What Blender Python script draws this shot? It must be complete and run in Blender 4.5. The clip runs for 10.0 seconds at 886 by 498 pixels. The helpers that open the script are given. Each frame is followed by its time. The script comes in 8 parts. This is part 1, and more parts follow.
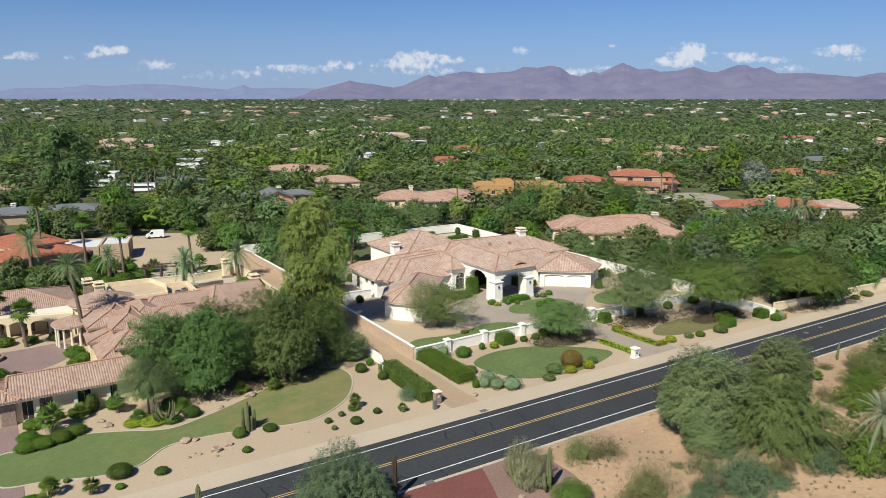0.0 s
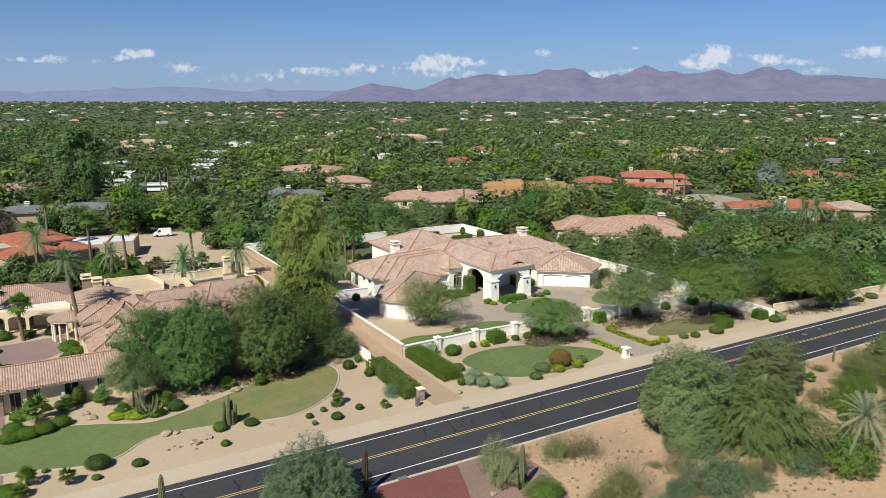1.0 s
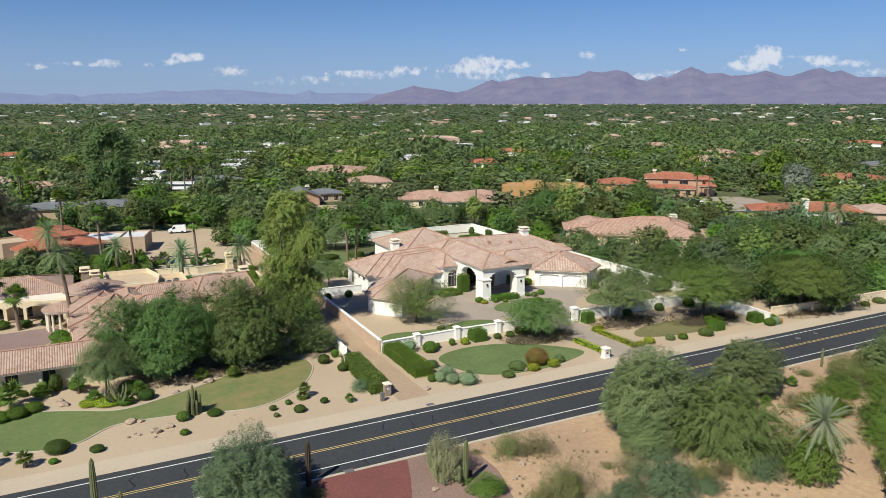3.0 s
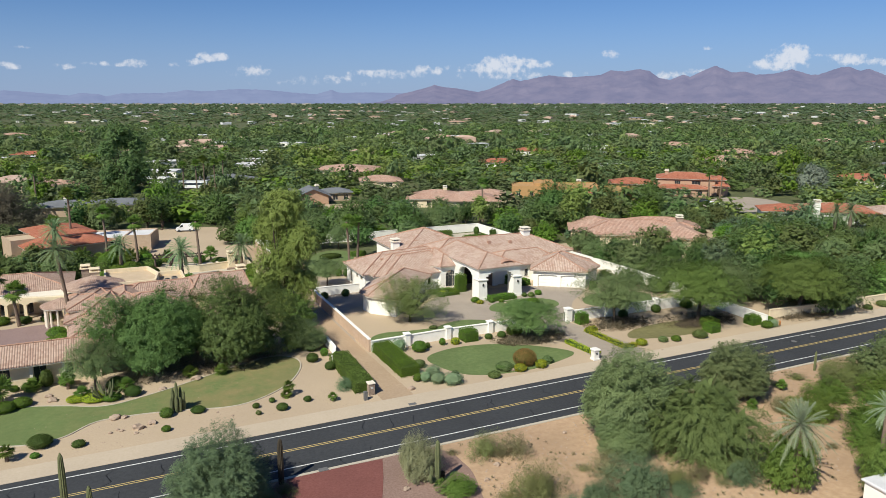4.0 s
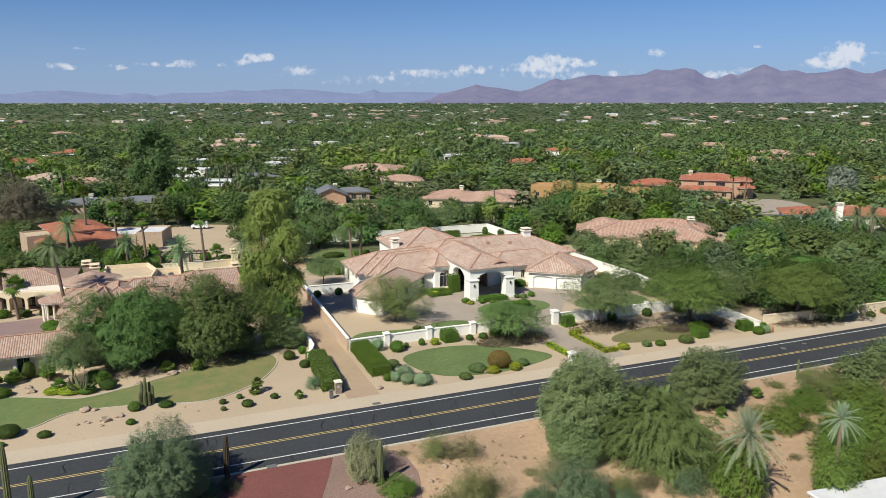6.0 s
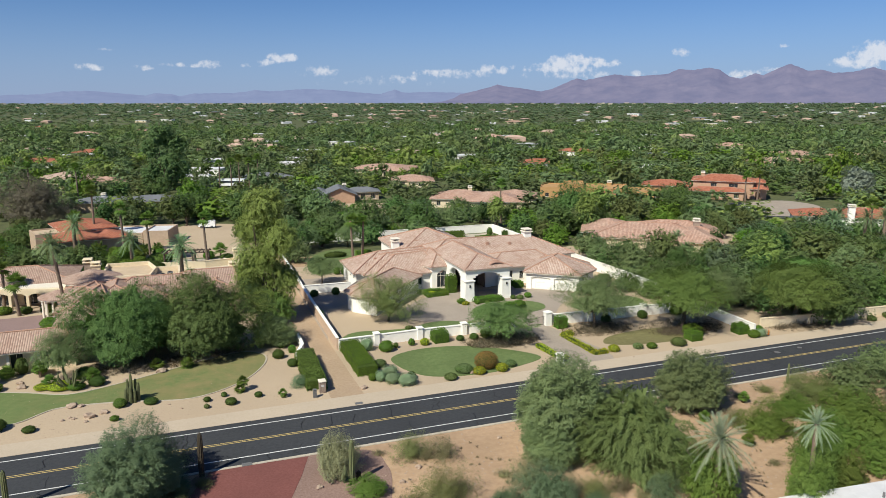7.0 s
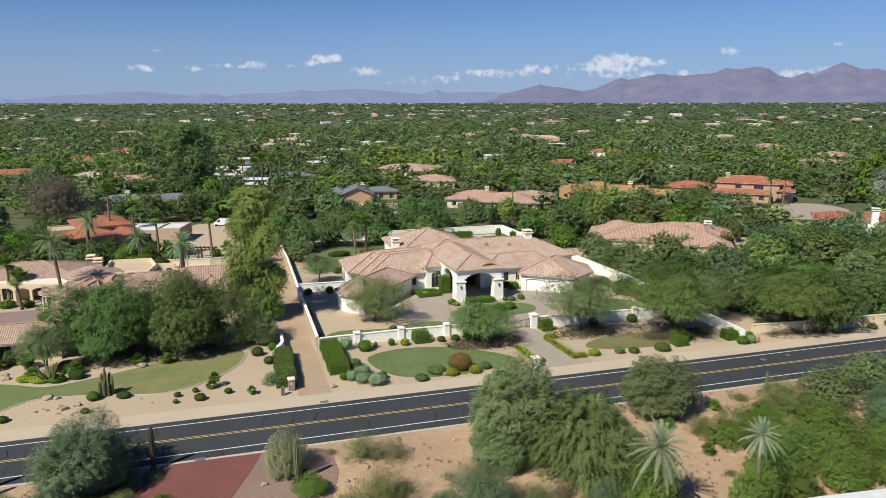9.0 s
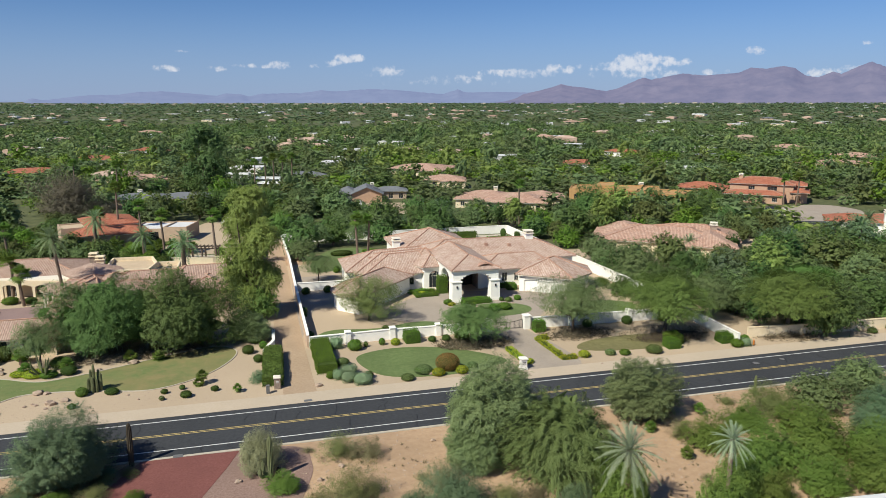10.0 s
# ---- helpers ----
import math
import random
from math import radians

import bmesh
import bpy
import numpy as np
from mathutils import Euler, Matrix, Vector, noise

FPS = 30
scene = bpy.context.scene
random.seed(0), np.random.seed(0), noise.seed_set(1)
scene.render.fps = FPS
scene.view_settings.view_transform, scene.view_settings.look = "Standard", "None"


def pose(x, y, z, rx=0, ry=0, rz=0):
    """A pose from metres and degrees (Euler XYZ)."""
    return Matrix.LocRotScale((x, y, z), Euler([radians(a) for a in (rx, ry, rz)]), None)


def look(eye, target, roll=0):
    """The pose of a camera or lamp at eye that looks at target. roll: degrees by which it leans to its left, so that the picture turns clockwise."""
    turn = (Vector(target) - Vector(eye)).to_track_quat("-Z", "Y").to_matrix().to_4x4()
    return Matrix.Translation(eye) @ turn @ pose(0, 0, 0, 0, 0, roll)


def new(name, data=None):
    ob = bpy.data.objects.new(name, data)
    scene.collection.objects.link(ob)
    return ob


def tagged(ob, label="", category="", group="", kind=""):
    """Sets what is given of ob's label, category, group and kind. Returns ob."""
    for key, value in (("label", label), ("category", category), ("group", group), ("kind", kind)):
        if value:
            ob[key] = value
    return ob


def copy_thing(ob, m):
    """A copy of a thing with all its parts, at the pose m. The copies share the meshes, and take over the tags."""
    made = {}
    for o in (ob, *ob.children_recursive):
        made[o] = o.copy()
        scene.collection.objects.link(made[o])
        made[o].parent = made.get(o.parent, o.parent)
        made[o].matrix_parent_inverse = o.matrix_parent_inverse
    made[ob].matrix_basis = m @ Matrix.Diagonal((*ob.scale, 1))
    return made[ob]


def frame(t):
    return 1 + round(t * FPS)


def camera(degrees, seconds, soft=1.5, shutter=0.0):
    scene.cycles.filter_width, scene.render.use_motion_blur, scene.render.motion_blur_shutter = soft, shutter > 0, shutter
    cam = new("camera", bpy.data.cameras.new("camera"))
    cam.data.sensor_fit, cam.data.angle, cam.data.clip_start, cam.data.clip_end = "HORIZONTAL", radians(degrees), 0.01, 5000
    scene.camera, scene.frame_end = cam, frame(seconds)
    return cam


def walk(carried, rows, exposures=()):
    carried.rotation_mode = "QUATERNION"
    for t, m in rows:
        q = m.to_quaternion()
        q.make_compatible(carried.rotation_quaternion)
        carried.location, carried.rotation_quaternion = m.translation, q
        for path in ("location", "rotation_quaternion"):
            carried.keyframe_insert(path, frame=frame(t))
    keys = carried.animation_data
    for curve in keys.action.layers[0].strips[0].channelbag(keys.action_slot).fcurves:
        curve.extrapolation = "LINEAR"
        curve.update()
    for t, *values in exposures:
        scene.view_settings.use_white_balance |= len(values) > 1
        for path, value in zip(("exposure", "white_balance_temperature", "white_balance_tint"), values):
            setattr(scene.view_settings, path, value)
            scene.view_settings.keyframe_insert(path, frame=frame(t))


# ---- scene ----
cam = camera(63.6, 10.0, soft=0.75)
METRES, EYE, TILT, LEAN, TURN = 42.0, 34.2, -11.8, 0.0, -32.0
ROWS = [
    (0.0, 0.0, 0.0, 0.0, 0.0, 0.0, -0.0),
    (0.5, 0.05, 0.0025, -0.0078, 0.83, 0.09, -0.17),
    (1.0, 0.1001, 0.0057, -0.0154, 1.68, 0.19, -0.35),
    (1.5, 0.1501, 0.0094, -0.0229, 2.51, 0.27, -0.51),
    (2.0, 0.2, 0.0137, -0.0298, 3.34, 0.34, -0.68),
    (2.5, 0.2497, 0.018, -0.0328, 4.15, 0.37, -0.85),
    (4.0, 0.3978, 0.0338, -0.0285, 6.65, 0.27, -1.35),
    (4.5, 0.4473, 0.0408, -0.0266, 7.46, 0.24, -1.5),
    (5.0, 0.4964, 0.0484, -0.0245, 8.31, 0.21, -1.69),
    (5.5, 0.5456, 0.0562, -0.0222, 9.12, 0.17, -1.85),
    (7.0, 0.6937, 0.0846, -0.0151, 11.62, 0.08, -2.35),
    (7.5, 0.7423, 0.0956, -0.0119, 12.44, 0.04, -2.51),
    (8.0, 0.7904, 0.1077, -0.0088, 13.26, 0.0, -2.67),
    (8.5, 0.8385, 0.1201, -0.0059, 14.1, -0.05, -2.84),
    (9.0, 0.8861, 0.1336, -0.0036, 14.92, -0.08, -3.0),
    (9.5, 0.9337, 0.1474, -0.0009, 15.75, -0.13, -3.17),
    (10.0, 0.9805, 0.162, 0.0023, 16.6, -0.18, -3.34),
]
walk(cam, [(t, pose(0, 0, EYE, TILT, LEAN, TURN) @ pose(METRES * x, METRES * y, METRES * z, 90 + pitch, roll, yaw)) for t, x, y, z, yaw, pitch, roll in ROWS])

# ---- world, sun ----
SUN_FROM = Vector((-0.85, -0.53, 0.0)).normalized()
SUN_ELEV = radians(46.0)


def direction(az, el):
    """Unit vector; az in degrees from +y towards +x, el up."""
    a, e = radians(az), radians(el)
    return Vector((math.sin(a) * math.cos(e), math.cos(a) * math.cos(e), math.sin(e)))


def build_world():
    w = bpy.data.worlds.new("sky")
    scene.world = w
    w.use_nodes = True
    nt = w.node_tree
    nt.nodes.clear()
    out = nt.nodes.new("ShaderNodeOutputWorld")
    bg = nt.nodes.new("ShaderNodeBackground")
    sky = nt.nodes.new("ShaderNodeTexSky")
    sky.sky_type = "NISHITA"
    sky.sun_disc = False
    sky.sun_elevation = SUN_ELEV
    sky.sun_rotation = math.atan2(SUN_FROM.x, SUN_FROM.y)
    sky.air_density, sky.dust_density, sky.ozone_density, sky.altitude = 1.0, 0.35, 3.0, 1500
    co = nt.nodes.new("ShaderNodeTexCoord")
    fine = nt.nodes.new("ShaderNodeTexNoise")
    fine.inputs["Scale"].default_value, fine.inputs["Detail"].default_value = 75.0, 9.0
    fine.inputs["Roughness"].default_value = 0.62
    nt.links.new(co.outputs["Generated"], fine.inputs["Vector"])
    mask = None
    # small fair-weather clouds over the hills: azimuth, elevation, half width, half height, density
    clouds = ([(2.6, 2.91, .64, .27, 1.0), (5.6, 2.88, .9, .16, .8), (6.6, 3.1, .8, .2, 1.0), (7.9, 3.45, .9, .3, 1.15), (10.5, 2.5, 1.5, .4, .42), (24.0, 2.55, 1.0, .36, 1.0), (21.6, 2.3, 2.3, .3, .75), (18.9, 2.38, 1.3, .2, .6), (30.1, 3.0, 1.7, .6, 1.3), (32.5, 3.0, 1.1, .27, 1.05), (28.6, 2.72, 1.8, .35, 1.05), (26.1, 2.73, .7, .22, .8), (37.9, 3.69, .77, .24, 1.0), (44.9, 3.99, .4, .12, .6)] +
        [(50.4, 3.2, 1.2, .75, 1.35), (49.4, 2.75, 1.6, .35, 1.1), (51.9, 3.3, 1.0, .12, .7), (54.1, 2.97, 1.2, .32, 1.0), (56.0, 2.74, 1.1, .23, .9), (60.3, 3.27, 1.4, .34, 1.0), (61.4, 2.69, 1.1, .16, .6), (35.3, 2.27, .9, .2, .6), (42.3, 2.15, 1.0, .3, .9), (44.4, 2.35, .7, .25, .8), (57.7, 2.13, 1.6, .3, .45), (-5.4, 2.57, 1.0, .2, 1.0), (-2.0, 2.58, .64, .2, .85), (.7, 2.82, 1.27, .15, .8)] +
        [(-3.8, 3.8, .8, .1, .5), (17.0, 1.9, 3.0, .4, .32), (30.0, 2.2, 3.0, .3, .45), (12.0, 1.7, 2.5, .25, .3)])
    for az, el, w_, h_, dens in clouds:
        d = direction(az, el)
        right = Vector((d.y, -d.x, 0)).normalized()
        up = right.cross(d)
        def axis(vec, size):
            dot = nt.nodes.new("ShaderNodeVectorMath")
            dot.operation = "DOT_PRODUCT"
            nt.links.new(co.outputs["Generated"], dot.inputs[0])
            dot.inputs[1].default_value = vec
            sc = nt.nodes.new("ShaderNodeMath")
            sc.operation = "MULTIPLY"
            sc.inputs[1].default_value = 1.0 / math.sin(radians(size * 1.5))
            nt.links.new(dot.outputs["Value"], sc.inputs[0])
            sq = nt.nodes.new("ShaderNodeMath")
            sq.operation = "POWER"
            sq.inputs[1].default_value = 2.0
            ab = nt.nodes.new("ShaderNodeMath")
            ab.operation = "ABSOLUTE"
            nt.links.new(sc.outputs[0], ab.inputs[0])
            nt.links.new(ab.outputs[0], sq.inputs[0])
            return sq
        a, b = axis(right, w_), axis(up, h_)
        add = nt.nodes.new("ShaderNodeMath")
        nt.links.new(a.outputs[0], add.inputs[0])
        nt.links.new(b.outputs[0], add.inputs[1])
        # only the half of the sphere in front
        dot = nt.nodes.new("ShaderNodeVectorMath")
        dot.operation = "DOT_PRODUCT"
        dot.inputs[1].default_value = d
        nt.links.new(co.outputs["Generated"], dot.inputs[0])
        gt = nt.nodes.new("ShaderNodeMath")
        gt.operation = "GREATER_THAN"
        gt.inputs[1].default_value = 0.0
        nt.links.new(dot.outputs["Value"], gt.inputs[0])
        inv = nt.nodes.new("ShaderNodeMath")
        inv.operation, inv.use_clamp = "SUBTRACT", True
        inv.inputs[0].default_value = 1.0
        nt.links.new(add.outputs[0], inv.inputs[1])
        mul = nt.nodes.new("ShaderNodeMath")
        mul.operation = "MULTIPLY"
        nt.links.new(inv.outputs[0], mul.inputs[0])
        nt.links.new(gt.outputs[0], mul.inputs[1])
        den = nt.nodes.new("ShaderNodeMath")
        den.operation = "MULTIPLY"
        den.inputs[1].default_value = dens
        nt.links.new(mul.outputs[0], den.inputs[0])
        if mask is None:
            mask = den
        else:
            mx = nt.nodes.new("ShaderNodeMath")
            mx.operation = "MAXIMUM"
            nt.links.new(mask.outputs[0], mx.inputs[0])
            nt.links.new(den.outputs[0], mx.inputs[1])
            mask = mx
    # puffy edge: mask + (noise - 0.5) pushed through a soft step
    na = nt.nodes.new("ShaderNodeMath")
    na.operation = "MULTIPLY_ADD"
    na.inputs[1].default_value, na.inputs[2].default_value = 4.2, -2.35
    nt.links.new(fine.outputs["Fac"], na.inputs[0])
    s = nt.nodes.new("ShaderNodeMath")
    nt.links.new(mask.outputs[0], s.inputs[0])
    nt.links.new(na.outputs[0], s.inputs[1])
    step = nt.nodes.new("ShaderNodeMapRange")
    step.interpolation_type = "SMOOTHSTEP"
    step.inputs["From Min"].default_value, step.inputs["From Max"].default_value = 0.0, 1.1
    step.inputs["To Max"].default_value = 0.72
    nt.links.new(s.outputs[0], step.inputs["Value"])
    gate = nt.nodes.new("ShaderNodeMath")
    gate.operation = "MULTIPLY"
    soft = nt.nodes.new("ShaderNodeMath")
    soft.operation, soft.use_clamp = "MULTIPLY", True
    soft.inputs[1].default_value = 3.0
    nt.links.new(mask.outputs[0], soft.inputs[0])
    nt.links.new(step.outputs[0], gate.inputs[0])
    nt.links.new(soft.outputs[0], gate.inputs[1])
    mix = nt.nodes.new("ShaderNodeMix")
    mix.data_type = "RGBA"
    nt.links.new(gate.outputs[0], mix.inputs[0])
    tint = nt.nodes.new("ShaderNodeMix")
    tint.data_type, tint.blend_type = "RGBA", "MULTIPLY"
    tint.inputs[0].default_value = 1.0
    tint.inputs[7].default_value = SKY_TINT
    nt.links.new(sky.outputs[0], tint.inputs[6])
    # pale haze low over the plain
    sepz = nt.nodes.new("ShaderNodeSeparateXYZ")
    nt.links.new(co.outputs["Generated"], sepz.inputs[0])
    low = nt.nodes.new("ShaderNodeMapRange")
    low.interpolation_type = "SMOOTHSTEP"
    low.inputs["From Min"].default_value, low.inputs["From Max"].default_value = -0.02, 0.15
    low.inputs["To Min"].default_value, low.inputs["To Max"].default_value = 0.78, 0.0
    nt.links.new(sepz.outputs["Z"], low.inputs["Value"])
    haze = nt.nodes.new("ShaderNodeMix")
    haze.data_type = "RGBA"
    haze.inputs[7].default_value = HAZE
    nt.links.new(low.outputs[0], haze.inputs[0])
    nt.links.new(tint.outputs[2], haze.inputs[6])
    nt.links.new(haze.outputs[2], mix.inputs[6])
    mix.inputs[7].default_value = CLOUD
    nt.links.new(mix.outputs[2], bg.inputs["Color"])
    bg.inputs["Strength"].default_value = SKY_STRENGTH
    nt.links.new(bg.outputs[0], out.inputs["Surface"])
    lamp = bpy.data.lights.new("sun", "SUN")
    lamp.energy, lamp.angle, lamp.color = SUN_POWER, radians(0.55), (1.0, 0.96, 0.82)
    ob = new("sun", lamp)
    frm = Vector((SUN_FROM.x * math.cos(SUN_ELEV), SUN_FROM.y * math.cos(SUN_ELEV), math.sin(SUN_ELEV)))
    ob.matrix_world = look(frm * 500 + Vector((60, 90, 0)), (60, 90, 0))


# rock colours of both ranges, with bluish distance haze mixed in
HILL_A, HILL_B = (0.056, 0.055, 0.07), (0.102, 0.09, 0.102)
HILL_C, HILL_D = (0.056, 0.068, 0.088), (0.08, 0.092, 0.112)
SKY_STRENGTH, SUN_POWER = 0.055, 4.6
SKY_TINT = (0.69, 0.93, 1.27, 1)
HAZE = (4.3, 5.5, 8.8, 1)
CLOUD = (12.0, 12.2, 12.8, 1)
scene.view_settings.exposure = 0.3
build_world()


# ---- materials ----
def mat_base(name):
    m = bpy.data.materials.new(name)
    m.use_nodes = True
    return m, m.node_tree, m.node_tree.nodes["Principled BSDF"]


def node(nt, kind, **vals):
    n = nt.nodes.new(kind)
    for k, v in vals.items():
        n.inputs[k.replace("_", " ")].default_value = v
    return n


def ramp2(nt, fac, c0, c1, p0=0.0, p1=1.0):
    r = nt.nodes.new("ShaderNodeValToRGB")
    r.color_ramp.elements[0].color, r.color_ramp.elements[0].position = (*c0, 1), p0
    r.color_ramp.elements[1].color, r.color_ramp.elements[1].position = (*c1, 1), p1
    nt.links.new(fac, r.inputs[0])
    return r.outputs[0]


def mixc(nt, fac, a, b, mode="MIX"):
    m = nt.nodes.new("ShaderNodeMix")
    m.data_type, m.blend_type = "RGBA", mode
    for sock, val in ((m.inputs[0], fac), (m.inputs[6], a), (m.inputs[7], b)):
        if isinstance(val, (int, float)):
            sock.default_value = val
        elif isinstance(val, tuple):
            sock.default_value = (*val, 1) if len(val) == 3 else val
        else:
            nt.links.new(val, sock)
    return m.outputs[2]


def surface(name, dark, light, big=0.15, small=4.0, rough=0.9, bump=0.15, bump_scale=12.0, stain=0.35, metal=0.0, vary=0.0, spec=0.3):
    """Two scales of colour variation and a fine relief, in metres of the world."""
    m, nt, p = mat_base(name)
    geo = nt.nodes.new("ShaderNodeNewGeometry")
    pos = geo.outputs["Position"]
    n1 = node(nt, "ShaderNodeTexNoise", Scale=big, Detail=4.0)
    n2 = node(nt, "ShaderNodeTexNoise", Scale=small, Detail=6.0, Roughness=0.65)
    n3 = node(nt, "ShaderNodeTexNoise", Scale=bump_scale, Detail=3.0)
    for n in (n1, n2, n3):
        nt.links.new(pos, n.inputs["Vector"])
    c = ramp2(nt, n2.outputs["Fac"], dark, light, 0.3, 0.7)
    mid = tuple(0.5 * (a + b) for a, b in zip(dark, light))
    fac = nt.nodes.new("ShaderNodeMapRange")
    fac.inputs["From Min"].default_value, fac.inputs["From Max"].default_value = 0.38, 0.68
    fac.inputs["To Max"].default_value = stain
    nt.links.new(n1.outputs["Fac"], fac.inputs["Value"])
    c = mixc(nt, fac.outputs[0], c, tuple(0.62 * a for a in mid))
    if vary:
        oi = nt.nodes.new("ShaderNodeObjectInfo")
        hsv = nt.nodes.new("ShaderNodeHueSaturation")
        mr = nt.nodes.new("ShaderNodeMapRange")
        mr.inputs["To Min"].default_value, mr.inputs["To Max"].default_value = 1 - vary, 1 + vary
        nt.links.new(oi.outputs["Random"], mr.inputs["Value"])
        nt.links.new(mr.outputs[0], hsv.inputs["Value"])
        nt.links.new(c, hsv.inputs["Color"])
        c = hsv.outputs[0]
    nt.links.new(c, p.inputs["Base Color"])
    p.inputs["Roughness"].default_value, p.inputs["Metallic"].default_value = rough, metal
    p.inputs["Specular IOR Level"].default_value = spec
    if bump:
        b = node(nt, "ShaderNodeBump", Strength=bump, Distance=0.05)
        nt.links.new(n3.outputs["Fac"], b.inputs["Height"])
        nt.links.new(b.outputs[0], p.inputs["Normal"])
    return m


def foliage(name, dark, light, clump=0.6, through_light=0.32, vary=0.18, hue=0.02, rough=0.65):
    """Leaves: each leaf, each clump and each plant differs a little; some light passes through."""
    m, nt, p = mat_base(name)
    geo = nt.nodes.new("ShaderNodeNewGeometry")
    oi = nt.nodes.new("ShaderNodeObjectInfo")
    dark, light = (dark[0] * 0.87, dark[1] * 1.0, dark[2] * 0.8), (light[0] * 0.87, light[1] * 1.0, light[2] * 0.8)
    lo = tuple(0.74 * a + 0.26 * b for a, b in zip(dark, light))
    hi = tuple(0.52 * a + 0.48 * b for a, b in zip(dark, light))
    c = ramp2(nt, geo.outputs["Random Per Island"], lo, hi)
    n1 = node(nt, "ShaderNodeTexNoise", Scale=clump, Detail=3.0)
    nt.links.new(geo.outputs["Position"], n1.inputs["Vector"])
    c = mixc(nt, ramp2(nt, n1.outputs["Fac"], (0, 0, 0), (.7, .7, .7), .35, .7), c, light)
    hsv = nt.nodes.new("ShaderNodeHueSaturation")
    for out, lo, hi in (("Value", 1 - vary, 1 + vary), ("Hue", 0.5 - hue, 0.5 + hue)):
        mr = nt.nodes.new("ShaderNodeMapRange")
        mr.inputs["To Min"].default_value, mr.inputs["To Max"].default_value = lo, hi
        nt.links.new(oi.outputs["Random"], mr.inputs["Value"])
        nt.links.new(mr.outputs[0], hsv.inputs[out])
    nt.links.new(c, hsv.inputs["Color"])
    nt.links.new(hsv.outputs[0], p.inputs["Base Color"])
    p.inputs["Roughness"].default_value = rough
    p.inputs["Specular IOR Level"].default_value = 0.25
    tr = nt.nodes.new("ShaderNodeBsdfTranslucent")
    nt.links.new(hsv.outputs[0], tr.inputs["Color"])
    mx = nt.nodes.new("ShaderNodeMixShader")
    mx.inputs[0].default_value = through_light
    nt.links.new(p.outputs[0], mx.inputs[1])
    nt.links.new(tr.outputs[0], mx.inputs[2])
    nt.links.new(mx.outputs[0], nt.nodes["Material Output"].inputs["Surface"])
    return m


def tile_roof(name, dark, light, weather=(0.55, 0.45, 0.38), tile=0.30, course=0.42):
    """Barrel tiles: waves across the slope, steps down it, and each tile its own tone. UV in metres: u along the eave, v up the slope."""
    m, nt, p = mat_base(name)
    uvn = nt.nodes.new("ShaderNodeUVMap")
    sep = nt.nodes.new("ShaderNodeSeparateXYZ")
    nt.links.new(uvn.outputs[0], sep.inputs[0])

    def math_(op, a, b=None):
        n = nt.nodes.new("ShaderNodeMath")
        n.operation = op
        for i, v in enumerate((a, b)):
            if v is None:
                continue
            if isinstance(v, (int, float)):
                n.inputs[i].default_value = v
            else:
                nt.links.new(v, n.inputs[i])
        return n.outputs[0]
    cu = math_("DIVIDE", sep.outputs["X"], tile)
    cv = math_("DIVIDE", sep.outputs["Y"], course)
    iu, iv = math_("FLOOR", cu), math_("FLOOR", cv)
    comb = nt.nodes.new("ShaderNodeCombineXYZ")
    nt.links.new(iu, comb.inputs[0])
    nt.links.new(iv, comb.inputs[1])
    wn = nt.nodes.new("ShaderNodeTexWhiteNoise")
    wn.noise_dimensions = "3D"
    nt.links.new(comb.outputs[0], wn.inputs["Vector"])
    c = ramp2(nt, wn.outputs["Value"], dark, light, 0.05, 0.85)
    geo = nt.nodes.new("ShaderNodeNewGeometry")
    n1 = node(nt, "ShaderNodeTexNoise", Scale=0.35, Detail=6.0, Roughness=0.7)
    nt.links.new(geo.outputs["Position"], n1.inputs["Vector"])
    c = mixc(nt, ramp2(nt, n1.outputs["Fac"], (0, 0, 0), (.6, .6, .6), .45, .7), c, weather)
    # colour goes darker towards the pans between the barrels
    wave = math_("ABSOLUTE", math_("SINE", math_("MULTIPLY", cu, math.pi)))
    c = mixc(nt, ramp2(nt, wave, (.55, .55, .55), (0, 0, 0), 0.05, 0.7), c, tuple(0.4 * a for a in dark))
    nt.links.new(c, p.inputs["Base Color"])
    p.inputs["Roughness"].default_value = 0.85
    p.inputs["Specular IOR Level"].default_value = 0.25
    frac = math_("FRACT", cv)
    hgt = math_("SUBTRACT", math_("MULTIPLY", wave, 0.9), math_("MULTIPLY", frac, 0.35))
    b = node(nt, "ShaderNodeBump", Strength=0.7, Distance=0.08)
    nt.links.new(hgt, b.inputs["Height"])
    nt.links.new(b.outputs[0], p.inputs["Normal"])
    return m


def lawn_mat(name, dark, light):
    m = surface(name, dark, light, big=0.22, small=1.6, rough=0.95, bump=0.5, bump_scale=25.0, stain=0.45)
    return m


M = {}
M["sand"] = surface("decomposed granite", (0.42, 0.325, 0.225), (0.49, 0.39, 0.28), big=0.06, small=6.0, stain=0.3, bump=0.2, bump_scale=14)
M["desert"] = surface("desert soil", (0.38, 0.25, 0.155), (0.5, 0.355, 0.23), big=0.11, small=1.6, stain=0.5, bump=0.35, bump_scale=5)
M["dirt"] = surface("lane dirt", (0.36, 0.255, 0.165), (0.45, 0.34, 0.235), big=0.12, small=3.0, stain=0.35, bump=0.25, bump_scale=8)
M["red_gravel"] = surface("reddish gravel", (0.2, 0.125, 0.1), (0.31, 0.215, 0.18), big=0.2, small=5.0, stain=0.35, bump=0.4, bump_scale=6)
M["cover"] = surface("suburban undergrowth", (0.06, 0.075, 0.03), (0.125, 0.135, 0.06), big=0.02, small=0.35, stain=0.0, bump=0.3, bump_scale=1.0)
M["lawn"] = lawn_mat("mown lawn", (0.1, 0.15, 0.05), (0.155, 0.205, 0.075))
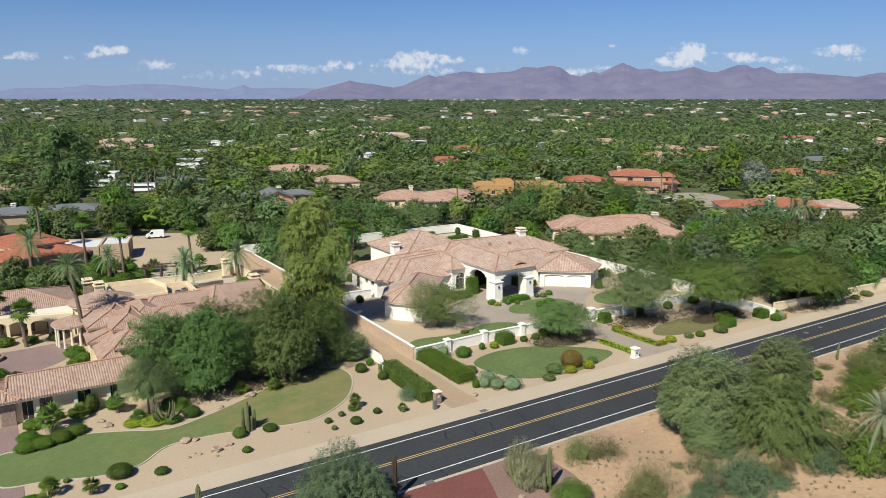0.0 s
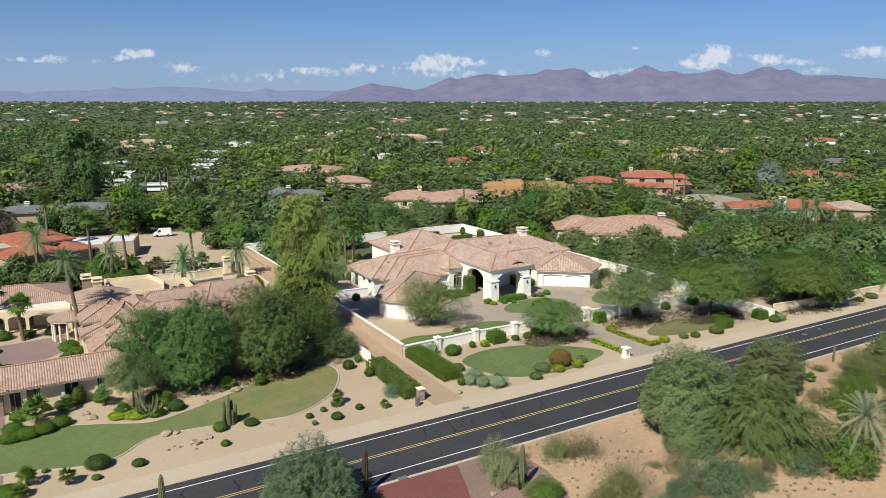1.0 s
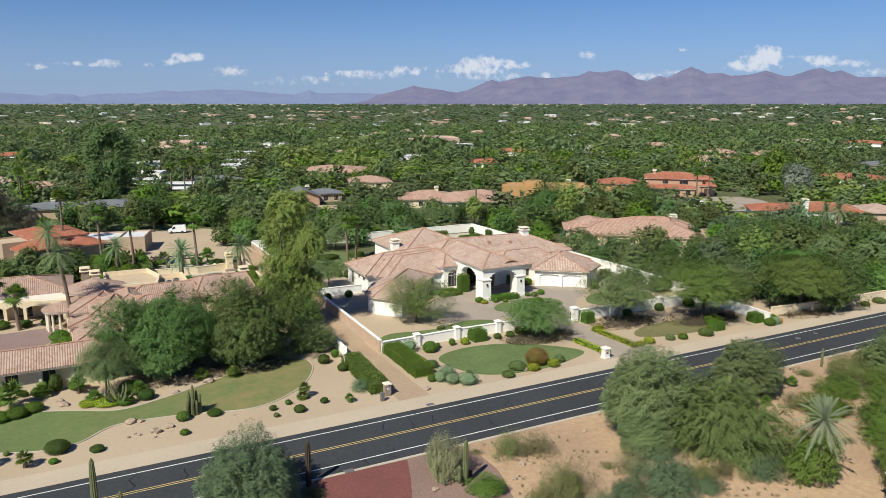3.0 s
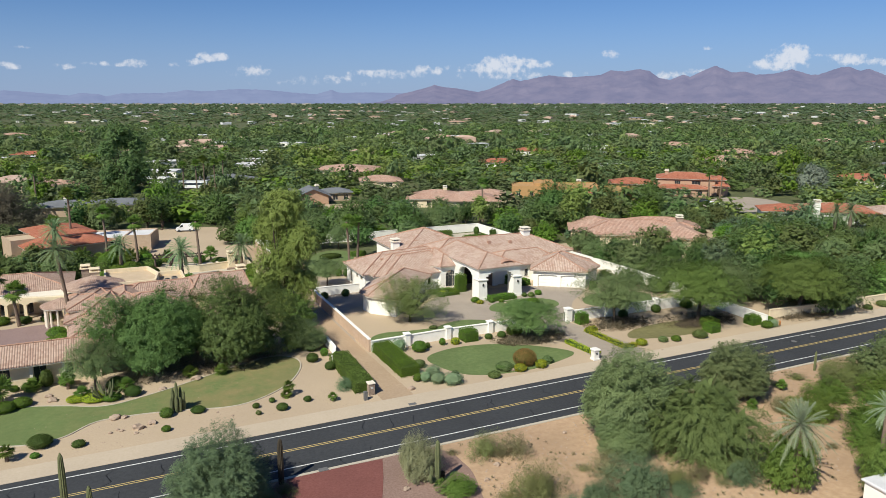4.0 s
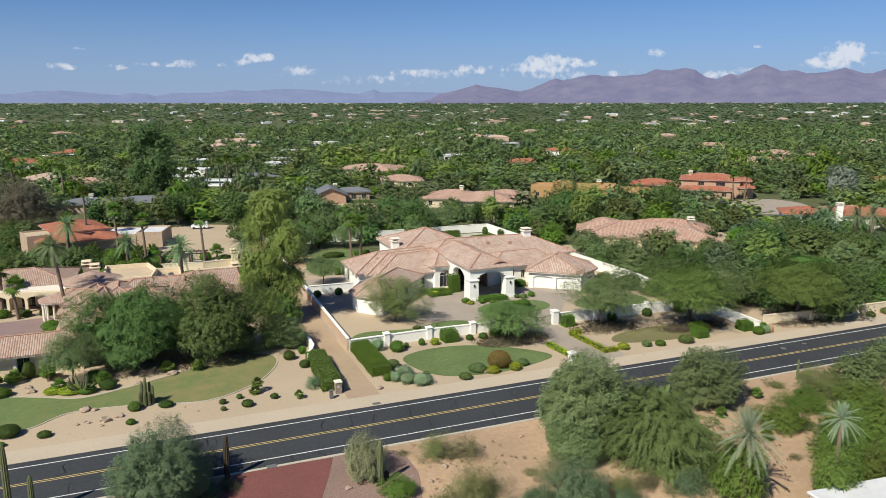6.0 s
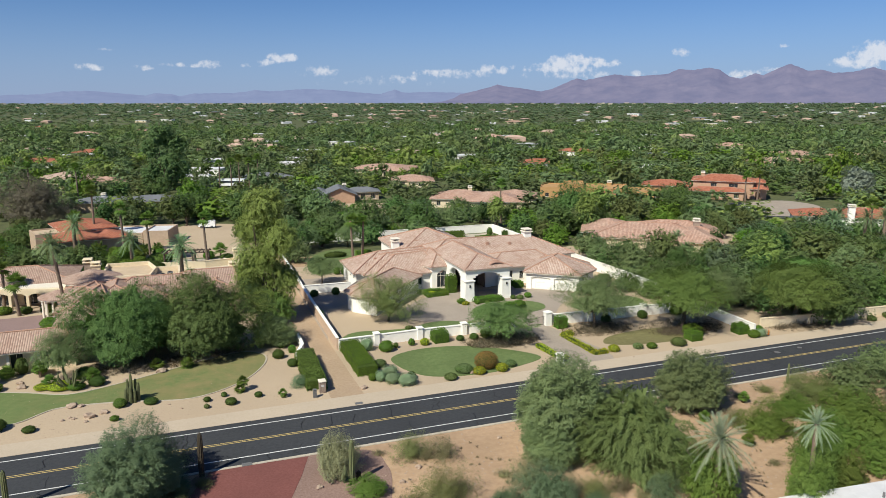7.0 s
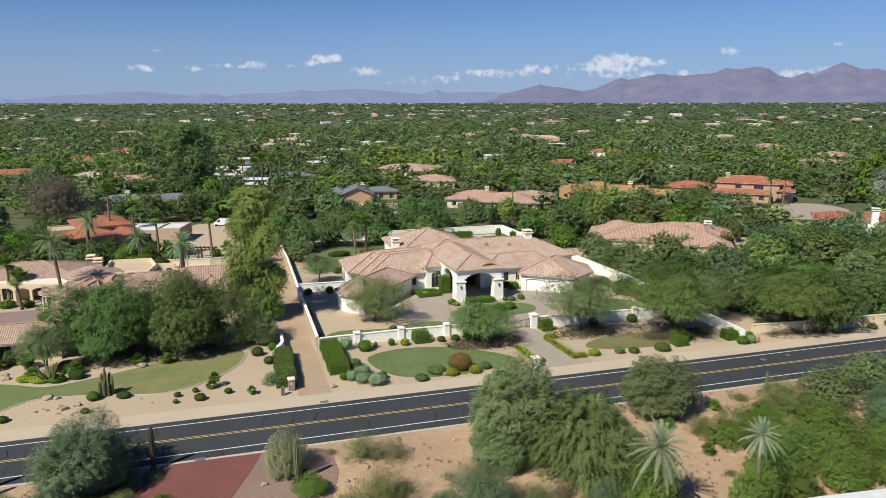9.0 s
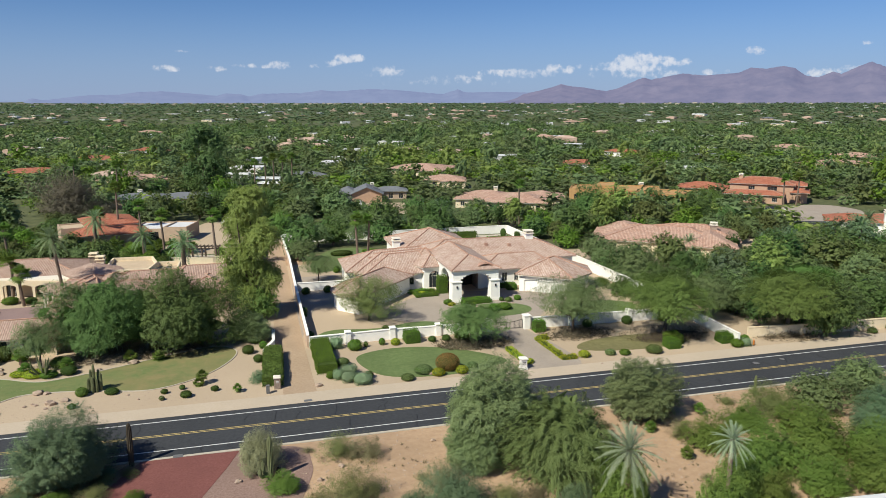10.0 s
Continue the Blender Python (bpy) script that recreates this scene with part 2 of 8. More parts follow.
M["lawn_dry"] = lawn_mat("dry lawn", (0.14, 0.135, 0.055), (0.215, 0.195, 0.09))
M["asphalt"] = surface("asphalt", (0.035, 0.038, 0.043), (0.056, 0.059, 0.064), big=0.12, small=3.0, rough=0.85, bump=0.25, bump_scale=30, stain=0.4)
M["crack"] = surface("sealed crack", (0.012, 0.012, 0.014), (0.018, 0.018, 0.02), rough=0.6)
M["white_line"] = surface("white road paint", (0.55, 0.55, 0.54), (0.74, 0.74, 0.72), small=6.0, big=0.7, stain=0.3, bump=0.05)
M["yellow_line"] = surface("yellow road paint", (0.44, 0.33, 0.13), (0.56, 0.43, 0.18), small=6.0, big=0.7, stain=0.3, bump=0.05)
M["concrete"] = surface("pale concrete", (0.42, 0.37, 0.3), (0.53, 0.48, 0.39), big=0.25, small=3.0, stain=0.22, bump=0.1)
M["path"] = surface("compacted path", (0.45, 0.37, 0.275), (0.52, 0.435, 0.335), big=0.15, small=5.0, stain=0.2, bump=0.12)
M["paver"] = surface("drive pavers", (0.3, 0.25, 0.205), (0.4, 0.345, 0.285), big=0.3, small=5.0, stain=0.25, bump=0.2, bump_scale=9)
M["mauve_paver"] = surface("mauve court pavers", (0.22, 0.15, 0.145), (0.3, 0.215, 0.2), big=0.3, small=5.0, stain=0.25, bump=0.2, bump_scale=9)
M["red_pad"] = surface("red gravel pad", (0.155, 0.055, 0.048), (0.22, 0.088, 0.075), big=0.3, small=5.0, stain=0.25, bump=0.2)
M["stucco_white"] = surface("white stucco", (0.83, 0.81, 0.75), (0.89, 0.875, 0.82), big=0.2, small=1.5, stain=0.1, bump=0.12, bump_scale=18)
M["stucco_cream"] = surface("cream stucco", (0.66, 0.55, 0.38), (0.76, 0.65, 0.47), big=0.2, small=1.5, stain=0.12, bump=0.12, bump_scale=18)
M["stucco_tan"] = surface("tan stucco", (0.42, 0.31, 0.22), (0.5, 0.38, 0.28), big=0.2, small=1.5, stain=0.15, bump=0.12, bump_scale=18)
M["stucco_ochre"] = surface("ochre stucco", (0.4, 0.235, 0.1), (0.48, 0.295, 0.135), big=0.2, small=1.5, stain=0.15, bump=0.12)
M["stucco_pink"] = surface("rose stucco", (0.4, 0.25, 0.165), (0.48, 0.32, 0.225), big=0.2, small=1.5, stain=0.15, bump=0.12)
M["trim"] = surface("pale trim", (0.68, 0.62, 0.52), (0.78, 0.72, 0.62), stain=0.1, bump=0.05)
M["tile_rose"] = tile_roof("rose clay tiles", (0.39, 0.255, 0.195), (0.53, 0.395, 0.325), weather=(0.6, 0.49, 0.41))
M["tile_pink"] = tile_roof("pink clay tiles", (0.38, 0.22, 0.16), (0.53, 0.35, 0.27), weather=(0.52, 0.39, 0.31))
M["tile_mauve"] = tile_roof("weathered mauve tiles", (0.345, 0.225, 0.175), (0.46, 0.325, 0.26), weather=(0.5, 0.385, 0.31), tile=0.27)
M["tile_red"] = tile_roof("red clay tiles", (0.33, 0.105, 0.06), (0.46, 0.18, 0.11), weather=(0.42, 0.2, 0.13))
M["ridge"] = surface("ridge tiles", (0.36, 0.2, 0.14), (0.5, 0.32, 0.24), big=1.0, small=3.0)
M["shingle"] = surface("grey shingles", (0.12, 0.13, 0.14), (0.2, 0.21, 0.23), big=0.3, small=4.0, stain=0.3, bump=0.2)
M["white_roof"] = surface("white roof coating", (0.56, 0.56, 0.57), (0.68, 0.68, 0.69), big=0.3, small=0.8, stain=0.18, bump=0.1, bump_scale=3)
M["tan_roof"] = surface("tan gravel roof", (0.48, 0.37, 0.25), (0.57, 0.45, 0.32), big=0.3, small=1.2, stain=0.25)
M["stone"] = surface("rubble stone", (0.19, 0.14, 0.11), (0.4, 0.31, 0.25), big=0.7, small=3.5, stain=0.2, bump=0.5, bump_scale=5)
M["wood"] = surface("dark timber", (0.05, 0.03, 0.02), (0.11, 0.07, 0.045), small=6.0)
M["iron"] = surface("dark iron", (0.02, 0.018, 0.016), (0.04, 0.035, 0.03), rough=0.5, bump=0)
M["cast"] = surface("worn cast iron", (0.1, 0.1, 0.1), (0.2, 0.2, 0.2), rough=0.6, small=8)
M["bark"] = surface("bark", (0.07, 0.052, 0.04), (0.15, 0.115, 0.09), small=5.0, bump=0.5)
M["bark_green"] = surface("green bark", (0.1, 0.1, 0.045), (0.17, 0.16, 0.08), small=5.0, bump=0.3)
M["palm_bark"] = surface("palm bark", (0.14, 0.1, 0.075), (0.25, 0.19, 0.145), small=7.0, bump=0.6)
M["rock"] = surface("boulder", (0.3, 0.22, 0.165), (0.46, 0.36, 0.28), big=0.8, small=4, bump=0.5)
M["saguaro"] = surface("saguaro skin", (0.1, 0.12, 0.055), (0.17, 0.185, 0.09), big=0.8, small=6, bump=0.3)
M["dead"] = surface("dead saguaro skin", (0.035, 0.03, 0.022), (0.08, 0.065, 0.045), big=0.8, small=6, bump=0.5)
M["skin"] = surface("van paint", (0.72, 0.73, 0.75), (0.78, 0.79, 0.8), rough=0.3, bump=0, stain=0.05, spec=0.5)
M["hydrant"] = surface("orange hydrant paint", (0.5, 0.17, 0.03), (0.6, 0.23, 0.05), rough=0.5, small=9)
M["rubber"] = surface("rubber", (0.015, 0.015, 0.015), (0.03, 0.03, 0.03), bump=0)
M["stone_white"] = surface("white painted pier", (0.7, 0.68, 0.63), (0.8, 0.78, 0.74), stain=0.15)
m, nt, p = mat_base("window glass")
p.inputs["Base Color"].default_value, p.inputs["Roughness"].default_value = (0.03, 0.035, 0.04, 1), 0.06
p.inputs["Specular IOR Level"].default_value = 0.7
M["glass"] = m
m, nt, p = mat_base("pool water")
p.inputs["Base Color"].default_value, p.inputs["Roughness"].default_value = (0.08, 0.28, 0.36, 1), 0.05
M["water"] = m
m, nt, p = mat_base("lake water")
p.inputs["Base Color"].default_value, p.inputs["Roughness"].default_value = (0.03, 0.07, 0.12, 1), 0.12
M["lake"] = m

M["mesquite"] = foliage("mesquite leaves", (0.076, 0.122, 0.044), (0.178, 0.248, 0.09))
M["mesquite_grey"] = foliage("grey mesquite leaves", (0.12, 0.155, 0.075), (0.25, 0.3, 0.15))
M["paloverde"] = foliage("palo verde leaves", (0.15, 0.18, 0.07), (0.28, 0.315, 0.135))
M["blue_paloverde"] = foliage("blue palo verde leaves", (0.11, 0.155, 0.098), (0.205, 0.26, 0.17))
M["leafy_shrub"] = foliage("yellow-green shrub leaves", (0.1, 0.145, 0.03), (0.215, 0.265, 0.07))
M["olive"] = foliage("olive green leaves", (0.115, 0.135, 0.052), (0.205, 0.225, 0.095))
M["euc"] = foliage("eucalyptus leaves", (0.175, 0.225, 0.07), (0.36, 0.42, 0.14))
M["bright"] = foliage("bright green leaves", (0.1, 0.17, 0.026), (0.225, 0.32, 0.055))
M["hedge"] = foliage("clipped hedge leaves", (0.070, 0.132, 0.019), (0.186, 0.295, 0.041))
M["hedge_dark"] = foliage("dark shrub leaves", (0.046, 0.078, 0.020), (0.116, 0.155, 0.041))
M["hedge_yellow"] = foliage("yellow-green leaves", (0.248, 0.264, 0.020), (0.527, 0.512, 0.054))
M["rust"] = foliage("rust-red leaves", (0.23, 0.12, 0.045), (0.42, 0.24, 0.1))
M["palm"] = foliage("palm fronds", (0.078, 0.132, 0.027), (0.217, 0.279, 0.068))
M["palm_grey"] = foliage("grey date palm fronds", (0.132, 0.186, 0.115), (0.310, 0.380, 0.230))
M["agave"] = foliage("silver fronds", (0.26, 0.29, 0.23), (0.44, 0.47, 0.38))
M["brush"] = foliage("dry brush twigs", (0.17, 0.135, 0.085), (0.33, 0.27, 0.18))
M["creosote"] = foliage("creosote leaves", (0.25, 0.24, 0.16), (0.43, 0.405, 0.28))
# canopy green lightened to carry some haze of distance
M["wood_far"] = foliage("distant canopy", (0.098, 0.13, 0.072), (0.215, 0.26, 0.13), clump=0.035)
M["pear"] = foliage("prickly pear pads", (0.19, 0.245, 0.165), (0.31, 0.37, 0.26))
M["paloverde_green"] = foliage("feathery palo verde leaves", (0.155, 0.19, 0.1), (0.285, 0.325, 0.175))
M["pine"] = foliage("dark conifer needles", (0.046, 0.093, 0.034), (0.116, 0.178, 0.061))
M["silver"] = foliage("silver-grey leaves", (0.22, 0.23, 0.22), (0.37, 0.37, 0.355), hue=0.0)
M["giant"] = foliage("dark eucalyptus leaves", (0.075, 0.11, 0.05), (0.185, 0.23, 0.1))
M["hedge_mid"] = foliage("loose hedge leaves", (0.078, 0.116, 0.027), (0.186, 0.240, 0.061))
M["dead_wood"] = foliage("dead branches", (0.06, 0.042, 0.034), (0.16, 0.115, 0.095), through_light=0.05)
M["litter"] = foliage("leaf litter", (0.07, 0.047, 0.032), (0.16, 0.11, 0.075), through_light=0.05)
M["roof_mix"] = surface("far roofs", (0.4, 0.26, 0.2), (0.56, 0.42, 0.34), big=0.02, small=0.3)
# paler, greyer leaves with distance haze put into the colour
M["wood_hazy"] = foliage("haze-toned distant canopy", (0.105, 0.13, 0.085), (0.2, 0.235, 0.15), clump=0.02)
M["stucco_lane"] = surface("tan lane render", (0.46, 0.33, 0.235), (0.55, 0.41, 0.31), big=0.2, small=1.5, stain=0.2, bump=0.12, bump_scale=18)
M["joint"] = surface("joint shadow", (0.2, 0.17, 0.14), (0.26, 0.22, 0.18), bump=0)


def patchy_lawn(name):
    """Mown grass with straw-coloured dry patches."""
    m = surface(name, (0.1, 0.155, 0.05), (0.145, 0.2, 0.07), big=0.22, small=1.6, rough=0.95, bump=0.5, bump_scale=25.0, stain=0.3)
    nt, p = m.node_tree, m.node_tree.nodes["Principled BSDF"]
    old = p.inputs["Base Color"].links[0].from_socket
    geo = nt.nodes.new("ShaderNodeNewGeometry")
    n1 = node(nt, "ShaderNodeTexNoise", Scale=0.13, Detail=5.0, Roughness=0.6)
    nt.links.new(geo.outputs["Position"], n1.inputs["Vector"])
    sep = nt.nodes.new("ShaderNodeSeparateXYZ")
    nt.links.new(geo.outputs["Position"], sep.inputs[0])
    dry = node(nt, "ShaderNodeMapRange")
    dry.inputs["From Min"].default_value, dry.inputs["From Max"].default_value = 6.0, 26.0
    dry.inputs["To Min"].default_value = 0.15
    nt.links.new(sep.outputs["X"], dry.inputs["Value"])
    n2 = node(nt, "ShaderNodeTexNoise", Scale=0.5, Detail=5.0, Roughness=0.7)
    nt.links.new(geo.outputs["Position"], n2.inputs["Vector"])
    both = nt.nodes.new("ShaderNodeMath")
    both.operation = "MULTIPLY"
    nt.links.new(dry.outputs[0], both.inputs[0])
    patch = mixc(nt, n2.outputs["Fac"], ramp2(nt, n1.outputs["Fac"], (0, 0, 0), (1, 1, 1), .36, .54), ramp2(nt, n2.outputs["Fac"], (0, 0, 0), (1, 1, 1), .4, .62))
    nt.links.new(patch, both.inputs[1])
    nt.links.new(mixc(nt, both.outputs[0], old, (0.235, 0.2, 0.09)), p.inputs["Base Color"])
    return m


M["lawn_patchy"] = patchy_lawn("patchy lawn")
M["mesquite_mid"] = foliage("mid-green mesquite leaves", (0.11, 0.15, 0.055), (0.215, 0.275, 0.11))
M["scrub_olive"] = foliage("olive scrub twigs", (0.15, 0.145, 0.065), (0.27, 0.25, 0.12))
M["twigs"] = foliage("bare brown twigs", (0.16, 0.125, 0.105), (0.27, 0.22, 0.185))
M["mesquite_light"] = foliage("light mesquite leaves", (0.105, 0.155, 0.045), (0.22, 0.3, 0.09))


# ---- mesh helpers ----
class Geo:
    """Collects vertices and faces of one mesh."""

    def __init__(self):
        self.v, self.f = [], []

    def add(self, verts, faces):
        n = len(self.v)
        self.v.extend(tuple(p) for p in verts)
        self.f.extend(tuple(i + n for i in f) for f in faces)
        return self

    def prism(self, poly, z0, z1):
        n = len(poly)
        if sum(poly[i][0] * poly[(i + 1) % n][1] - poly[(i + 1) % n][0] * poly[i][1] for i in range(n)) < 0:
            poly = poly[::-1]
        v = [(x, y, z0) for x, y in poly] + [(x, y, z1) for x, y in poly]
        f = [tuple(range(n - 1, -1, -1)), tuple(range(n, 2 * n))]
        f += [(i, (i + 1) % n, n + (i + 1) % n, n + i) for i in range(n)]
        return self.add(v, f)

    def box(self, x0, x1, y0, y1, z0, z1):
        return self.prism([(x0, y0), (x1, y0), (x1, y1), (x0, y1)], z0, z1)

    def soft_box(self, x0, x1, y0, y1, z0, z1, b=0.1):
        """A box with a bevelled upper edge."""
        def ring(d, z):
            return [(x0 + d, y0 + d, z), (x1 - d, y0 + d, z), (x1 - d, y1 - d, z), (x0 + d, y1 - d, z)]
        v = ring(0, z0) + ring(0, z1 - b) + ring(b, z1)
        f = [(3, 2, 1, 0), (8, 9, 10, 11)]
        for k in (0, 4):
            f += [(k + i, k + (i + 1) % 4, k + 4 + (i + 1) % 4, k + 4 + i) for i in range(4)]
        return self.add(v, f)

    def tube(self, pts, radii, n=7, cap=True):
        pts = [Vector(p) for p in pts]
        rings = []
        for i, p in enumerate(pts):
            d = (pts[min(i + 1, len(pts) - 1)] - pts[max(i - 1, 0)]).normalized()
            a = d.orthogonal().normalized() if abs(d.z) < 0.9 else Vector((1, 0, 0)).cross(d).normalized()
            b = d.cross(a)
            rings.append([p + radii[i] * (math.cos(t) * a + math.sin(t) * b) for t in (2 * math.pi * k / n for k in range(n))])
        v = [q for r in rings for q in r]
        f = []
        for i in range(len(pts) - 1):
            f += [(i * n + k, i * n + (k + 1) % n, (i + 1) * n + (k + 1) % n, (i + 1) * n + k) for k in range(n)]
        if cap:
            f += [tuple(range(n - 1, -1, -1)), tuple((len(pts) - 1) * n + k for k in range(n))]
        return self.add(v, f)

    def cyl(self, x, y, z0, z1, r0, r1=None, n=12):
        return self.tube([(x, y, z0), (x, y, z1)], [r0, r0 if r1 is None else r1], n)

    def beam(self, p, q, w, z0, z1):
        """An upright slab from p to q on the plan, w thick."""
        d = Vector((q[0] - p[0], q[1] - p[1])).normalized() * (w / 2)
        n = (-d.y, d.x)
        return self.prism([(p[0] - n[0], p[1] - n[1]), (q[0] - n[0], q[1] - n[1]), (q[0] + n[0], q[1] + n[1]), (p[0] + n[0], p[1] + n[1])], z0, z1)

    def blob(self, c, r, seed, rough=0.25, flat=None):
        """A lumpy stone or shrub body."""
        bm = bmesh.new()
        bmesh.ops.create_icosphere(bm, subdivisions=2, radius=1.0)
        o = Vector((seed * 7.31, seed * 3.17, seed * 1.71))
        v = []
        for q in bm.verts:
            k = 1 + rough * 2 * noise.noise(q.co * 1.3 + o)
            z = q.co.z * r[2] * k
            if flat is not None:
                z = max(z, flat)
            v.append((c[0] + q.co.x * r[0] * k, c[1] + q.co.y * r[1] * k, c[2] + z))
        f = [tuple(w.index for w in q.verts) for q in bm.faces]
        bm.free()
        return self.add(v, f)

    def weld(self):
        """Join the corners that lie on one another."""
        seen, idx, out = {}, [], []
        for p in self.v:
            k = (round(p[0], 3), round(p[1], 3), round(p[2], 3))
            if k not in seen:
                seen[k] = len(out)
                out.append(p)
            idx.append(seen[k])
        self.v = out
        faces = [tuple(dict.fromkeys(idx[i] for i in f)) for f in self.f]
        self.f = [f for f in faces if len(f) > 2]
        return self

    def moved(self, m):
        self.v = [tuple(m @ Vector(p)) for p in self.v]
        return self


def mesh_of(name, geo, material, smooth=False):
    me = bpy.data.meshes.new(name)
    me.from_pydata(geo.v, [], geo.f)
    me.materials.append(material)
    if smooth:
        me.polygons.foreach_set("use_smooth", [True] * len(me.polygons))
    me.update()
    return me


def mesh_np(name, verts, faces, material, smooth=False):
    """A mesh from arrays: all faces have the same number of corners."""
    me = bpy.data.meshes.new(name)
    k, n = faces.shape[1], len(faces)
    me.vertices.add(len(verts))
    me.vertices.foreach_set("co", np.ascontiguousarray(verts, dtype=np.float32).ravel())
    me.loops.add(n * k)
    me.loops.foreach_set("vertex_index", np.ascontiguousarray(faces, dtype=np.int32).ravel())
    me.polygons.add(n)
    me.polygons.foreach_set("loop_start", np.arange(0, n * k, k, dtype=np.int32))
    if smooth:
        me.polygons.foreach_set("use_smooth", np.ones(n, dtype=bool))
    me.materials.append(material)
    me.update(calc_edges=True)
    return me


def part(name, geo, material, parent=None, label="", smooth=False):
    me = geo if isinstance(geo, bpy.types.Mesh) else mesh_of(name, geo, material, smooth)
    ob = new(name, me)
    if parent is not None:
        ob.parent = parent
    if label:
        tagged(ob, label)
    return ob


def thing(name, at, label, category, group="", kind=""):
    ob = new(name)
    ob.empty_display_size = 0.3
    ob.matrix_basis = at if isinstance(at, Matrix) else pose(*at)
    return tagged(ob, label, category, group, kind)


def structure(name, geo, material, label, category, smooth=False):
    return tagged(part(name, geo, material, None, "", smooth), label, category, "", "structure")


def flat(poly, z):
    return Geo().add([(x, y, z) for x, y in poly], [tuple(range(len(poly)))])


def smooth_outline(pts, steps=6):
    """A closed Catmull-Rom outline through a few plan points."""
    out, n = [], len(pts)
    for i in range(n):
        p0, p1, p2, p3 = (Vector(pts[(i + k) % n]) for k in (-1, 0, 1, 2))
        for s in range(steps):
            t = s / steps
            out.append(tuple(0.5 * ((2 * p1) + (p2 - p0) * t + (2 * p0 - 5 * p1 + 4 * p2 - p3) * t * t + (3 * p1 - p0 - 3 * p2 + p3) * t ** 3)))
    return out


def slab(poly, z, depth=0.3):
    return Geo().prism(list(poly), z - depth, z)


# ---- foliage ----
def leaf_quads(rng, centers, radii, per, length, width, droop=0.3, squash=0.8, up=0.0, three=False):
    """Leaf blades scattered round clump centres: arrays of vertices and four-cornered faces."""
    centers, radii = np.asarray(centers, float), np.asarray(radii, float)
    k = len(centers)
    idx = np.repeat(np.arange(k), per)
    n = len(idx)
    d = rng.normal(size=(n, 3))
    d /= np.linalg.norm(d, axis=1)[:, None]
    r = radii[idx] * np.minimum(np.abs(rng.normal(scale=0.36, size=n)) + 0.28, 1.5)
    pos = centers[idx] + d * r[:, None] * np.array([1, 1, squash])
    # blades lie roughly on the clump's surface, tips hanging
    mid = centers.mean(axis=0)
    out = pos - mid
    out /= np.linalg.norm(out, axis=1)[:, None] + 1e-6
    nrm = d * 0.4 + out * 0.75 + rng.normal(scale=0.34, size=(n, 3)) + np.array([0, 0, 0.35])
    nrm /= np.linalg.norm(nrm, axis=1)[:, None]
    a = rng.normal(size=(n, 3))
    a[:, 2] += 1.6 * (up - droop)
    a -= nrm * (a * nrm).sum(axis=1)[:, None]
    a /= np.linalg.norm(a, axis=1)[:, None]
    b = np.cross(nrm, a)
    s = rng.uniform(0.65, 1.3, n)[:, None]
    a, b = a * length * s, b * width * 0.5 * s
    if three:
        return np.stack([pos - b, pos + b, pos + a], axis=1).reshape(-1, 3), np.arange(3 * n).reshape(n, 3)
    v = np.stack([pos, pos + 0.45 * a + b, pos + a, pos + 0.45 * a - b], axis=1).reshape(-1, 3)
    return v, np.arange(4 * n).reshape(n, 4)


def limbs(rng, h, w, base, clumps, trunk_r, forks=5, lean=0.15):
    """A short trunk that forks into limbs that reach clumps of the crown."""
    g = Geo()
    fork = Vector((rng.normal() * lean, rng.normal() * lean, max(base * 0.7, 0.35)))
    g.tube([(0, 0, -0.15), tuple(fork * 0.5), tuple(fork)], [trunk_r * 1.35, trunk_r, trunk_r * 0.9], 7)
    pick = rng.permutation(len(clumps))[:forks * 3]
    for i, k in enumerate(pick):
        end = Vector(clumps[k]) * 0.96
        mid = fork.lerp(end, 0.5) + Vector((rng.normal(), rng.normal(), rng.normal() + 0.8)) * w * 0.025
        r = trunk_r * (0.62 if i < forks else 0.3)
        g.tube([tuple(fork), tuple(fork.lerp(mid, 0.5)), tuple(mid), tuple(end)], [r, r * 0.75, r * 0.5, r * 0.12], 5, cap=False)
    return g


def crown_form(rng, h, w, base, shape, lobes):
    """A lumpy, lopsided crown as a function: unit directions to the reach along each; and the middle it is measured from."""
    low = {"dome": 0.28, "round": 0.46, "tall": 0.5, "umbrella": 0.16}[shape]
    power = 2.6 if shape == "tall" else 2.0
    k = np.arange(lobes) + 0.5
    ph, cz = 2.399963 * k + rng.normal(scale=0.4, size=lobes), 1 - 1.6 * k / lobes + rng.normal(scale=0.06, size=lobes)
    cz = np.clip(cz, -0.95, 1)
    sz = np.sqrt(1 - cz * cz)
    c = np.stack([np.cos(ph) * sz, np.sin(ph) * sz, cz], axis=1)
    grow_ = rng.uniform(0.7, 1.1, lobes)
    edge = math.cos(1.35 * math.sqrt(4.0 / lobes))
    lean = rng.uniform(0, 2 * math.pi, 3)

    def reach(d):
        az = np.arctan2(d[:, 1], d[:, 0])
        rz = np.where(d[:, 2] > 0, (h - base) * (1 - low), (h - base) * low)
        r = ((np.hypot(d[:, 0], d[:, 1]) / (w / 2)) ** power + (np.abs(d[:, 2]) / rz) ** power) ** (-1 / power)
        r = r * (1 + (0.1 * np.sin(az + lean[0]) + 0.1 * np.sin(2 * az + lean[1]) + 0.07 * np.sin(3 * az + lean[2])) * np.hypot(d[:, 0], d[:, 1]))
        # boughs swell between creases, the larger over the smaller
        near = d @ c.T
        swell = np.sqrt(np.clip((near - edge) / (1 - edge), 0, 1))
        return r * np.maximum(0.62, (grow_ * (0.62 + 0.4 * swell)).max(axis=1))
    return reach, np.array([0, 0, base + (h - base) * low])


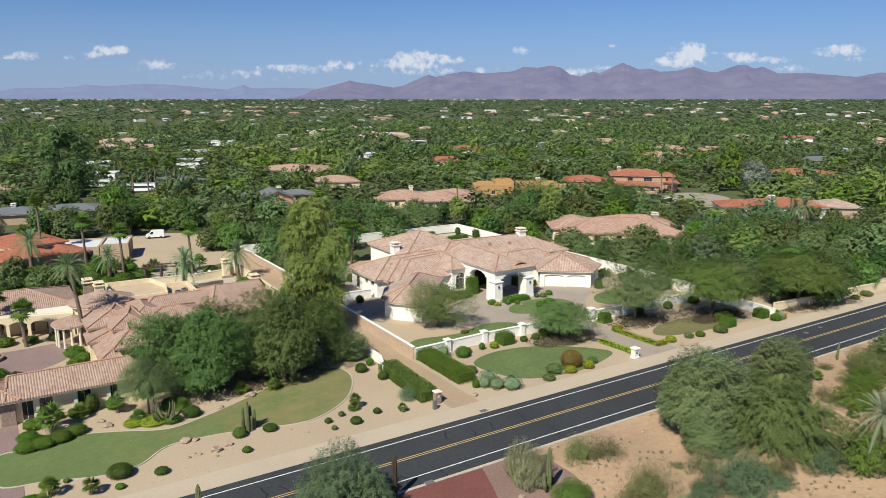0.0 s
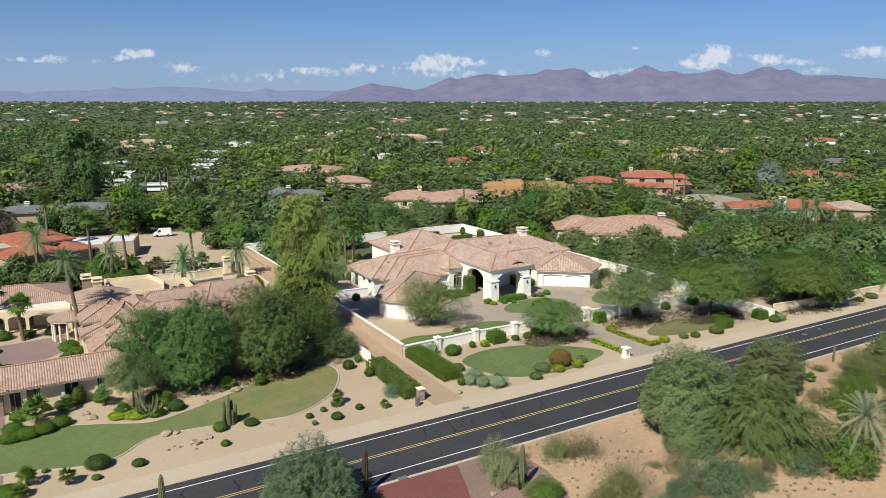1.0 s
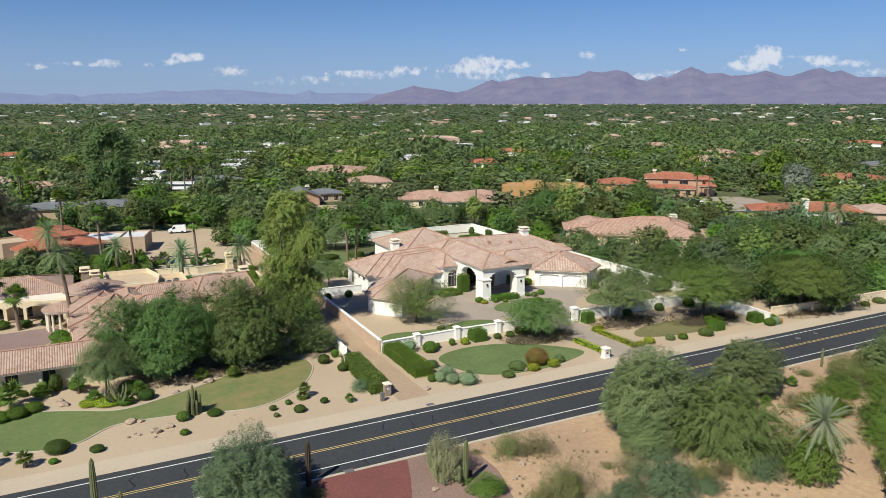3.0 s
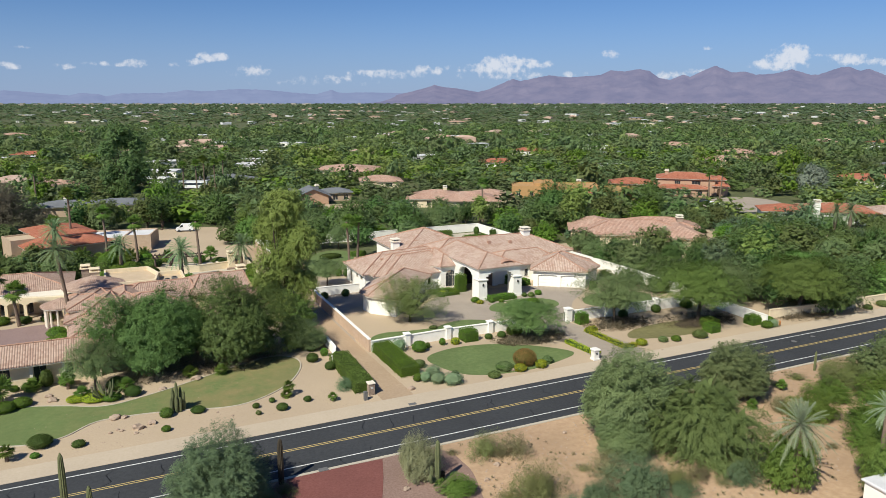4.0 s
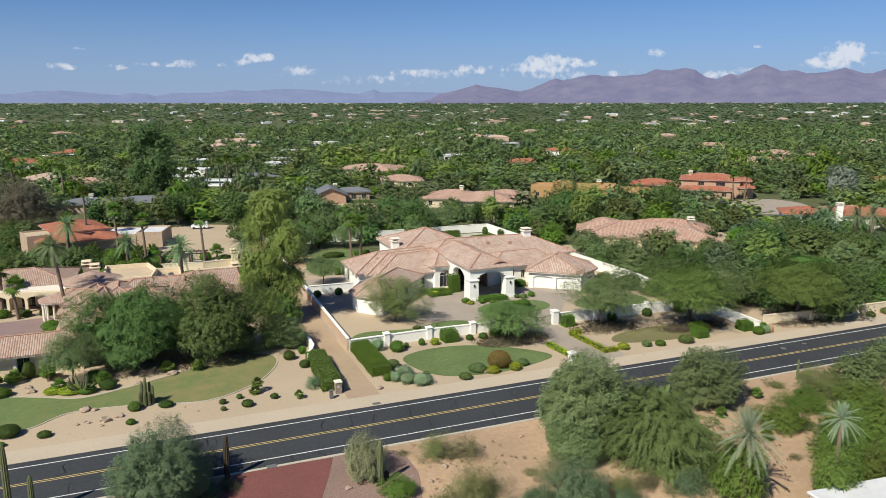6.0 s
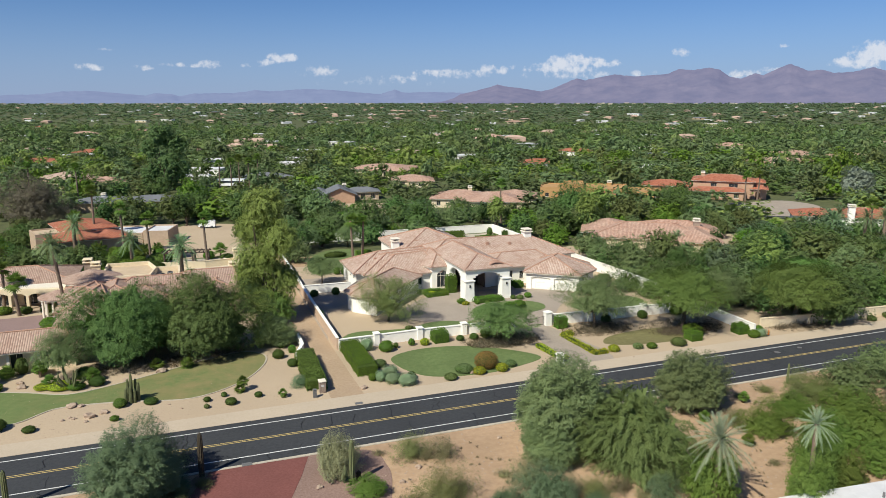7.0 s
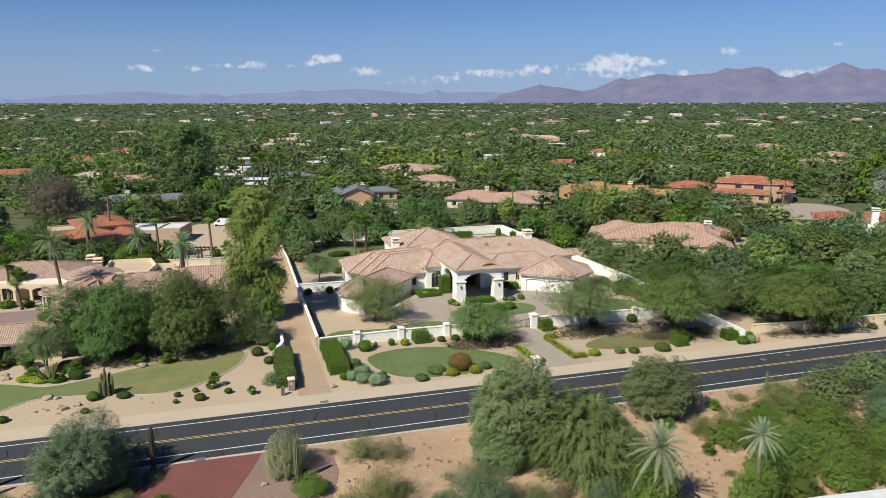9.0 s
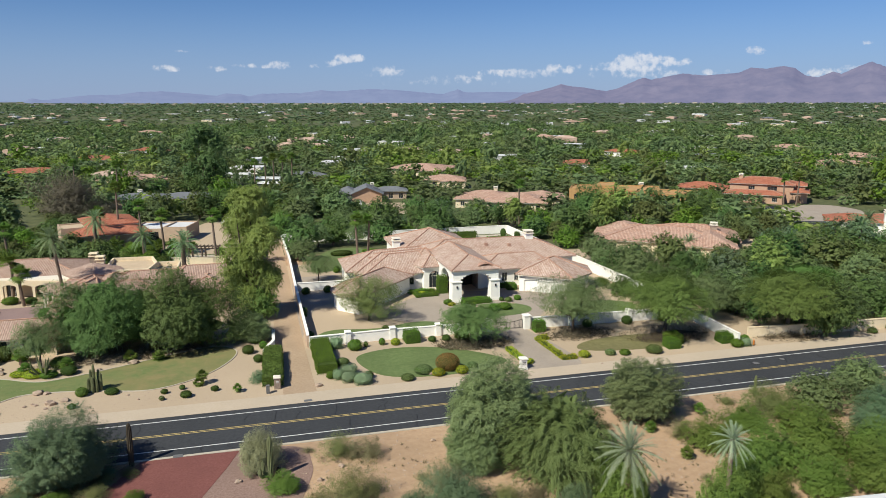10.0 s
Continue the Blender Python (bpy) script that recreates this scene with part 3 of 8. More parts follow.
def heart(rng, reach, mid, fill, n, size):
    """The shaded inside of a crown: broad leafy pads well under its twigs, as arrays."""
    d = rng.normal(size=(n, 3))
    d /= np.linalg.norm(d, axis=1)[:, None]
    c = mid + d * (reach(d) * fill * rng.random(n) ** 0.5)[:, None]
    a, b = rng.normal(size=(n, 3)), rng.normal(size=(n, 3))
    a *= size / np.linalg.norm(a, axis=1)[:, None]
    b *= size / np.linalg.norm(b, axis=1)[:, None]
    return np.stack([c - 0.5 * a - 0.3 * b, c + 0.5 * a - 0.3 * b, c + 0.6 * b], axis=1).reshape(-1, 3), np.arange(3 * n).reshape(n, 3)


def spray_crown(rng, h, w, base, shape, lobes, sprays, leaves, length, leaf, droop=0.25, up=0.35, spread=0.3, align=0.5, inner=0.18, depth=0.3, stray=0.4, core=0.0, pads=70):
    """A crown of twigs that reach outwards to its lumpy outline, each set with narrow leaflets. Arrays of vertices and triangles, and the twig tips."""
    reach, mid = crown_form(rng, h, w, base, shape, lobes)
    d = rng.normal(size=(sprays, 3))
    d /= np.linalg.norm(d, axis=1)[:, None]
    flip = (d[:, 2] < -0.25) & (rng.random(sprays) < 0.6)
    d[flip, 2] *= -1
    deep = np.where(rng.random(sprays) < inner, rng.uniform(0.3, 0.7, sprays), 1 - depth * rng.random(sprays) ** 1.6)
    tip = mid + d * (reach(d) * deep)[:, None]
    run = d + np.array([0, 0, up]) + rng.normal(scale=stray, size=(sprays, 3))
    run /= np.linalg.norm(run, axis=1)[:, None]
    size = length * rng.uniform(0.6, 1.25, sprays)[:, None]
    n = sprays * leaves
    i = np.repeat(np.arange(sprays), leaves)
    t = ((np.tile(np.arange(leaves), sprays) + rng.random(n)) / leaves)[:, None]
    pos = tip[i] + run[i] * size[i] * (t - 1) - np.array([0, 0, 1.0]) * droop * size[i] * t * t
    pos = pos + rng.normal(scale=spread * 0.5, size=(n, 3)) * size[i] * (1.05 - 0.6 * t)
    nrm = d[i] * 0.6 + run[i] * 0.3 + np.array([0, 0, 0.45]) + rng.normal(scale=0.3, size=(n, 3))
    nrm /= np.linalg.norm(nrm, axis=1)[:, None]
    a = run[i] * align * 1.6 - np.array([0, 0, 1.0]) * droop * t * 1.4 + rng.normal(scale=0.75 * (1 - align) + 0.1, size=(n, 3))
    a -= nrm * (a * nrm).sum(axis=1)[:, None]
    a /= np.linalg.norm(a, axis=1)[:, None] + 1e-9
    b = np.cross(nrm, a)
    s = rng.uniform(0.7, 1.3, n)[:, None]
    a, b = a * leaf[0] * s, b * leaf[1] * 0.5 * s
    v = np.stack([pos - b - 0.4 * a, pos + b - 0.4 * a, pos + 0.6 * a], axis=1).reshape(-1, 3)
    f = np.arange(3 * n).reshape(n, 3)
    if core:
        cv, cf = heart(rng, reach, mid, core, pads, 0.2 * w)
        v, f = np.concatenate([v, cv]), np.concatenate([f, cf + len(v)])
    v[:, 2] = np.maximum(v[:, 2], 0.006 * h)
    return v, f, tip


TREES = {}


def tree_meshes(key, seed, shape, h, w, base, lobes, sprays, per, length, leaf, trunk_r, leaves, bark, forks=5, masses=(), **more):
    """A kind of tree: its trunk with limbs, and its crown of leafy twigs, in one mass or several (x, y, foot, top, width)."""
    rng = np.random.default_rng(seed)
    vs, fs, ts, n = [], [], [], 0
    for dx, dy, foot, high, wide in masses or ((0, 0, base, h, w),):
        share = 1.0 if not masses else wide * (high - foot) / sum(q[4] * (q[3] - q[2]) for q in masses)
        v, f, tips = spray_crown(rng, high, wide, foot, shape, lobes, int(sprays * share), per, length, leaf, **more)
        vs.append(v + np.array([dx, dy, 0]))
        fs.append(f + n)
        ts.append(tips + np.array([dx, dy, 0]))
        n += len(v)
    v, f, tips = np.concatenate(vs), np.concatenate(fs), np.concatenate(ts)
    TREES[key] = (mesh_of("trunk", limbs(rng, h, w, base, tips * np.array([0.9, 0.9, 0.94]), trunk_r, forks), M[bark], True), mesh_np("crown", v, f, M[leaves]), h, w)


def tree(key, x, y, label, name="tree", category="tree", group="", turn=0.0, size=1.0, tall=1.0, z=0.0):
    """A planted tree: an Empty at its foot with trunk and crown."""
    trunk, crown = TREES[key][:2]
    e = thing(name, Matrix.Translation((x, y, z)) @ Matrix.Rotation(radians(turn), 4, "Z") @ Matrix.Diagonal((size, size, size * tall, 1)), label, category, group)
    part("trunk", trunk, None, e)
    part("crown", crown, None, e)
    return e


# ---- ground, road ----


def rise(r):
    """The plain climbs gently towards the mountains."""
    return 33.0 * max(0.0, (r - 900.0) / 3300.0) ** 1.4 if r < 4200 else 33.0 + (r - 4200) * 0.02


gg, radii_ = Geo(), [900, 1400, 1900, 2500, 3100, 3700, 4200, 4930]
gv = [(20 + r * math.cos(2 * math.pi * k / 96), -5 + r * math.sin(2 * math.pi * k / 96), rise(r)) for r in radii_ for k in range(96)]
gf = [tuple(range(96))] + [(i * 96 + k, (i + 1) * 96 + k, (i + 1) * 96 + (k + 1) % 96, i * 96 + (k + 1) % 96) for i in range(len(radii_) - 1) for k in range(96)]
gg.add(gv, gf)
structure("ground", gg, M["desert"], "dry tan desert soil reaching the horizon", "ground")
# gardens and verges under the trees of the suburb
gc = Geo()
cr = [150, 300, 600, 900, 1400, 1900, 2500, 3100, 3700, 4200, 4900]
cv_ = [(20 + r * math.sin(radians(a)), -5 + r * math.cos(radians(a)), rise(r) + 0.02 + 0.00005 * r) for r in cr for a in range(-34, 85, 2)]
m_ = len(range(-34, 85, 2))
gc.add(cv_, [(i * m_ + k, i * m_ + k + 1, (i + 1) * m_ + k + 1, (i + 1) * m_ + k) for i in range(len(cr) - 1) for k in range(m_ - 1)])
structure("ground_cover", gc, M["cover"], "low green undergrowth and bare patches between gardens", "ground")
structure("garden_ground", slab([(-60, 61), (240, 61), (240, 132), (-60, 132)], 0.03), M["sand"], "raked tan decomposed granite of the gardens", "gravel")

ROAD0, ROAD1 = -260.0, 420.0
structure("road", slab([(ROAD0, 51.1), (ROAD1, 51.1), (ROAD1, 60.45), (ROAD0, 60.45)], 0.06), M["asphalt"], "dark two-lane asphalt road with crack lines", "road")
for y, mat, lab in ((52.55, "white_line", "white edge line"), (59.4, "white_line", "white edge line"), (55.83, "yellow_line", "yellow centre line"), (56.13, "yellow_line", "yellow centre line")):
    w = 0.07 if mat == "white_line" else 0.055
    structure("road_line", slab([(ROAD0, y - w), (ROAD1, y - w), (ROAD1, y + w), (ROAD0, y + w)], 0.068, 0.004), M[mat], lab + " painted on the road", "road line")
structure("kerb", slab([(ROAD0, 50.75), (ROAD1, 50.75), (ROAD1, 51.1), (ROAD0, 51.1)], 0.075), M["concrete"], "flush concrete ribbon kerb along the road", "kerb")
structure("pavement", slab([(ROAD0, 60.45), (ROAD1, 60.45), (ROAD1, 63.3), (ROAD0, 63.3)], 0.09), M["path"], "pale compacted path beside the road", "pavement")
rng = np.random.default_rng(5)
cracks = Geo()
for k in range(70):
    x = -10 + k * 2.6 + rng.normal() * 0.8
    y0 = rng.choice([51.3, 56.2])
    pts = [(x + rng.normal() * 0.25 + 0.12 * i, y0 + i * (4.2 / 6)) for i in range(7)][: int(rng.integers(3, 8))]
    for p, q in zip(pts, pts[1:]):
        cracks.beam(p, q, rng.uniform(0.05, 0.11), 0.05, 0.064)
tagged(part("crack_sealant", cracks, M["crack"]), "black sealed cracks across the asphalt", "crack sealant", "", "stuff")

# lawns, drives and paths
front_lawn = smooth_outline([(50.6, 73.0), (54.5, 75.6), (60.5, 75.2), (66.0, 72.0), (69.6, 67.6), (66.5, 65.6), (60.0, 64.4), (53.0, 66.3)])
structure("lawn_front", slab(front_lawn, 0.07), M["lawn"], "curving mown green lawn before the white wall", "lawn")
left_lawn = smooth_outline([(-3.0, 77.3), (0.4, 77.5), (4.0, 78.5), (8.2, 77.0), (12.6, 75.0), (17, 76.2), (22, 78.5), (28.0, 81.6), (32.5, 83.0), (35.2, 81.0), (34.8, 77.0),
                            (31.5, 71.9), (26.0, 68.9), (19.9, 70.2), (15.5, 71.0), (11.6, 70.9), (8.6, 68.4), (5.5, 68.0), (1.0, 69.6), (-3.0, 71.0)])
structure("lawn_left", slab(left_lawn, 0.07), M["lawn_patchy"], "winding mown lawn with dry patches and a kerb", "lawn")
edge = Geo()
for p, q in zip(left_lawn, left_lawn[1:] + left_lawn[:1]):
    edge.beam(p, q, 0.16, 0.0, 0.11)
structure("lawn_kerb", edge.weld(), M["concrete"], "narrow pale concrete edging round the winding lawn", "edging")
inner_lawn = smooth_outline([(46.0, 81.0), (47.0, 84.6), (49.5, 86.0), (53, 85.4), (57, 85.2), (60.5, 86.6), (64.0, 86.4), (68.0, 83.0), (66, 80.6), (55, 80.6)])
structure("lawn_inner", slab(inner_lawn, 0.07), M["lawn"], "narrow green lawn strip inside the white wall", "lawn")
bed = smooth_outline([(69.5, 88.6), (70.2, 91.6), (74, 93.4), (79, 93.2), (81.8, 90.4), (80.5, 87.2), (75, 86.2)])
structure("lawn_island", slab(bed, 0.08), M["lawn"], "small lawn island in the turning circle", "lawn")
structure("lawn_right", slab(smooth_outline([(80.5, 69.0), (84.0, 67.2), (91.0, 66.6), (97, 68.0), (97, 71.0), (90, 72.5), (83.0, 71.5)]), 0.06), M["lawn_dry"], "thin dry grass under the trees", "lawn")
structure("lawn_side", slab(smooth_outline([(85.5, 86.0), (88.0, 89.8), (94, 91), (99, 88), (97, 83.5), (89, 83.0)]), 0.07), M["lawn"], "green lawn by the garage drive", "lawn")
drive = smooth_outline([(71.0, 63.3), (78.3, 63.3), (78.2, 72.0), (77.0, 79.5), (80.5, 83.5), (84.5, 88.5), (90.5, 94.2), (84.5, 99.6), (79.5, 101.5), (70.0, 102.5),
                        (64.5, 100.5), (59.0, 95.0), (57.5, 91.0), (60.0, 87.5), (66.0, 85.5), (71.5, 83.0), (73.6, 79.0), (72.4, 72)], 5)
structure("driveway", slab(drive, 0.055), M["paver"], "tan paved driveway with a turning circle", "driveway")
structure("side_drive", slab([(43.9, 81), (47.5, 99), (56, 104), (56, 121), (45, 121)], 0.045), M["paver"], "side yard paving in shade", "driveway")
structure("alley", slab([(40.8, 63.3), (44.6, 63.3), (44.4, 81), (44.8, 158), (41.4, 158), (40.6, 84)], 0.05), M["dirt"], "bare dirt service lane between walls", "lane")
structure("court", slab(smooth_outline([(-20, 100), (-6, 99), (2, 101.5), (6.2, 106), (5.4, 111.5), (-2, 111.5), (-14, 113), (-22, 110)]), 0.06), M["mauve_paver"], "mauve paved forecourt", "driveway")
structure("drive_left", slab([(-8, 63.3), (-1.0, 63.3), (-0.9, 75), (-1.0, 84.6), (-9, 84.6)], 0.06), M["mauve_paver"], "mauve paved garage drive", "driveway")
structure("red_gravel_bed", slab(smooth_outline([(26, 50.5), (40.4, 50.5), (42.6, 46.4), (41.6, 41.4), (39.6, 36), (34, 33), (22, 34)]), 0.03), M["red_gravel"], "reddish gravel bed beside the parking pad", "gravel")
structure("red_pad", slab([(27.2, 51.0), (36.0, 50.6), (34.9, 47.4), (33.2, 43.2), (31.2, 38), (20.5, 38), (22.5, 42.0), (25.0, 46.5)], 0.05), M["red_pad"], "red gravel parking pad by the road", "parking pad")
structure("dirt_yard", slab(smooth_outline([(16, 155), (22, 149), (36, 150), (46, 158), (48, 176), (40, 192), (26, 194), (22, 176)]), 0.04), M["sand"], "open dirt yard where the van stands", "yard")
structure("terrace", slab([(16, 133), (38, 133), (38, 146), (18, 149)], 0.08), M["concrete"], "pale pool terrace", "terrace")


# ---- houses ----
def roof_mesh(poly, ridge, z, material, thick=0.16):
    """A hip roof: the hull of the eave outline and the ridge points; UV in metres along the eave and up the slope."""
    bm = bmesh.new()
    for x, y in poly:
        bm.verts.new((x, y, z))
        bm.verts.new((x, y, z - thick))
    for q in ridge:
        bm.verts.new(q)
    res = bmesh.ops.convex_hull(bm, input=bm.verts)
    bmesh.ops.delete(bm, geom=[g for g in set(res["geom_interior"] + res["geom_unused"]) if isinstance(g, bmesh.types.BMVert)], context="VERTS")
    bmesh.ops.recalc_face_normals(bm, faces=bm.faces)
    uvl = bm.loops.layers.uv.new("UVMap")
    for f in bm.faces:
        n = f.normal
        s = Vector((0, 0, 1)) - n * n.z
        s = s.normalized() if s.length > 0.05 else Vector((0, 1, 0))
        e = s.cross(n)
        for lo in f.loops:
            lo[uvl].uv = (lo.vert.co.dot(e), lo.vert.co.dot(s))
    hips = [(ed.verts[0].co.copy(), ed.verts[1].co.copy()) for ed in bm.edges if len(ed.link_faces) == 2 and ed.is_convex and max(v.co.z for v in ed.verts) > z + 0.2
            and ed.calc_face_angle() > 0.12]
    me = bpy.data.meshes.new("roof")
    bm.to_mesh(me)
    bm.free()
    me.materials.append(material)
    return me, hips


def grow(poly, d):
    """Push a convex outline out by d."""
    n, out = len(poly), []
    area = sum(poly[i][0] * poly[(i + 1) % n][1] - poly[(i + 1) % n][0] * poly[i][1] for i in range(n))
    s = 1 if area > 0 else -1
    for i in range(n):
        a, b, c = Vector(poly[i - 1]), Vector(poly[i]), Vector(poly[(i + 1) % n])
        e, f = (b - a).normalized(), (c - b).normalized()
        ne, nf = Vector((e.y, -e.x)) * s, Vector((f.y, -f.x)) * s
        k = (ne + nf) / max(0.4, 1 + ne.dot(nf))
        out.append(tuple(b + k * d))
    return out


def hip_roof(parent, poly, ridge, z, mat, over=0.6, fascia="trim", caps=True):
    eave = grow(poly, over)
    me, hips = roof_mesh(eave, ridge, z, M[mat])
    r = part("roof", me, None, parent)
    part("fascia", Geo().prism(grow(poly, over - 0.06), z - 0.3, z - 0.165), M[fascia], r)
    if caps:
        g = Geo()
        for a, b in hips:
            n = max(2, int((a - b).length / 0.9))
            for k in range(n):
                p, q = a.lerp(b, k / n), a.lerp(b, (k + 0.93) / n)
                up = Vector((0, 0, 0.03))
                g.tube([p + up, q + up], [0.13, 0.11], 6)
        part("ridge_tiles", g, M["ridge"], r, "rounded clay ridge tiles")
    return r


def wall_run(g, p, q, z0, z1, th=0.3, openings=()):
    """A wall from p to q with openings (s0, s1, sill, head, rise): rise > 0 makes an arched head."""
    p, q = Vector(p), Vector(q)
    L = (q - p).length
    d = (q - p) / L

    def seg(s0, s1, a, b):
        if s1 - s0 > 1e-3 and b - a > 1e-3:
            u, w = p + d * s0, p + d * s1
            g.beam(u, w, th, a, b)
    s = 0.0
    for s0, s1, sill, head, rise in sorted(openings):
        seg(s, s0, z0, z1)
        seg(s0, s1, z0, sill)
        if rise > 0:
            n = 12
            for k in range(n):
                t0, t1 = k / n, (k + 1) / n
                tm = (t0 + t1) - 1
                top = head + rise * math.sqrt(max(0, 1 - tm * tm))
                seg(s0 + (s1 - s0) * t0, s0 + (s1 - s0) * t1, top, z1)
        else:
            seg(s0, s1, head, z1)
        s = s1
    seg(s, L, z0, z1)


def window(parent, p, q, s0, s1, sill, head, rise=0.0, th=0.3, frame_mat="trim", bars=1, name="window"):
    """Frame, pane and sill in the opening of a wall from p to q, set a little back."""
    p, q = Vector(p), Vector(q)
    d = (q - p).normalized()
    ang = math.atan2(d.y, d.x)
    m = Matrix.Translation((*(p + d * s0), 0)) @ Matrix.Rotation(ang, 4, "Z")
    w = s1 - s0
    pane = Geo()
    if rise > 0:
        n = 14
        arc = [(w / 2 - w / 2 * math.cos(math.pi * k / n), head + rise * math.sin(math.pi * k / n)) for k in range(n + 1)]
        out = [(0, sill), (w, sill)] + arc[::-1]
    else:
        out = [(0, sill), (w, sill), (w, head), (0, head)]
    k = len(out)
    pane.add([(x, -0.02, z) for x, z in out] + [(x, 0.02, z) for x, z in out], [tuple(range(k)), tuple(range(2 * k - 1, k - 1, -1))] + [((i + 1) % k, i, k + i, k + (i + 1) % k) for i in range(k)])
    fr = Geo()
    for a, b in zip(out, out[1:] + out[:1]):
        fr.tube([(a[0], 0, a[1]), (b[0], 0, b[1])], [0.05, 0.05], 4)
    for i in range(1, bars + 1):
        fr.tube([(w * i / (bars + 1), 0, sill), (w * i / (bars + 1), 0, head + rise * 0.9)], [0.035, 0.035], 4)
    if rise > 0:
        fr.tube([(0, 0, head), (w, 0, head)], [0.04, 0.04], 4)
    win = part(name, pane.moved(m), M["glass"], parent)
    part("window_frame", fr.moved(m), M[frame_mat], win)
    part("sill", Geo().box(-0.08, w + 0.08, -th / 2 - 0.06, -0.03, sill - 0.1, sill).moved(m), M[frame_mat], win)
    return win


def ccw(poly):
    n = len(poly)
    a = sum(poly[i][0] * poly[(i + 1) % n][1] - poly[(i + 1) % n][0] * poly[i][1] for i in range(n))
    return list(poly) if a > 0 else list(poly)[::-1]


def block(parent, poly, z1, mat, openings=None, th=0.3, name="wall", z0=0.0, frame_mat="trim"):
    """Walls round a footprint, one part a side, mitred at the corners. openings: {side: [(s0, s1, sill, head, rise, kind)]}, kind window, garage, door or open."""
    poly = ccw(poly)
    inner = grow(poly, -th)
    n = len(poly)
    for i in range(n):
        p, q, a, b = (Vector(v) for v in (poly[i], poly[(i + 1) % n], inner[i], inner[(i + 1) % n]))
        L = (q - p).length
        g = Geo()

        def seg(s0, s1, lo, hi):
            if s1 - s0 > 1e-3 and hi - lo > 1e-3:
                t0, t1 = s0 / L, s1 / L
                g.prism([tuple(p.lerp(q, t0)), tuple(p.lerp(q, t1)), tuple(a.lerp(b, t1)), tuple(a.lerp(b, t0))], lo, hi)
        s, ops = 0.0, sorted((openings or {}).get(i, ()))
        for s0, s1, sill, head, rise, kind in ops:
            seg(s, s0, z0, z1)
            seg(s0, s1, z0, sill)
            if rise > 0:
                k = 12
                for j in range(k):
                    tm = (2 * j + 1) / k - 1
                    seg(s0 + (s1 - s0) * j / k, s0 + (s1 - s0) * (j + 1) / k, head + rise * math.sqrt(max(0, 1 - tm * tm)), z1)
            else:
                seg(s0, s1, head, z1)
            s = s1
        seg(s, L, z0, z1)
        w = part(name, g.weld(), M[mat], parent)
        d = (q - p) / L
        off = Vector((-d.y, d.x)) * (th * 0.55)
        for s0, s1, sill, head, rise, kind in ops:
            if kind == "window":
                window(w, p + off, q + off, s0, s1, sill, head, rise, th, frame_mat, 1 if s1 - s0 < 1.6 else 2)
            elif kind in ("garage", "door"):
                door_panel(w, p + off, q + off, s0, s1, head + rise, kind)


def door_panel(parent, p, q, s0, s1, head, kind):
    """A panelled leaf filling an opening."""
    d = (Vector(q) - Vector(p)).normalized()
    m = Matrix.Translation((*(Vector(p) + d * s0), 0)) @ Matrix.Rotation(math.atan2(d.y, d.x), 4, "Z")
    w = s1 - s0
    rows, cols = (4, max(2, int(w / 0.8))) if kind == "garage" else (3, 2)
    xs, zs = [], []
    for c in range(cols):
        xs += [(c * w / cols, 0), (c * w / cols + 0.05, 0), (c * w / cols + 0.09, 1), ((c + 1) * w / cols - 0.09, 1), ((c + 1) * w / cols - 0.05, 0)]
    xs.append((w, 0))
    for r in range(rows):
        zs += [(r * head / rows, 0), (r * head / rows + 0.04, 0), (r * head / rows + 0.08, 1), ((r + 1) * head / rows - 0.08, 1), ((r + 1) * head / rows - 0.04, 0)]
    zs.append((head, 0))
    nx = len(xs)
    g = Geo().add([(x, -0.035 * (a and b_), z + 0.02) for z, b_ in zs for x, a in xs], [(r * nx + c, r * nx + c + 1, (r + 1) * nx + c + 1, (r + 1) * nx + c) for r in range(len(zs) - 1) for c in range(nx - 1)])
    part("garage_door" if kind == "garage" else "door", g.moved(m), M["stucco_white" if kind == "garage" else "wood"], parent, "panelled pale garage door" if kind == "garage" else "dark panelled door")


def rect(x0, x1, y0, y1):
    return [(x0, y0), (x1, y0), (x1, y1), (x0, y1)]


def hip_ridge(x0, x1, y0, y1, z):
    """Ridge points of a plain hip roof over a rectangle."""
    w, d = x1 - x0, y1 - y0
    if w >= d:
        return [(x0 + d / 2, (y0 + y1) / 2, z), (x1 - d / 2 + 0.01, (y0 + y1) / 2, z)]
    return [((x0 + x1) / 2, y0 + w / 2, z), ((x0 + x1) / 2, y1 - w / 2 + 0.01, z)]


def chimney(parent, x, y, z0, z1, w, mat, cap="trim"):
    g = Geo().box(x - w / 2, x + w / 2, y - w / 2, y + w / 2, z0, z1 - 0.5)
    c = part("chimney", g, M[mat], parent)
    cg = Geo().soft_box(x - w * 0.65, x + w * 0.65, y - w * 0.65, y + w * 0.65, z1 - 0.62, z1 - 0.45, 0.05)
    for dx in (-1, 1):
        for dy in (-1, 1):
            cg.box(x + dx * w * 0.42 - 0.1, x + dx * w * 0.42 + 0.1, y + dy * w * 0.42 - 0.1, y + dy * w * 0.42 + 0.1, z1 - 0.45, z1 - 0.1)
    cg.soft_box(x - w * 0.6, x + w * 0.6, y - w * 0.6, y + w * 0.6, z1 - 0.12, z1 + 0.05, 0.08)
    part("chimney_cap", cg, M[cap], c)
    return c


class Shift:
    """Parts of a thing are written in world places and moved under its Empty."""

    def __init__(self, root):
        self.root, self.start = root, set(bpy.data.objects)

    def done(self):
        inv = self.root.matrix_basis.inverted()
        for o in bpy.data.objects:
            if o not in self.start and o.parent is self.root:
                o.matrix_parent_inverse = inv


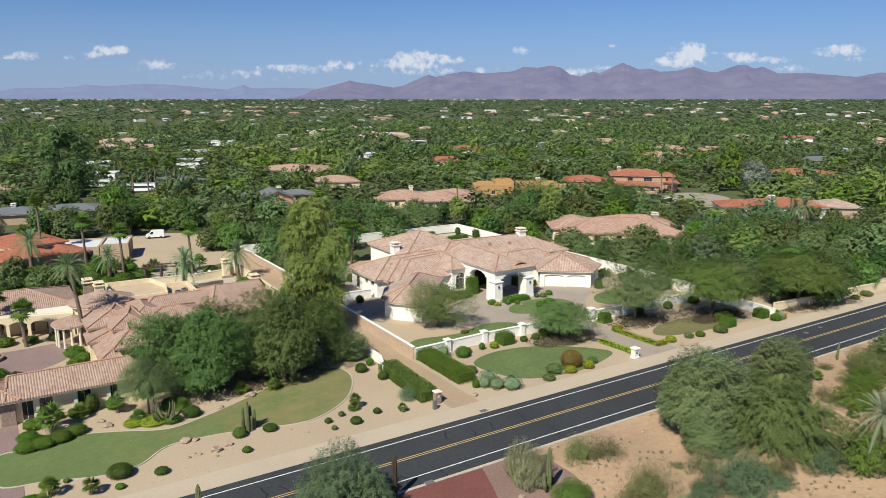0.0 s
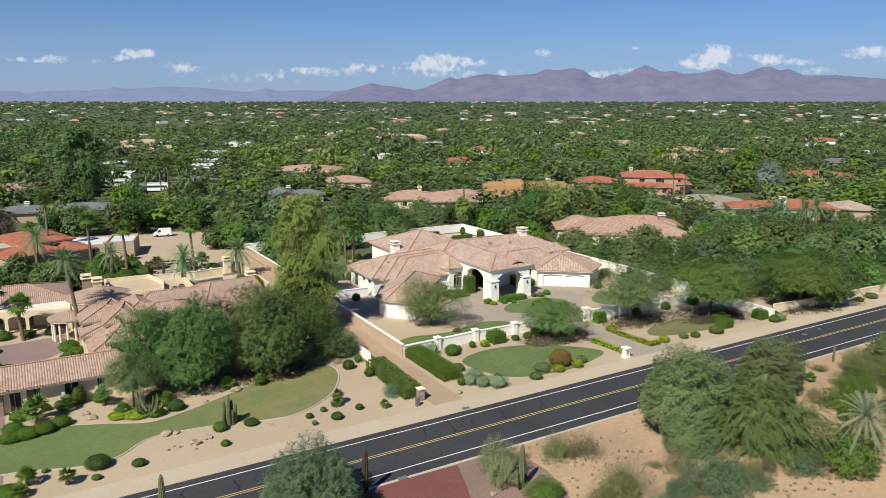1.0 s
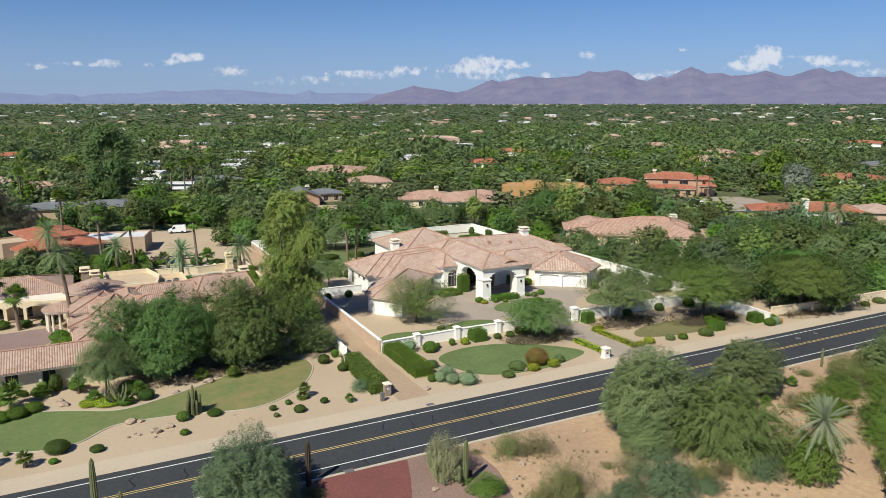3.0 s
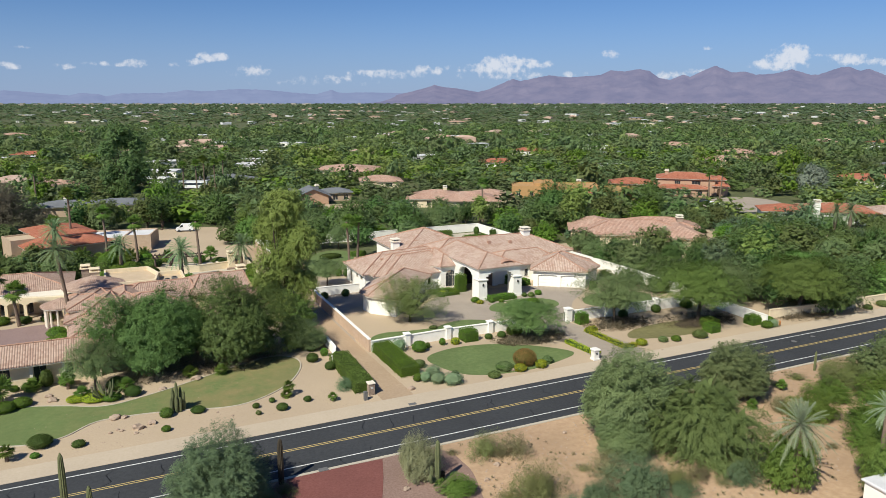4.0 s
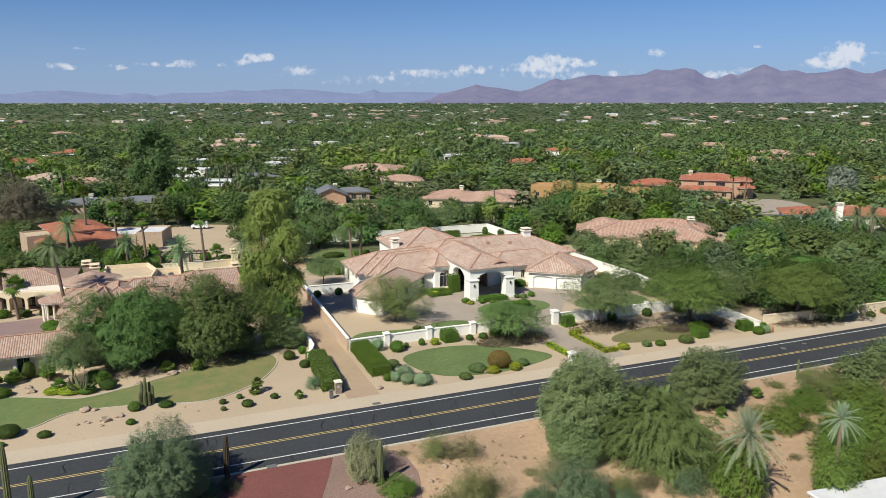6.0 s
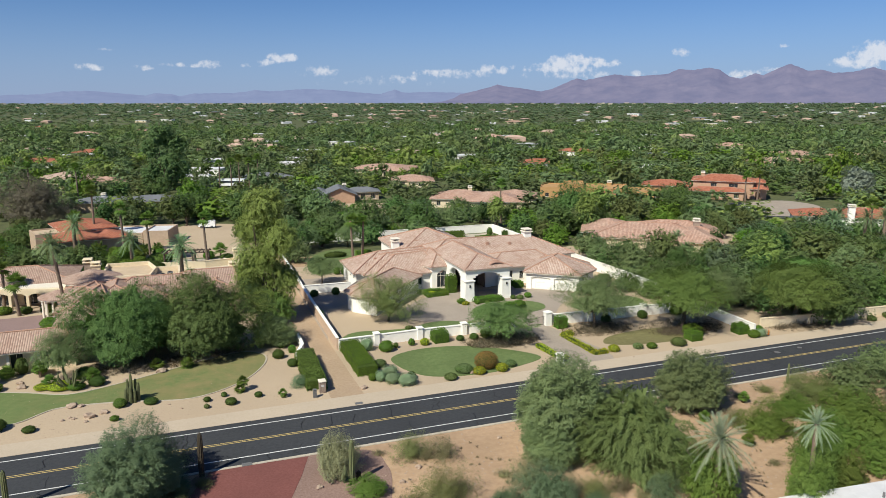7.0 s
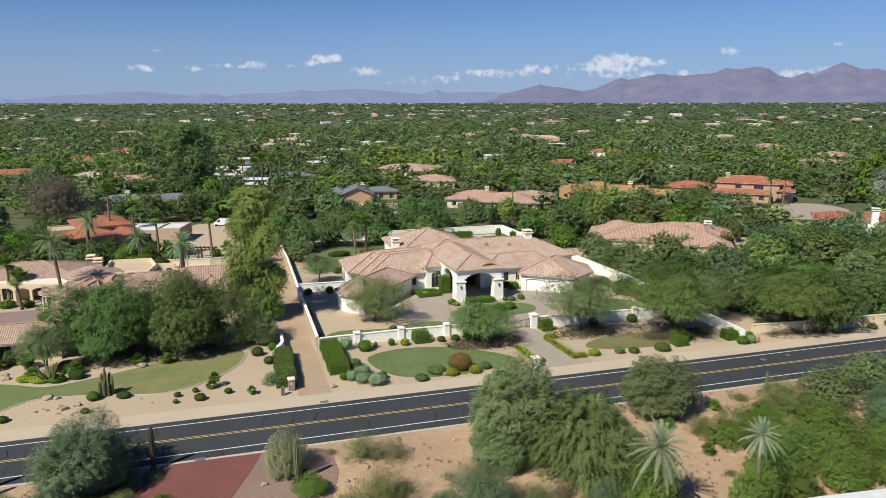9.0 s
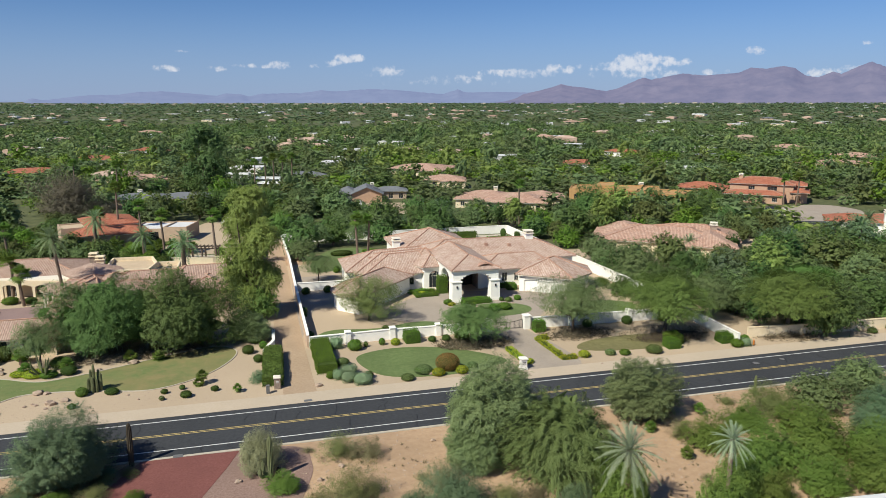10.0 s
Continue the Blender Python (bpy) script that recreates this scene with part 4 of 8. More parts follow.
# ---- the white villa ----
villa = thing("villa", (74, 110, 0), "large white stucco villa with rose clay tile roofs", "house")
sh = Shift(villa)
W, R = "stucco_white", "tile_rose"
block(villa, rect(67.5, 98.9, 110.3, 122.5), 3.6, W)
hip_roof(villa, rect(67.5, 98.9, 110.3, 122.5), [(74.5, 116.4, 6.9), (92.0, 116.4, 6.7)], 3.75, R)
block(villa, rect(66.6, 82.0, 120.0, 136.0), 4.0, W, {3: [(9.0, 11.2, 0.3, 2.2, 1.0, "window")]})
hip_roof(villa, rect(66.6, 82.0, 120.0, 136.0), [(74.2, 127.7, 7.3), (74.4, 128.3, 7.3)], 4.1, R)
# left wing in steps
block(villa, rect(54.6, 70.0, 109.2, 119.5), 3.2, W, {3: [(1.5, 3.2, 0.3, 2.4, 0, "window"), (5.4, 6.6, 2.0, 2.6, 0, "window"), (7.8, 9.0, 2.0, 2.6, 0, "window")]})
hip_roof(villa, rect(54.6, 70.0, 109.2, 119.5), [(60.0, 114.4, 5.9), (69.0, 114.4, 6.2)], 3.35, R)
hip_roof(villa, rect(56.0, 70.0, 107.4, 117.0), [(61.2, 112.4, 5.85), (69.0, 112.4, 6.15)], 3.33, R)
block(villa, rect(57.2, 69.0, 105.8, 113.0), 3.2, W, {0: [(7.6, 8.7, 1.0, 2.5, 0, "window")]})
hip_roof(villa, rect(57.2, 69.0, 105.8, 116.0), [(62.4, 111.0, 5.8), (68.0, 111.0, 6.05)], 3.3, R)
# bay with the arched window
bay = [(66.4, 108.0), (67.6, 105.2), (71.6, 105.2), (72.6, 108.0), (72.6, 112), (66.4, 112)]
block(villa, bay, 4.2, W, {1: [(0.95, 3.05, 0.4, 2.5, 0.95, "window")]})
hip_roof(villa, bay, [(69.6, 108.4, 5.9), (69.6, 112.5, 6.3)], 4.35, R, over=0.5)
# portico: three arched sides and flared piers
for p, q, ops in (((70.3, 96.3), (78.4, 96.3), [(1.35, 6.75, 0.0, 3.45, 1.4)]), ((70.85, 96.9), (70.85, 107.5), [(1.3, 6.6, 0.0, 3.4, 1.4)]), ((77.85, 96.9), (77.85, 107.5), [(1.3, 6.6, 0.0, 3.4, 1.4)])):
    g = Geo()
    wall_run(g, p, q, 0.0, 5.5, 1.1, ops)
    part("portico_wall", g.weld(), M[W], villa)
for cx in (70.95, 77.75):
    c = Geo()
    for z0, z1, a, b in ((0, 0.5, 0.9, 0.9), (0.5, 3.35, 0.84, 0.78), (3.35, 3.5, 0.82, 0.94), (3.5, 3.65, 0.94, 0.94)):
        va = [(cx - a, 96.3 - a, z0), (cx + a, 96.3 - a, z0), (cx + a, 96.3 + a, z0), (cx - a, 96.3 + a, z0)]
        vb = [(cx - b, 96.3 - b, z1), (cx + b, 96.3 - b, z1), (cx + b, 96.3 + b, z1), (cx - b, 96.3 + b, z1)]
        c.add(va + vb, [(3, 2, 1, 0), (4, 5, 6, 7)] + [(i, (i + 1) % 4, 4 + (i + 1) % 4, 4 + i) for i in range(4)])
    pier = part("pier", c, M[W], villa, "flared white stucco pier")
    part("lantern", Geo().box(cx - 0.1, cx + 0.1, 95.34, 95.52, 2.5, 2.9), M["iron"], pier, "small dark wall lantern")
# added dark panels and ceiling colour stand in for the portico's inner shade
part("portico_lining", Geo().box(77.1, 77.28, 103.7, 106.9, 0, 5.1), M["stone"], villa, "dark panel standing for shade inside the portico")
part("portico_lining", Geo().box(71.42, 71.6, 103.7, 106.9, 0, 5.1), M["stone"], villa, "dark panel standing for shade inside the portico")
part("portico_ceiling", Geo().box(71.42, 77.28, 97.0, 106.9, 5.25, 5.4), M["wood"], villa, "portico ceiling coloured dark as shade")
hip_roof(villa, rect(70.3, 78.4, 95.7, 112.0), [(74.35, 100.3, 7.2), (74.35, 112.5, 7.3)], 5.6, R, over=0.35)
# small roof eyebrow on the portico's front slope
eb = Geo()
n = 10
for k in range(n):
    a0, a1 = math.pi * k / n, math.pi * (k + 1) / n
    y0, y1 = 96.2, 98.8
    pr = lambda a, y, r: (76.2 + 1.5 * r * math.cos(a), y, 5.62 + 0.75 * r * math.sin(a))
    eb.add([pr(a0, y0, 1), pr(a1, y0, 1), pr(a1, y1, 1), pr(a0, y1, 1), pr(a0, y0, .85), pr(a1, y0, .85)], [(0, 1, 2, 3), (0, 4, 5, 1)])
part("eyebrow_roof", eb.weld(), M["ridge"], villa)
# entrance wall behind the arches
block(villa, rect(71.6, 77.2, 107.3, 110.0), 5.0, W, {0: [(0.4, 5.2, 0.0, 3.2, 1.5, "window")]}, frame_mat="wood")
# full-width screen behind the doors; its dark colour carries the shade behind the arches
screen = part("entry_screen", Geo().box(71.4, 77.3, 106.9, 107.2, 0, 5.0), M["wood"], villa, "timber entrance screen coloured dark as shade")
for x in (72.0, 73.3, 74.6, 75.9):
    part("door_panel", Geo().soft_box(x, x + 1.1, 106.78, 106.9, 0.1, 3.0, 0.04), M["iron"], screen)
# link, garage and guest wing
block(villa, rect(78.4, 90.0, 104.0, 111.5), 3.3, W, {0: [(3.6, 4.6, 1.0, 2.6, 0, "window"), (6.0, 6.8, 1.0, 2.4, 0, "window")]})
hip_roof(villa, rect(78.4, 92.0, 104.0, 113.0), [(82.8, 108.6, 5.2), (90.0, 108.6, 5.2)], 3.45, R)
gar = [(83.9, 100.2), (91.4, 94.5), (96.2, 97.6), (97.6, 102.0), (94.0, 108.0), (88.6, 107.2)]
block(villa, gar, 3.1, W, {0: [(0.85, 4.35, 0.0, 2.05, 0.25, "garage"), (5.0, 8.5, 0.0, 2.05, 0.25, "garage")]}, th=0.55)
hip_roof(villa, gar, [(89.6, 100.8, 5.5), (91.5, 102.5, 5.5)], 3.25, R)
guest = [(54.0, 92.8), (64.8, 104.7), (60.0, 109.0), (54.0, 104.0), (50.7, 98.8), (51.0, 96.3)]
block(villa, guest, 2.95, W, {0: [(9.0, 10.2, 0.9, 2.2, 0, "window")]})
hip_roof(villa, guest, [(54.8, 98.2, 4.9), (60.2, 104.4, 4.9)], 3.05, R)
chimney(villa, 91.8, 116.2, 5.8, 8.0, 1.5, W)
chimney(villa, 66.4, 124.5, 0, 6.2, 1.4, W)
for x, y, z in ((63.5, 110.5, 5.2), (82.2, 114.0, 6.1), (86.8, 113.6, 5.9), (70.5, 123.5, 5.6), (59.0, 112.3, 5.0)):
    part("roof_vent", Geo().soft_box(x - 0.3, x + 0.3, y - 0.22, y + 0.22, z - 0.5, z + 0.16, 0.05), M["ridge"], villa)
part("skylight", Geo().soft_box(63.6, 64.5, 108.9, 109.6, 4.2, 4.95, 0.08), M["white_roof"], villa, "small white skylight")
sh.done()

# ---- the cream manor across the lane ----
manor = thing("manor", (12, 105, 0), "sprawling cream stucco house with weathered clay tiles", "house")
sh = Shift(manor)
C, T = "stucco_cream", "tile_mauve"
block(manor, rect(-1.0, 12.2, 85.0, 90.0), 2.9, C, {0: [(0.5, 1.7, 0.2, 2.3, 0, "window"), (2.2, 3.6, 0.1, 2.4, 0, "window"), (6.0, 7.4, 0.1, 2.4, 0, "window"), (9.0, 10.2, 0.1, 2.4, 0, "window")]})
hip_roof(manor, rect(-1.0, 12.2, 85.0, 90.0), [(-1.4, 87.6, 4.6), (10.8, 87.6, 4.6)], 3.0, T, over=0.9)
for x in (0.9, 4.6, 8.0):
    part("pilaster", Geo().soft_box(x, x + 0.35, 84.75, 85.0, 0, 2.75, 0.05), M["trim"], manor)
block(manor, rect(-9.0, -1.02, 84.6, 90.6), 2.9, "stone", {0: [(2.6, 6.6, 0.0, 1.9, 0.45, "open")]}, th=0.5)
part("garage_back", Geo().box(-8.4, -1.6, 88.6, 88.8, 0, 2.8), M["wood"], manor)
hip_roof(manor, rect(-9.0, -1.02, 84.6, 90.6), [(-6.0, 87.5, 4.5), (-3.8, 87.5, 4.5)], 3.0, T)
# stepped wing: stone bay, lean-to and two tiers of roof
block(manor, rect(10.4, 14.4, 94.4, 99.0), 3.5, "stone", {0: [(0.6, 1.5, 1.3, 2.7, 0, "window"), (2.4, 3.3, 1.3, 2.7, 0, "window")]})
hip_roof(manor, rect(10.4, 14.4, 94.4, 99.6), [(12.4, 96.8, 4.9), (12.6, 99.8, 5.0)], 3.6, T, over=0.4)
block(manor, rect(8.6, 10.38, 93.6, 100.6), 2.5, C, {3: [(1.0, 2.2, 0.3, 2.1, 0, "window")]})
hip_roof(manor, rect(8.6, 10.6, 93.6, 100.6), [(10.3, 95.0, 3.5), (10.3, 100.6, 3.5)], 2.6, T, over=0.4)
block(manor, rect(8.0, 11.0, 100.2, 103.8), 3.0, C, {3: [(0.9, 2.2, 0.3, 2.3, 0, "window")]})
hip_roof(manor, rect(8.0, 11.0, 100.2, 103.8), [(10.6, 101.4, 3.9), (10.8, 103.8, 3.9)], 3.1, T, over=0.4)
block(manor, rect(10.9, 15.0, 99.0, 105.0), 4.6, C)
hip_roof(manor, rect(10.9, 15.0, 99.0, 105.0), [(13.0, 101.2, 5.9), (13.9, 105.0, 5.9)], 4.7, T, over=0.45)
block(manor, rect(8.4, 24.0, 103.8, 112.0), 3.9, C, {3: [(4.5, 6.0, 0.2, 2.5, 0, "window")]})
hip_roof(manor, rect(8.4, 14.6, 103.8, 112.0), [(11.6, 106.4, 5.4), (12.6, 109.6, 5.4)], 4.0, T, over=0.5)
hip_roof(manor, rect(13.0, 19.0, 102.0, 112.0), [(15.8, 105.0, 5.6), (15.8, 109.0, 5.6)], 3.99, T)
hip_roof(manor, rect(15.0, 25.4, 106.0, 113.6), [(18.0, 110.0, 5.5), (25.4, 110.0, 5.5)], 4.0, T)
hip_roof(manor, rect(14.0, 24.0, 100.0, 108.0), [(18.0, 104.0, 5.4), (20.0, 104.0, 5.4)], 3.98, T)
rnd = [(11.4 + 3.9 * math.cos(a), 115.6 + 3.9 * math.sin(a)) for a in (2 * math.pi * k / 16 for k in range(16))]
block(manor, rnd, 4.6, C, {9: [(0.3, 1.2, 3.4, 4.2, 0, "window")], 11: [(0.3, 1.2, 3.4, 4.2, 0, "window")]})
hip_roof(manor, rnd, [(11.4, 115.6, 6.2)], 4.75, T, over=0.8, caps=False)
porch = [(7.0 + 2.6 * math.cos(a), 110.6 + 2.6 * math.sin(a)) for a in (2 * math.pi * k / 14 for k in range(14))]
hip_roof(manor, porch, [(7.0, 110.6, 4.3)], 3.3, T, over=0.3, caps=False)
for k in (6, 7, 8, 9, 10, 11):
    x, y = 7.0 + 2.3 * math.cos(2 * math.pi * k / 14), 110.6 + 2.3 * math.sin(2 * math.pi * k / 14)
    part("column", Geo().cyl(x, y, 0, 3.1, 0.17, 0.14, 10), M["trim"], manor)
block(manor, rect(-12.0, 7.8, 119.5, 131.0), 3.5, C, {0: [(3.0, 4.6, 0.1, 2.3, 0, "window"), (8.5, 10.5, 0.1, 2.3, 0, "window"), (12.5, 14.5, 0.1, 2.3, 0, "window"), (16.0, 18.0, 0.1, 2.3, 0, "window")]})
hip_roof(manor, rect(-12.0, 7.8, 119.5, 131.0), [(-6.0, 125.0, 5.5), (2.0, 125.0, 5.5)], 3.6, T)
arc = Geo()
wall_run(arc, (-4.0, 118.0), (7.4, 115.0), 0.0, 3.4, 0.4, [(0.6 + 2.75 * k, 2.9 + 2.75 * k, 0.0, 2.1, 0.55) for k in range(4)])
part("arcade", arc.weld(), M[C], manor, "cream arcade of low arches")
part("arcade_roof", Geo().prism([(-4.0, 118.0), (7.4, 115.0), (7.6, 119.8), (-4.0, 119.8)], 3.4, 3.6), M["trim"], manor)
# flat roof behind curved cream parapets
block(manor, [(13.0, 113.8), (20.6, 113.6), (21.4, 119.0), (20.0, 124.6), (13.0, 124.8)], 5.0, C)
part("flat_roof", Geo().prism([(13.2, 114.0), (20.3, 113.9), (21.1, 119.0), (19.8, 124.3), (13.2, 124.5)], 4.2, 4.35), M["tan_roof"], manor)
block(manor, [(20.6, 113.4), (25.2, 112.8), (25.2, 121), (21.2, 121)], 4.6, C)
part("flat_roof", Geo().prism([(20.9, 113.8), (24.9, 113.2), (24.9, 120.7), (21.4, 120.7)], 3.8, 3.95), M["tan_roof"], manor)
for x, y in ((22.4, 115.0), (23.6, 116.0)):
    u = part("roof_unit", Geo().soft_box(x - 0.45, x + 0.45, y - 0.4, y + 0.4, 3.9, 4.6, 0.06), M["cast"], manor, "grey rooftop cooling unit")
    part("fan_guard", Geo().cyl(x, y, 4.6, 4.68, 0.3, 0.3, 12), M["iron"], u)
block(manor, rect(25.4, 33.6, 104.6, 114.6), 4.2, C, {1: [(3.0, 4.2, 0.8, 2.4, 0, "window")]})
hip_roof(manor, rect(25.4, 33.6, 104.6, 114.6), [(27.0, 110.2, 5.9), (33.8, 110.2, 5.9)], 4.3, T)
hip_roof(manor, rect(27.5, 33.9, 101.6, 108.0), [(30.7, 104.8, 5.1), (30.7, 106.6, 5.1)], 3.9, T, over=0.5)
block(manor, rect(27.5, 33.9, 101.6, 104.5), 3.8, "stone")
for x, y, z, mt in ((10.3, 122.4, 6.6, "stone"), (11.7, 120.6, 6.3, C), (33.9, 112.7, 6.3, "stone")):
    chimney(manor, x, y, 0, z, 1.3, mt, C)
sh.done()


# ---- neighbouring houses ----
def house(name, at, label, blocks, extra=None):
    """blocks: (x0, x1, y0, y1, eave height, ridge height or 0 for a flat roof, wall, roof, openings)."""
    e = thing(name, at, label, "house")
    for x0, x1, y0, y1, h, top, wall, roof, ops in blocks:
        block(e, rect(x0, x1, y0, y1), h, wall, ops)
        if top > 0:
            hip_roof(e, rect(x0, x1, y0, y1), hip_ridge(x0, x1, y0, y1, top), h + 0.1, roof, over=0.7, caps=x1 - x0 > 12 and at[1] < 200)
        else:
            part("roof", Geo().box(x0 + 0.32, x1 - 0.32, y0 + 0.32, y1 - 0.32, h - 0.45, h - 0.3), M[roof], e)
    for x, y, z0, z1, w, mt in extra or ():
        chimney(e, x, y, z0, z1, w, mt)
    return e


def wins(L, n, w=1.3, sill=0.8, head=2.2):
    return [(L * (k + 0.5) / n - w / 2, L * (k + 0.5) / n + w / 2, sill, head, 0, "window") for k in range(n)]


# house with the broad pink roof, seen over the trees
house("bungalow", (130, 128, 0, 0, 0, -33), "low house with a broad pink tile roof", [
    (-13, 13, -9, 7, 3.0, 5.4, "stucco_cream", "tile_pink", {0: wins(26, 5)}), (-4, 16, -4, 10, 3.1, 5.5, "stucco_cream", "tile_pink", None), (-15, -3, -3, 11, 3.0, 5.3, "stucco_cream", "tile_pink", None),
    (5, 15, -11, 4, 2.9, 5.0, "stucco_cream", "tile_pink", {0: wins(10, 2)})], [(11, 1, 3.5, 6.4, 1.4, "stone")])
house("bungalow", (117, 203, 0, 0, 0, -25), "long low house with a pink tile roof", [
    (-14, 4, -6, 9, 3.0, 5.2, "stucco_cream", "tile_pink", {0: wins(18, 4)}), (-4, 15, -12, 3, 3.0, 5.3, "stucco_cream", "tile_pink", {0: wins(19, 4)}), (6, 20, -2, 12, 3.0, 5.0, "stucco_cream", "tile_pink", None)], [(-2, 3, 4, 6.2, 1.2, "stucco_cream")])
house("adobe_house", (160, 205, 0, 0, 0, -30), "ochre flat-roofed adobe house", [
    (-16, -2, -2, 12, 4.2, 0, "stucco_ochre", "stucco_ochre", {0: wins(14, 3)}), (0, 14, -10, 6, 4.9, 0, "stucco_ochre", "stucco_ochre", {0: wins(14, 2)}), (4, 12, -14, -9, 3.4, 4.4, "stucco_ochre", "tile_red", None),
    (13.5, 27, -8, 4, 4.0, 0, "stucco_ochre", "stucco_ochre", {0: wins(13, 5, 0.8, 1.0, 2.6)}), (-8, -1, 2, 14, 5.0, 0, "stucco_ochre", "stucco_ochre", None)], [(8, 4, 4, 6.2, 1.4, "stucco_ochre")])
house("bungalow", (196, 208, 0, 0, 0, -40), "small house with rose tile roof beside the adobe", [(-8, 8, -6, 6, 3.6, 5.4, "stucco_pink", "tile_red", {0: wins(16, 3)})])
house("town_house", (211.5, 193, 0, 0, 0, -42), "two-storey rose house with red tile roofs", [
    (-12, 8, -5, 7, 6.0, 7.9, "stucco_pink", "tile_red", {0: [(2, 4, 3.9, 5.2, 0, "window"), (6, 8, 3.9, 5.2, 0, "window"), (12, 15, 3.6, 5.2, 0, "window"), (2, 6, 0.3, 2.3, 0, "window")]}),
    (-13, 5, -11, -4.7, 3.0, 4.2, "stucco_pink", "tile_red", {0: wins(18, 4, 1.6)}), (7.7, 12.4, -5, 5, 3.6, 4.9, "stucco_pink", "tile_red", {0: [(1.0, 2.6, 0.0, 2.1, 0.5, "door")]}),
    (8, 11.5, -1, 6, 5.6, 6.8, "stucco_pink", "tile_red", None)], [(-9, 1, 6, 8.8, 1.2, "stucco_pink")])
house("bungalow", (198, 130, 0, 0, 0, -40), "white house with a red tile roof and a white chimney", [
    (-15, -3, -5, 5, 3.0, 4.6, "stucco_white", "tile_red", {0: wins(12, 3)}), (-4, 14, -7, 7, 3.4, 5.2, "stucco_white", "tile_red", {0: wins(18, 4, 1.5)}), (14, 24, -6, 6, 3.4, 5.2, "stucco_tan", "tile_rose", None)], [(-1.8, -7.3, 0, 6.8, 1.6, "stucco_white")])
grey = house("bungalow", (78, 229, 0, 0, 0, -8), "low house with grey shingle gables", [(2, 13, 2, 9, 2.9, 4.3, "stucco_tan", "shingle", {0: wins(11, 3, 1.6, 0.4, 2.2)}), (-10, -5, -2, 8, 3.0, 4.6, "shingle", "shingle", None)],
              [(1, 0.5, 3, 6.2, 1.1, "shingle")])
gg = Geo()
block(grey, rect(-6, 4, -6, 6), 3.0, "stucco_pink")
gg.add([(-6.8, -6.8, 3.0), (-1, -6.8, 5.4), (4.8, -6.8, 3.0), (-6.8, 6.5, 3.0), (-1, 6.5, 5.4), (4.8, 6.5, 3.0), (-6.8, -6.8, 2.8), (-1, -6.8, 5.2), (4.8, -6.8, 2.8), (-6.8, 6.5, 2.8), (-1, 6.5, 5.2), (4.8, 6.5, 2.8)],
       [(0, 1, 4, 3), (1, 2, 5, 4), (6, 9, 10, 7), (7, 10, 11, 8), (0, 6, 7, 1), (1, 7, 8, 2), (3, 4, 10, 9), (4, 5, 11, 10), (0, 3, 9, 6), (2, 8, 11, 5)])
part("gable_roof", gg, M["shingle"], grey)
part("gable_wall", Geo().add([(-6, -6, 2.98), (4, -6, 2.98), (-1, -6, 5.1), (-6, -5.7, 2.98), (4, -5.7, 2.98), (-1, -5.7, 5.1)], [(0, 1, 2), (5, 4, 3), (0, 2, 5, 3), (1, 4, 5, 2), (0, 3, 4, 1)]), M["stucco_pink"], grey)
house("bungalow", (3, 173, 0, 0, 0, 18), "tan house with overlapping red tile roofs", [
    (-8, 3, -12, -3, 3.4, 5.0, "stucco_tan", "tile_red", {1: wins(9, 2)}), (-4, 7, -4, 10, 4.4, 6.0, "stucco_tan", "tile_red", {1: wins(14, 3)}), (1, 8, -12, -3, 3.2, 4.4, "stucco_tan", "tile_red", None), (-10, -4, -6, 2, 4.6, 0, "stucco_tan", "tan_roof", None)])
house("annex", (17, 174, 0, 0, 0, -14), "flat-roofed tan wing with a white roof", [(-7, 1.5, -6, 5, 3.1, 0, "stucco_tan", "white_roof", {0: [(1, 3.5, 0.2, 2.3, 0, "window"), (4.5, 7.5, 0.2, 2.3, 0, "window")]}), (1.8, 7.5, -6.5, 3, 3.6, 0, "stucco_tan", "white_roof", None)])
house("bungalow", (11, 234, 0, 0, 0, -12), "long low house with a grey roof", [(-16, 0, -6, 6, 3.0, 4.4, "stucco_tan", "shingle", None), (-1, 15, -4, 7, 3.0, 4.4, "stucco_tan", "shingle", {0: wins(16, 4)})], [(-8, 0, 3, 5.4, 1.2, "white_roof")])
flat_house = house("flat_house", (82.5, 17.5, 0, 0, 0, -5.5), "near building with a flat white-coated roof", [(-15.2, 18, -9, 6.4, 3.0, 0, "stucco_white", "white_roof", None)])
part("roof_edge", Geo().soft_box(-15.4, 18.2, -9.2, 6.6, 3.0, 3.2, 0.08), M["white_roof"], flat_house)
part("roof_stain", Geo().prism(smooth_outline([(-4, 2), (1, 3.5), (8, 3.0), (12, 1.0), (6, 0.2), (0, 0.6)]), 3.2, 3.206), M["shingle"], flat_house, "dark dirt stain on the roof coating")
part("roof_pipe", Geo().cyl(-7.5, 4.5, 3.15, 3.6, 0.09), M["cast"], flat_house)

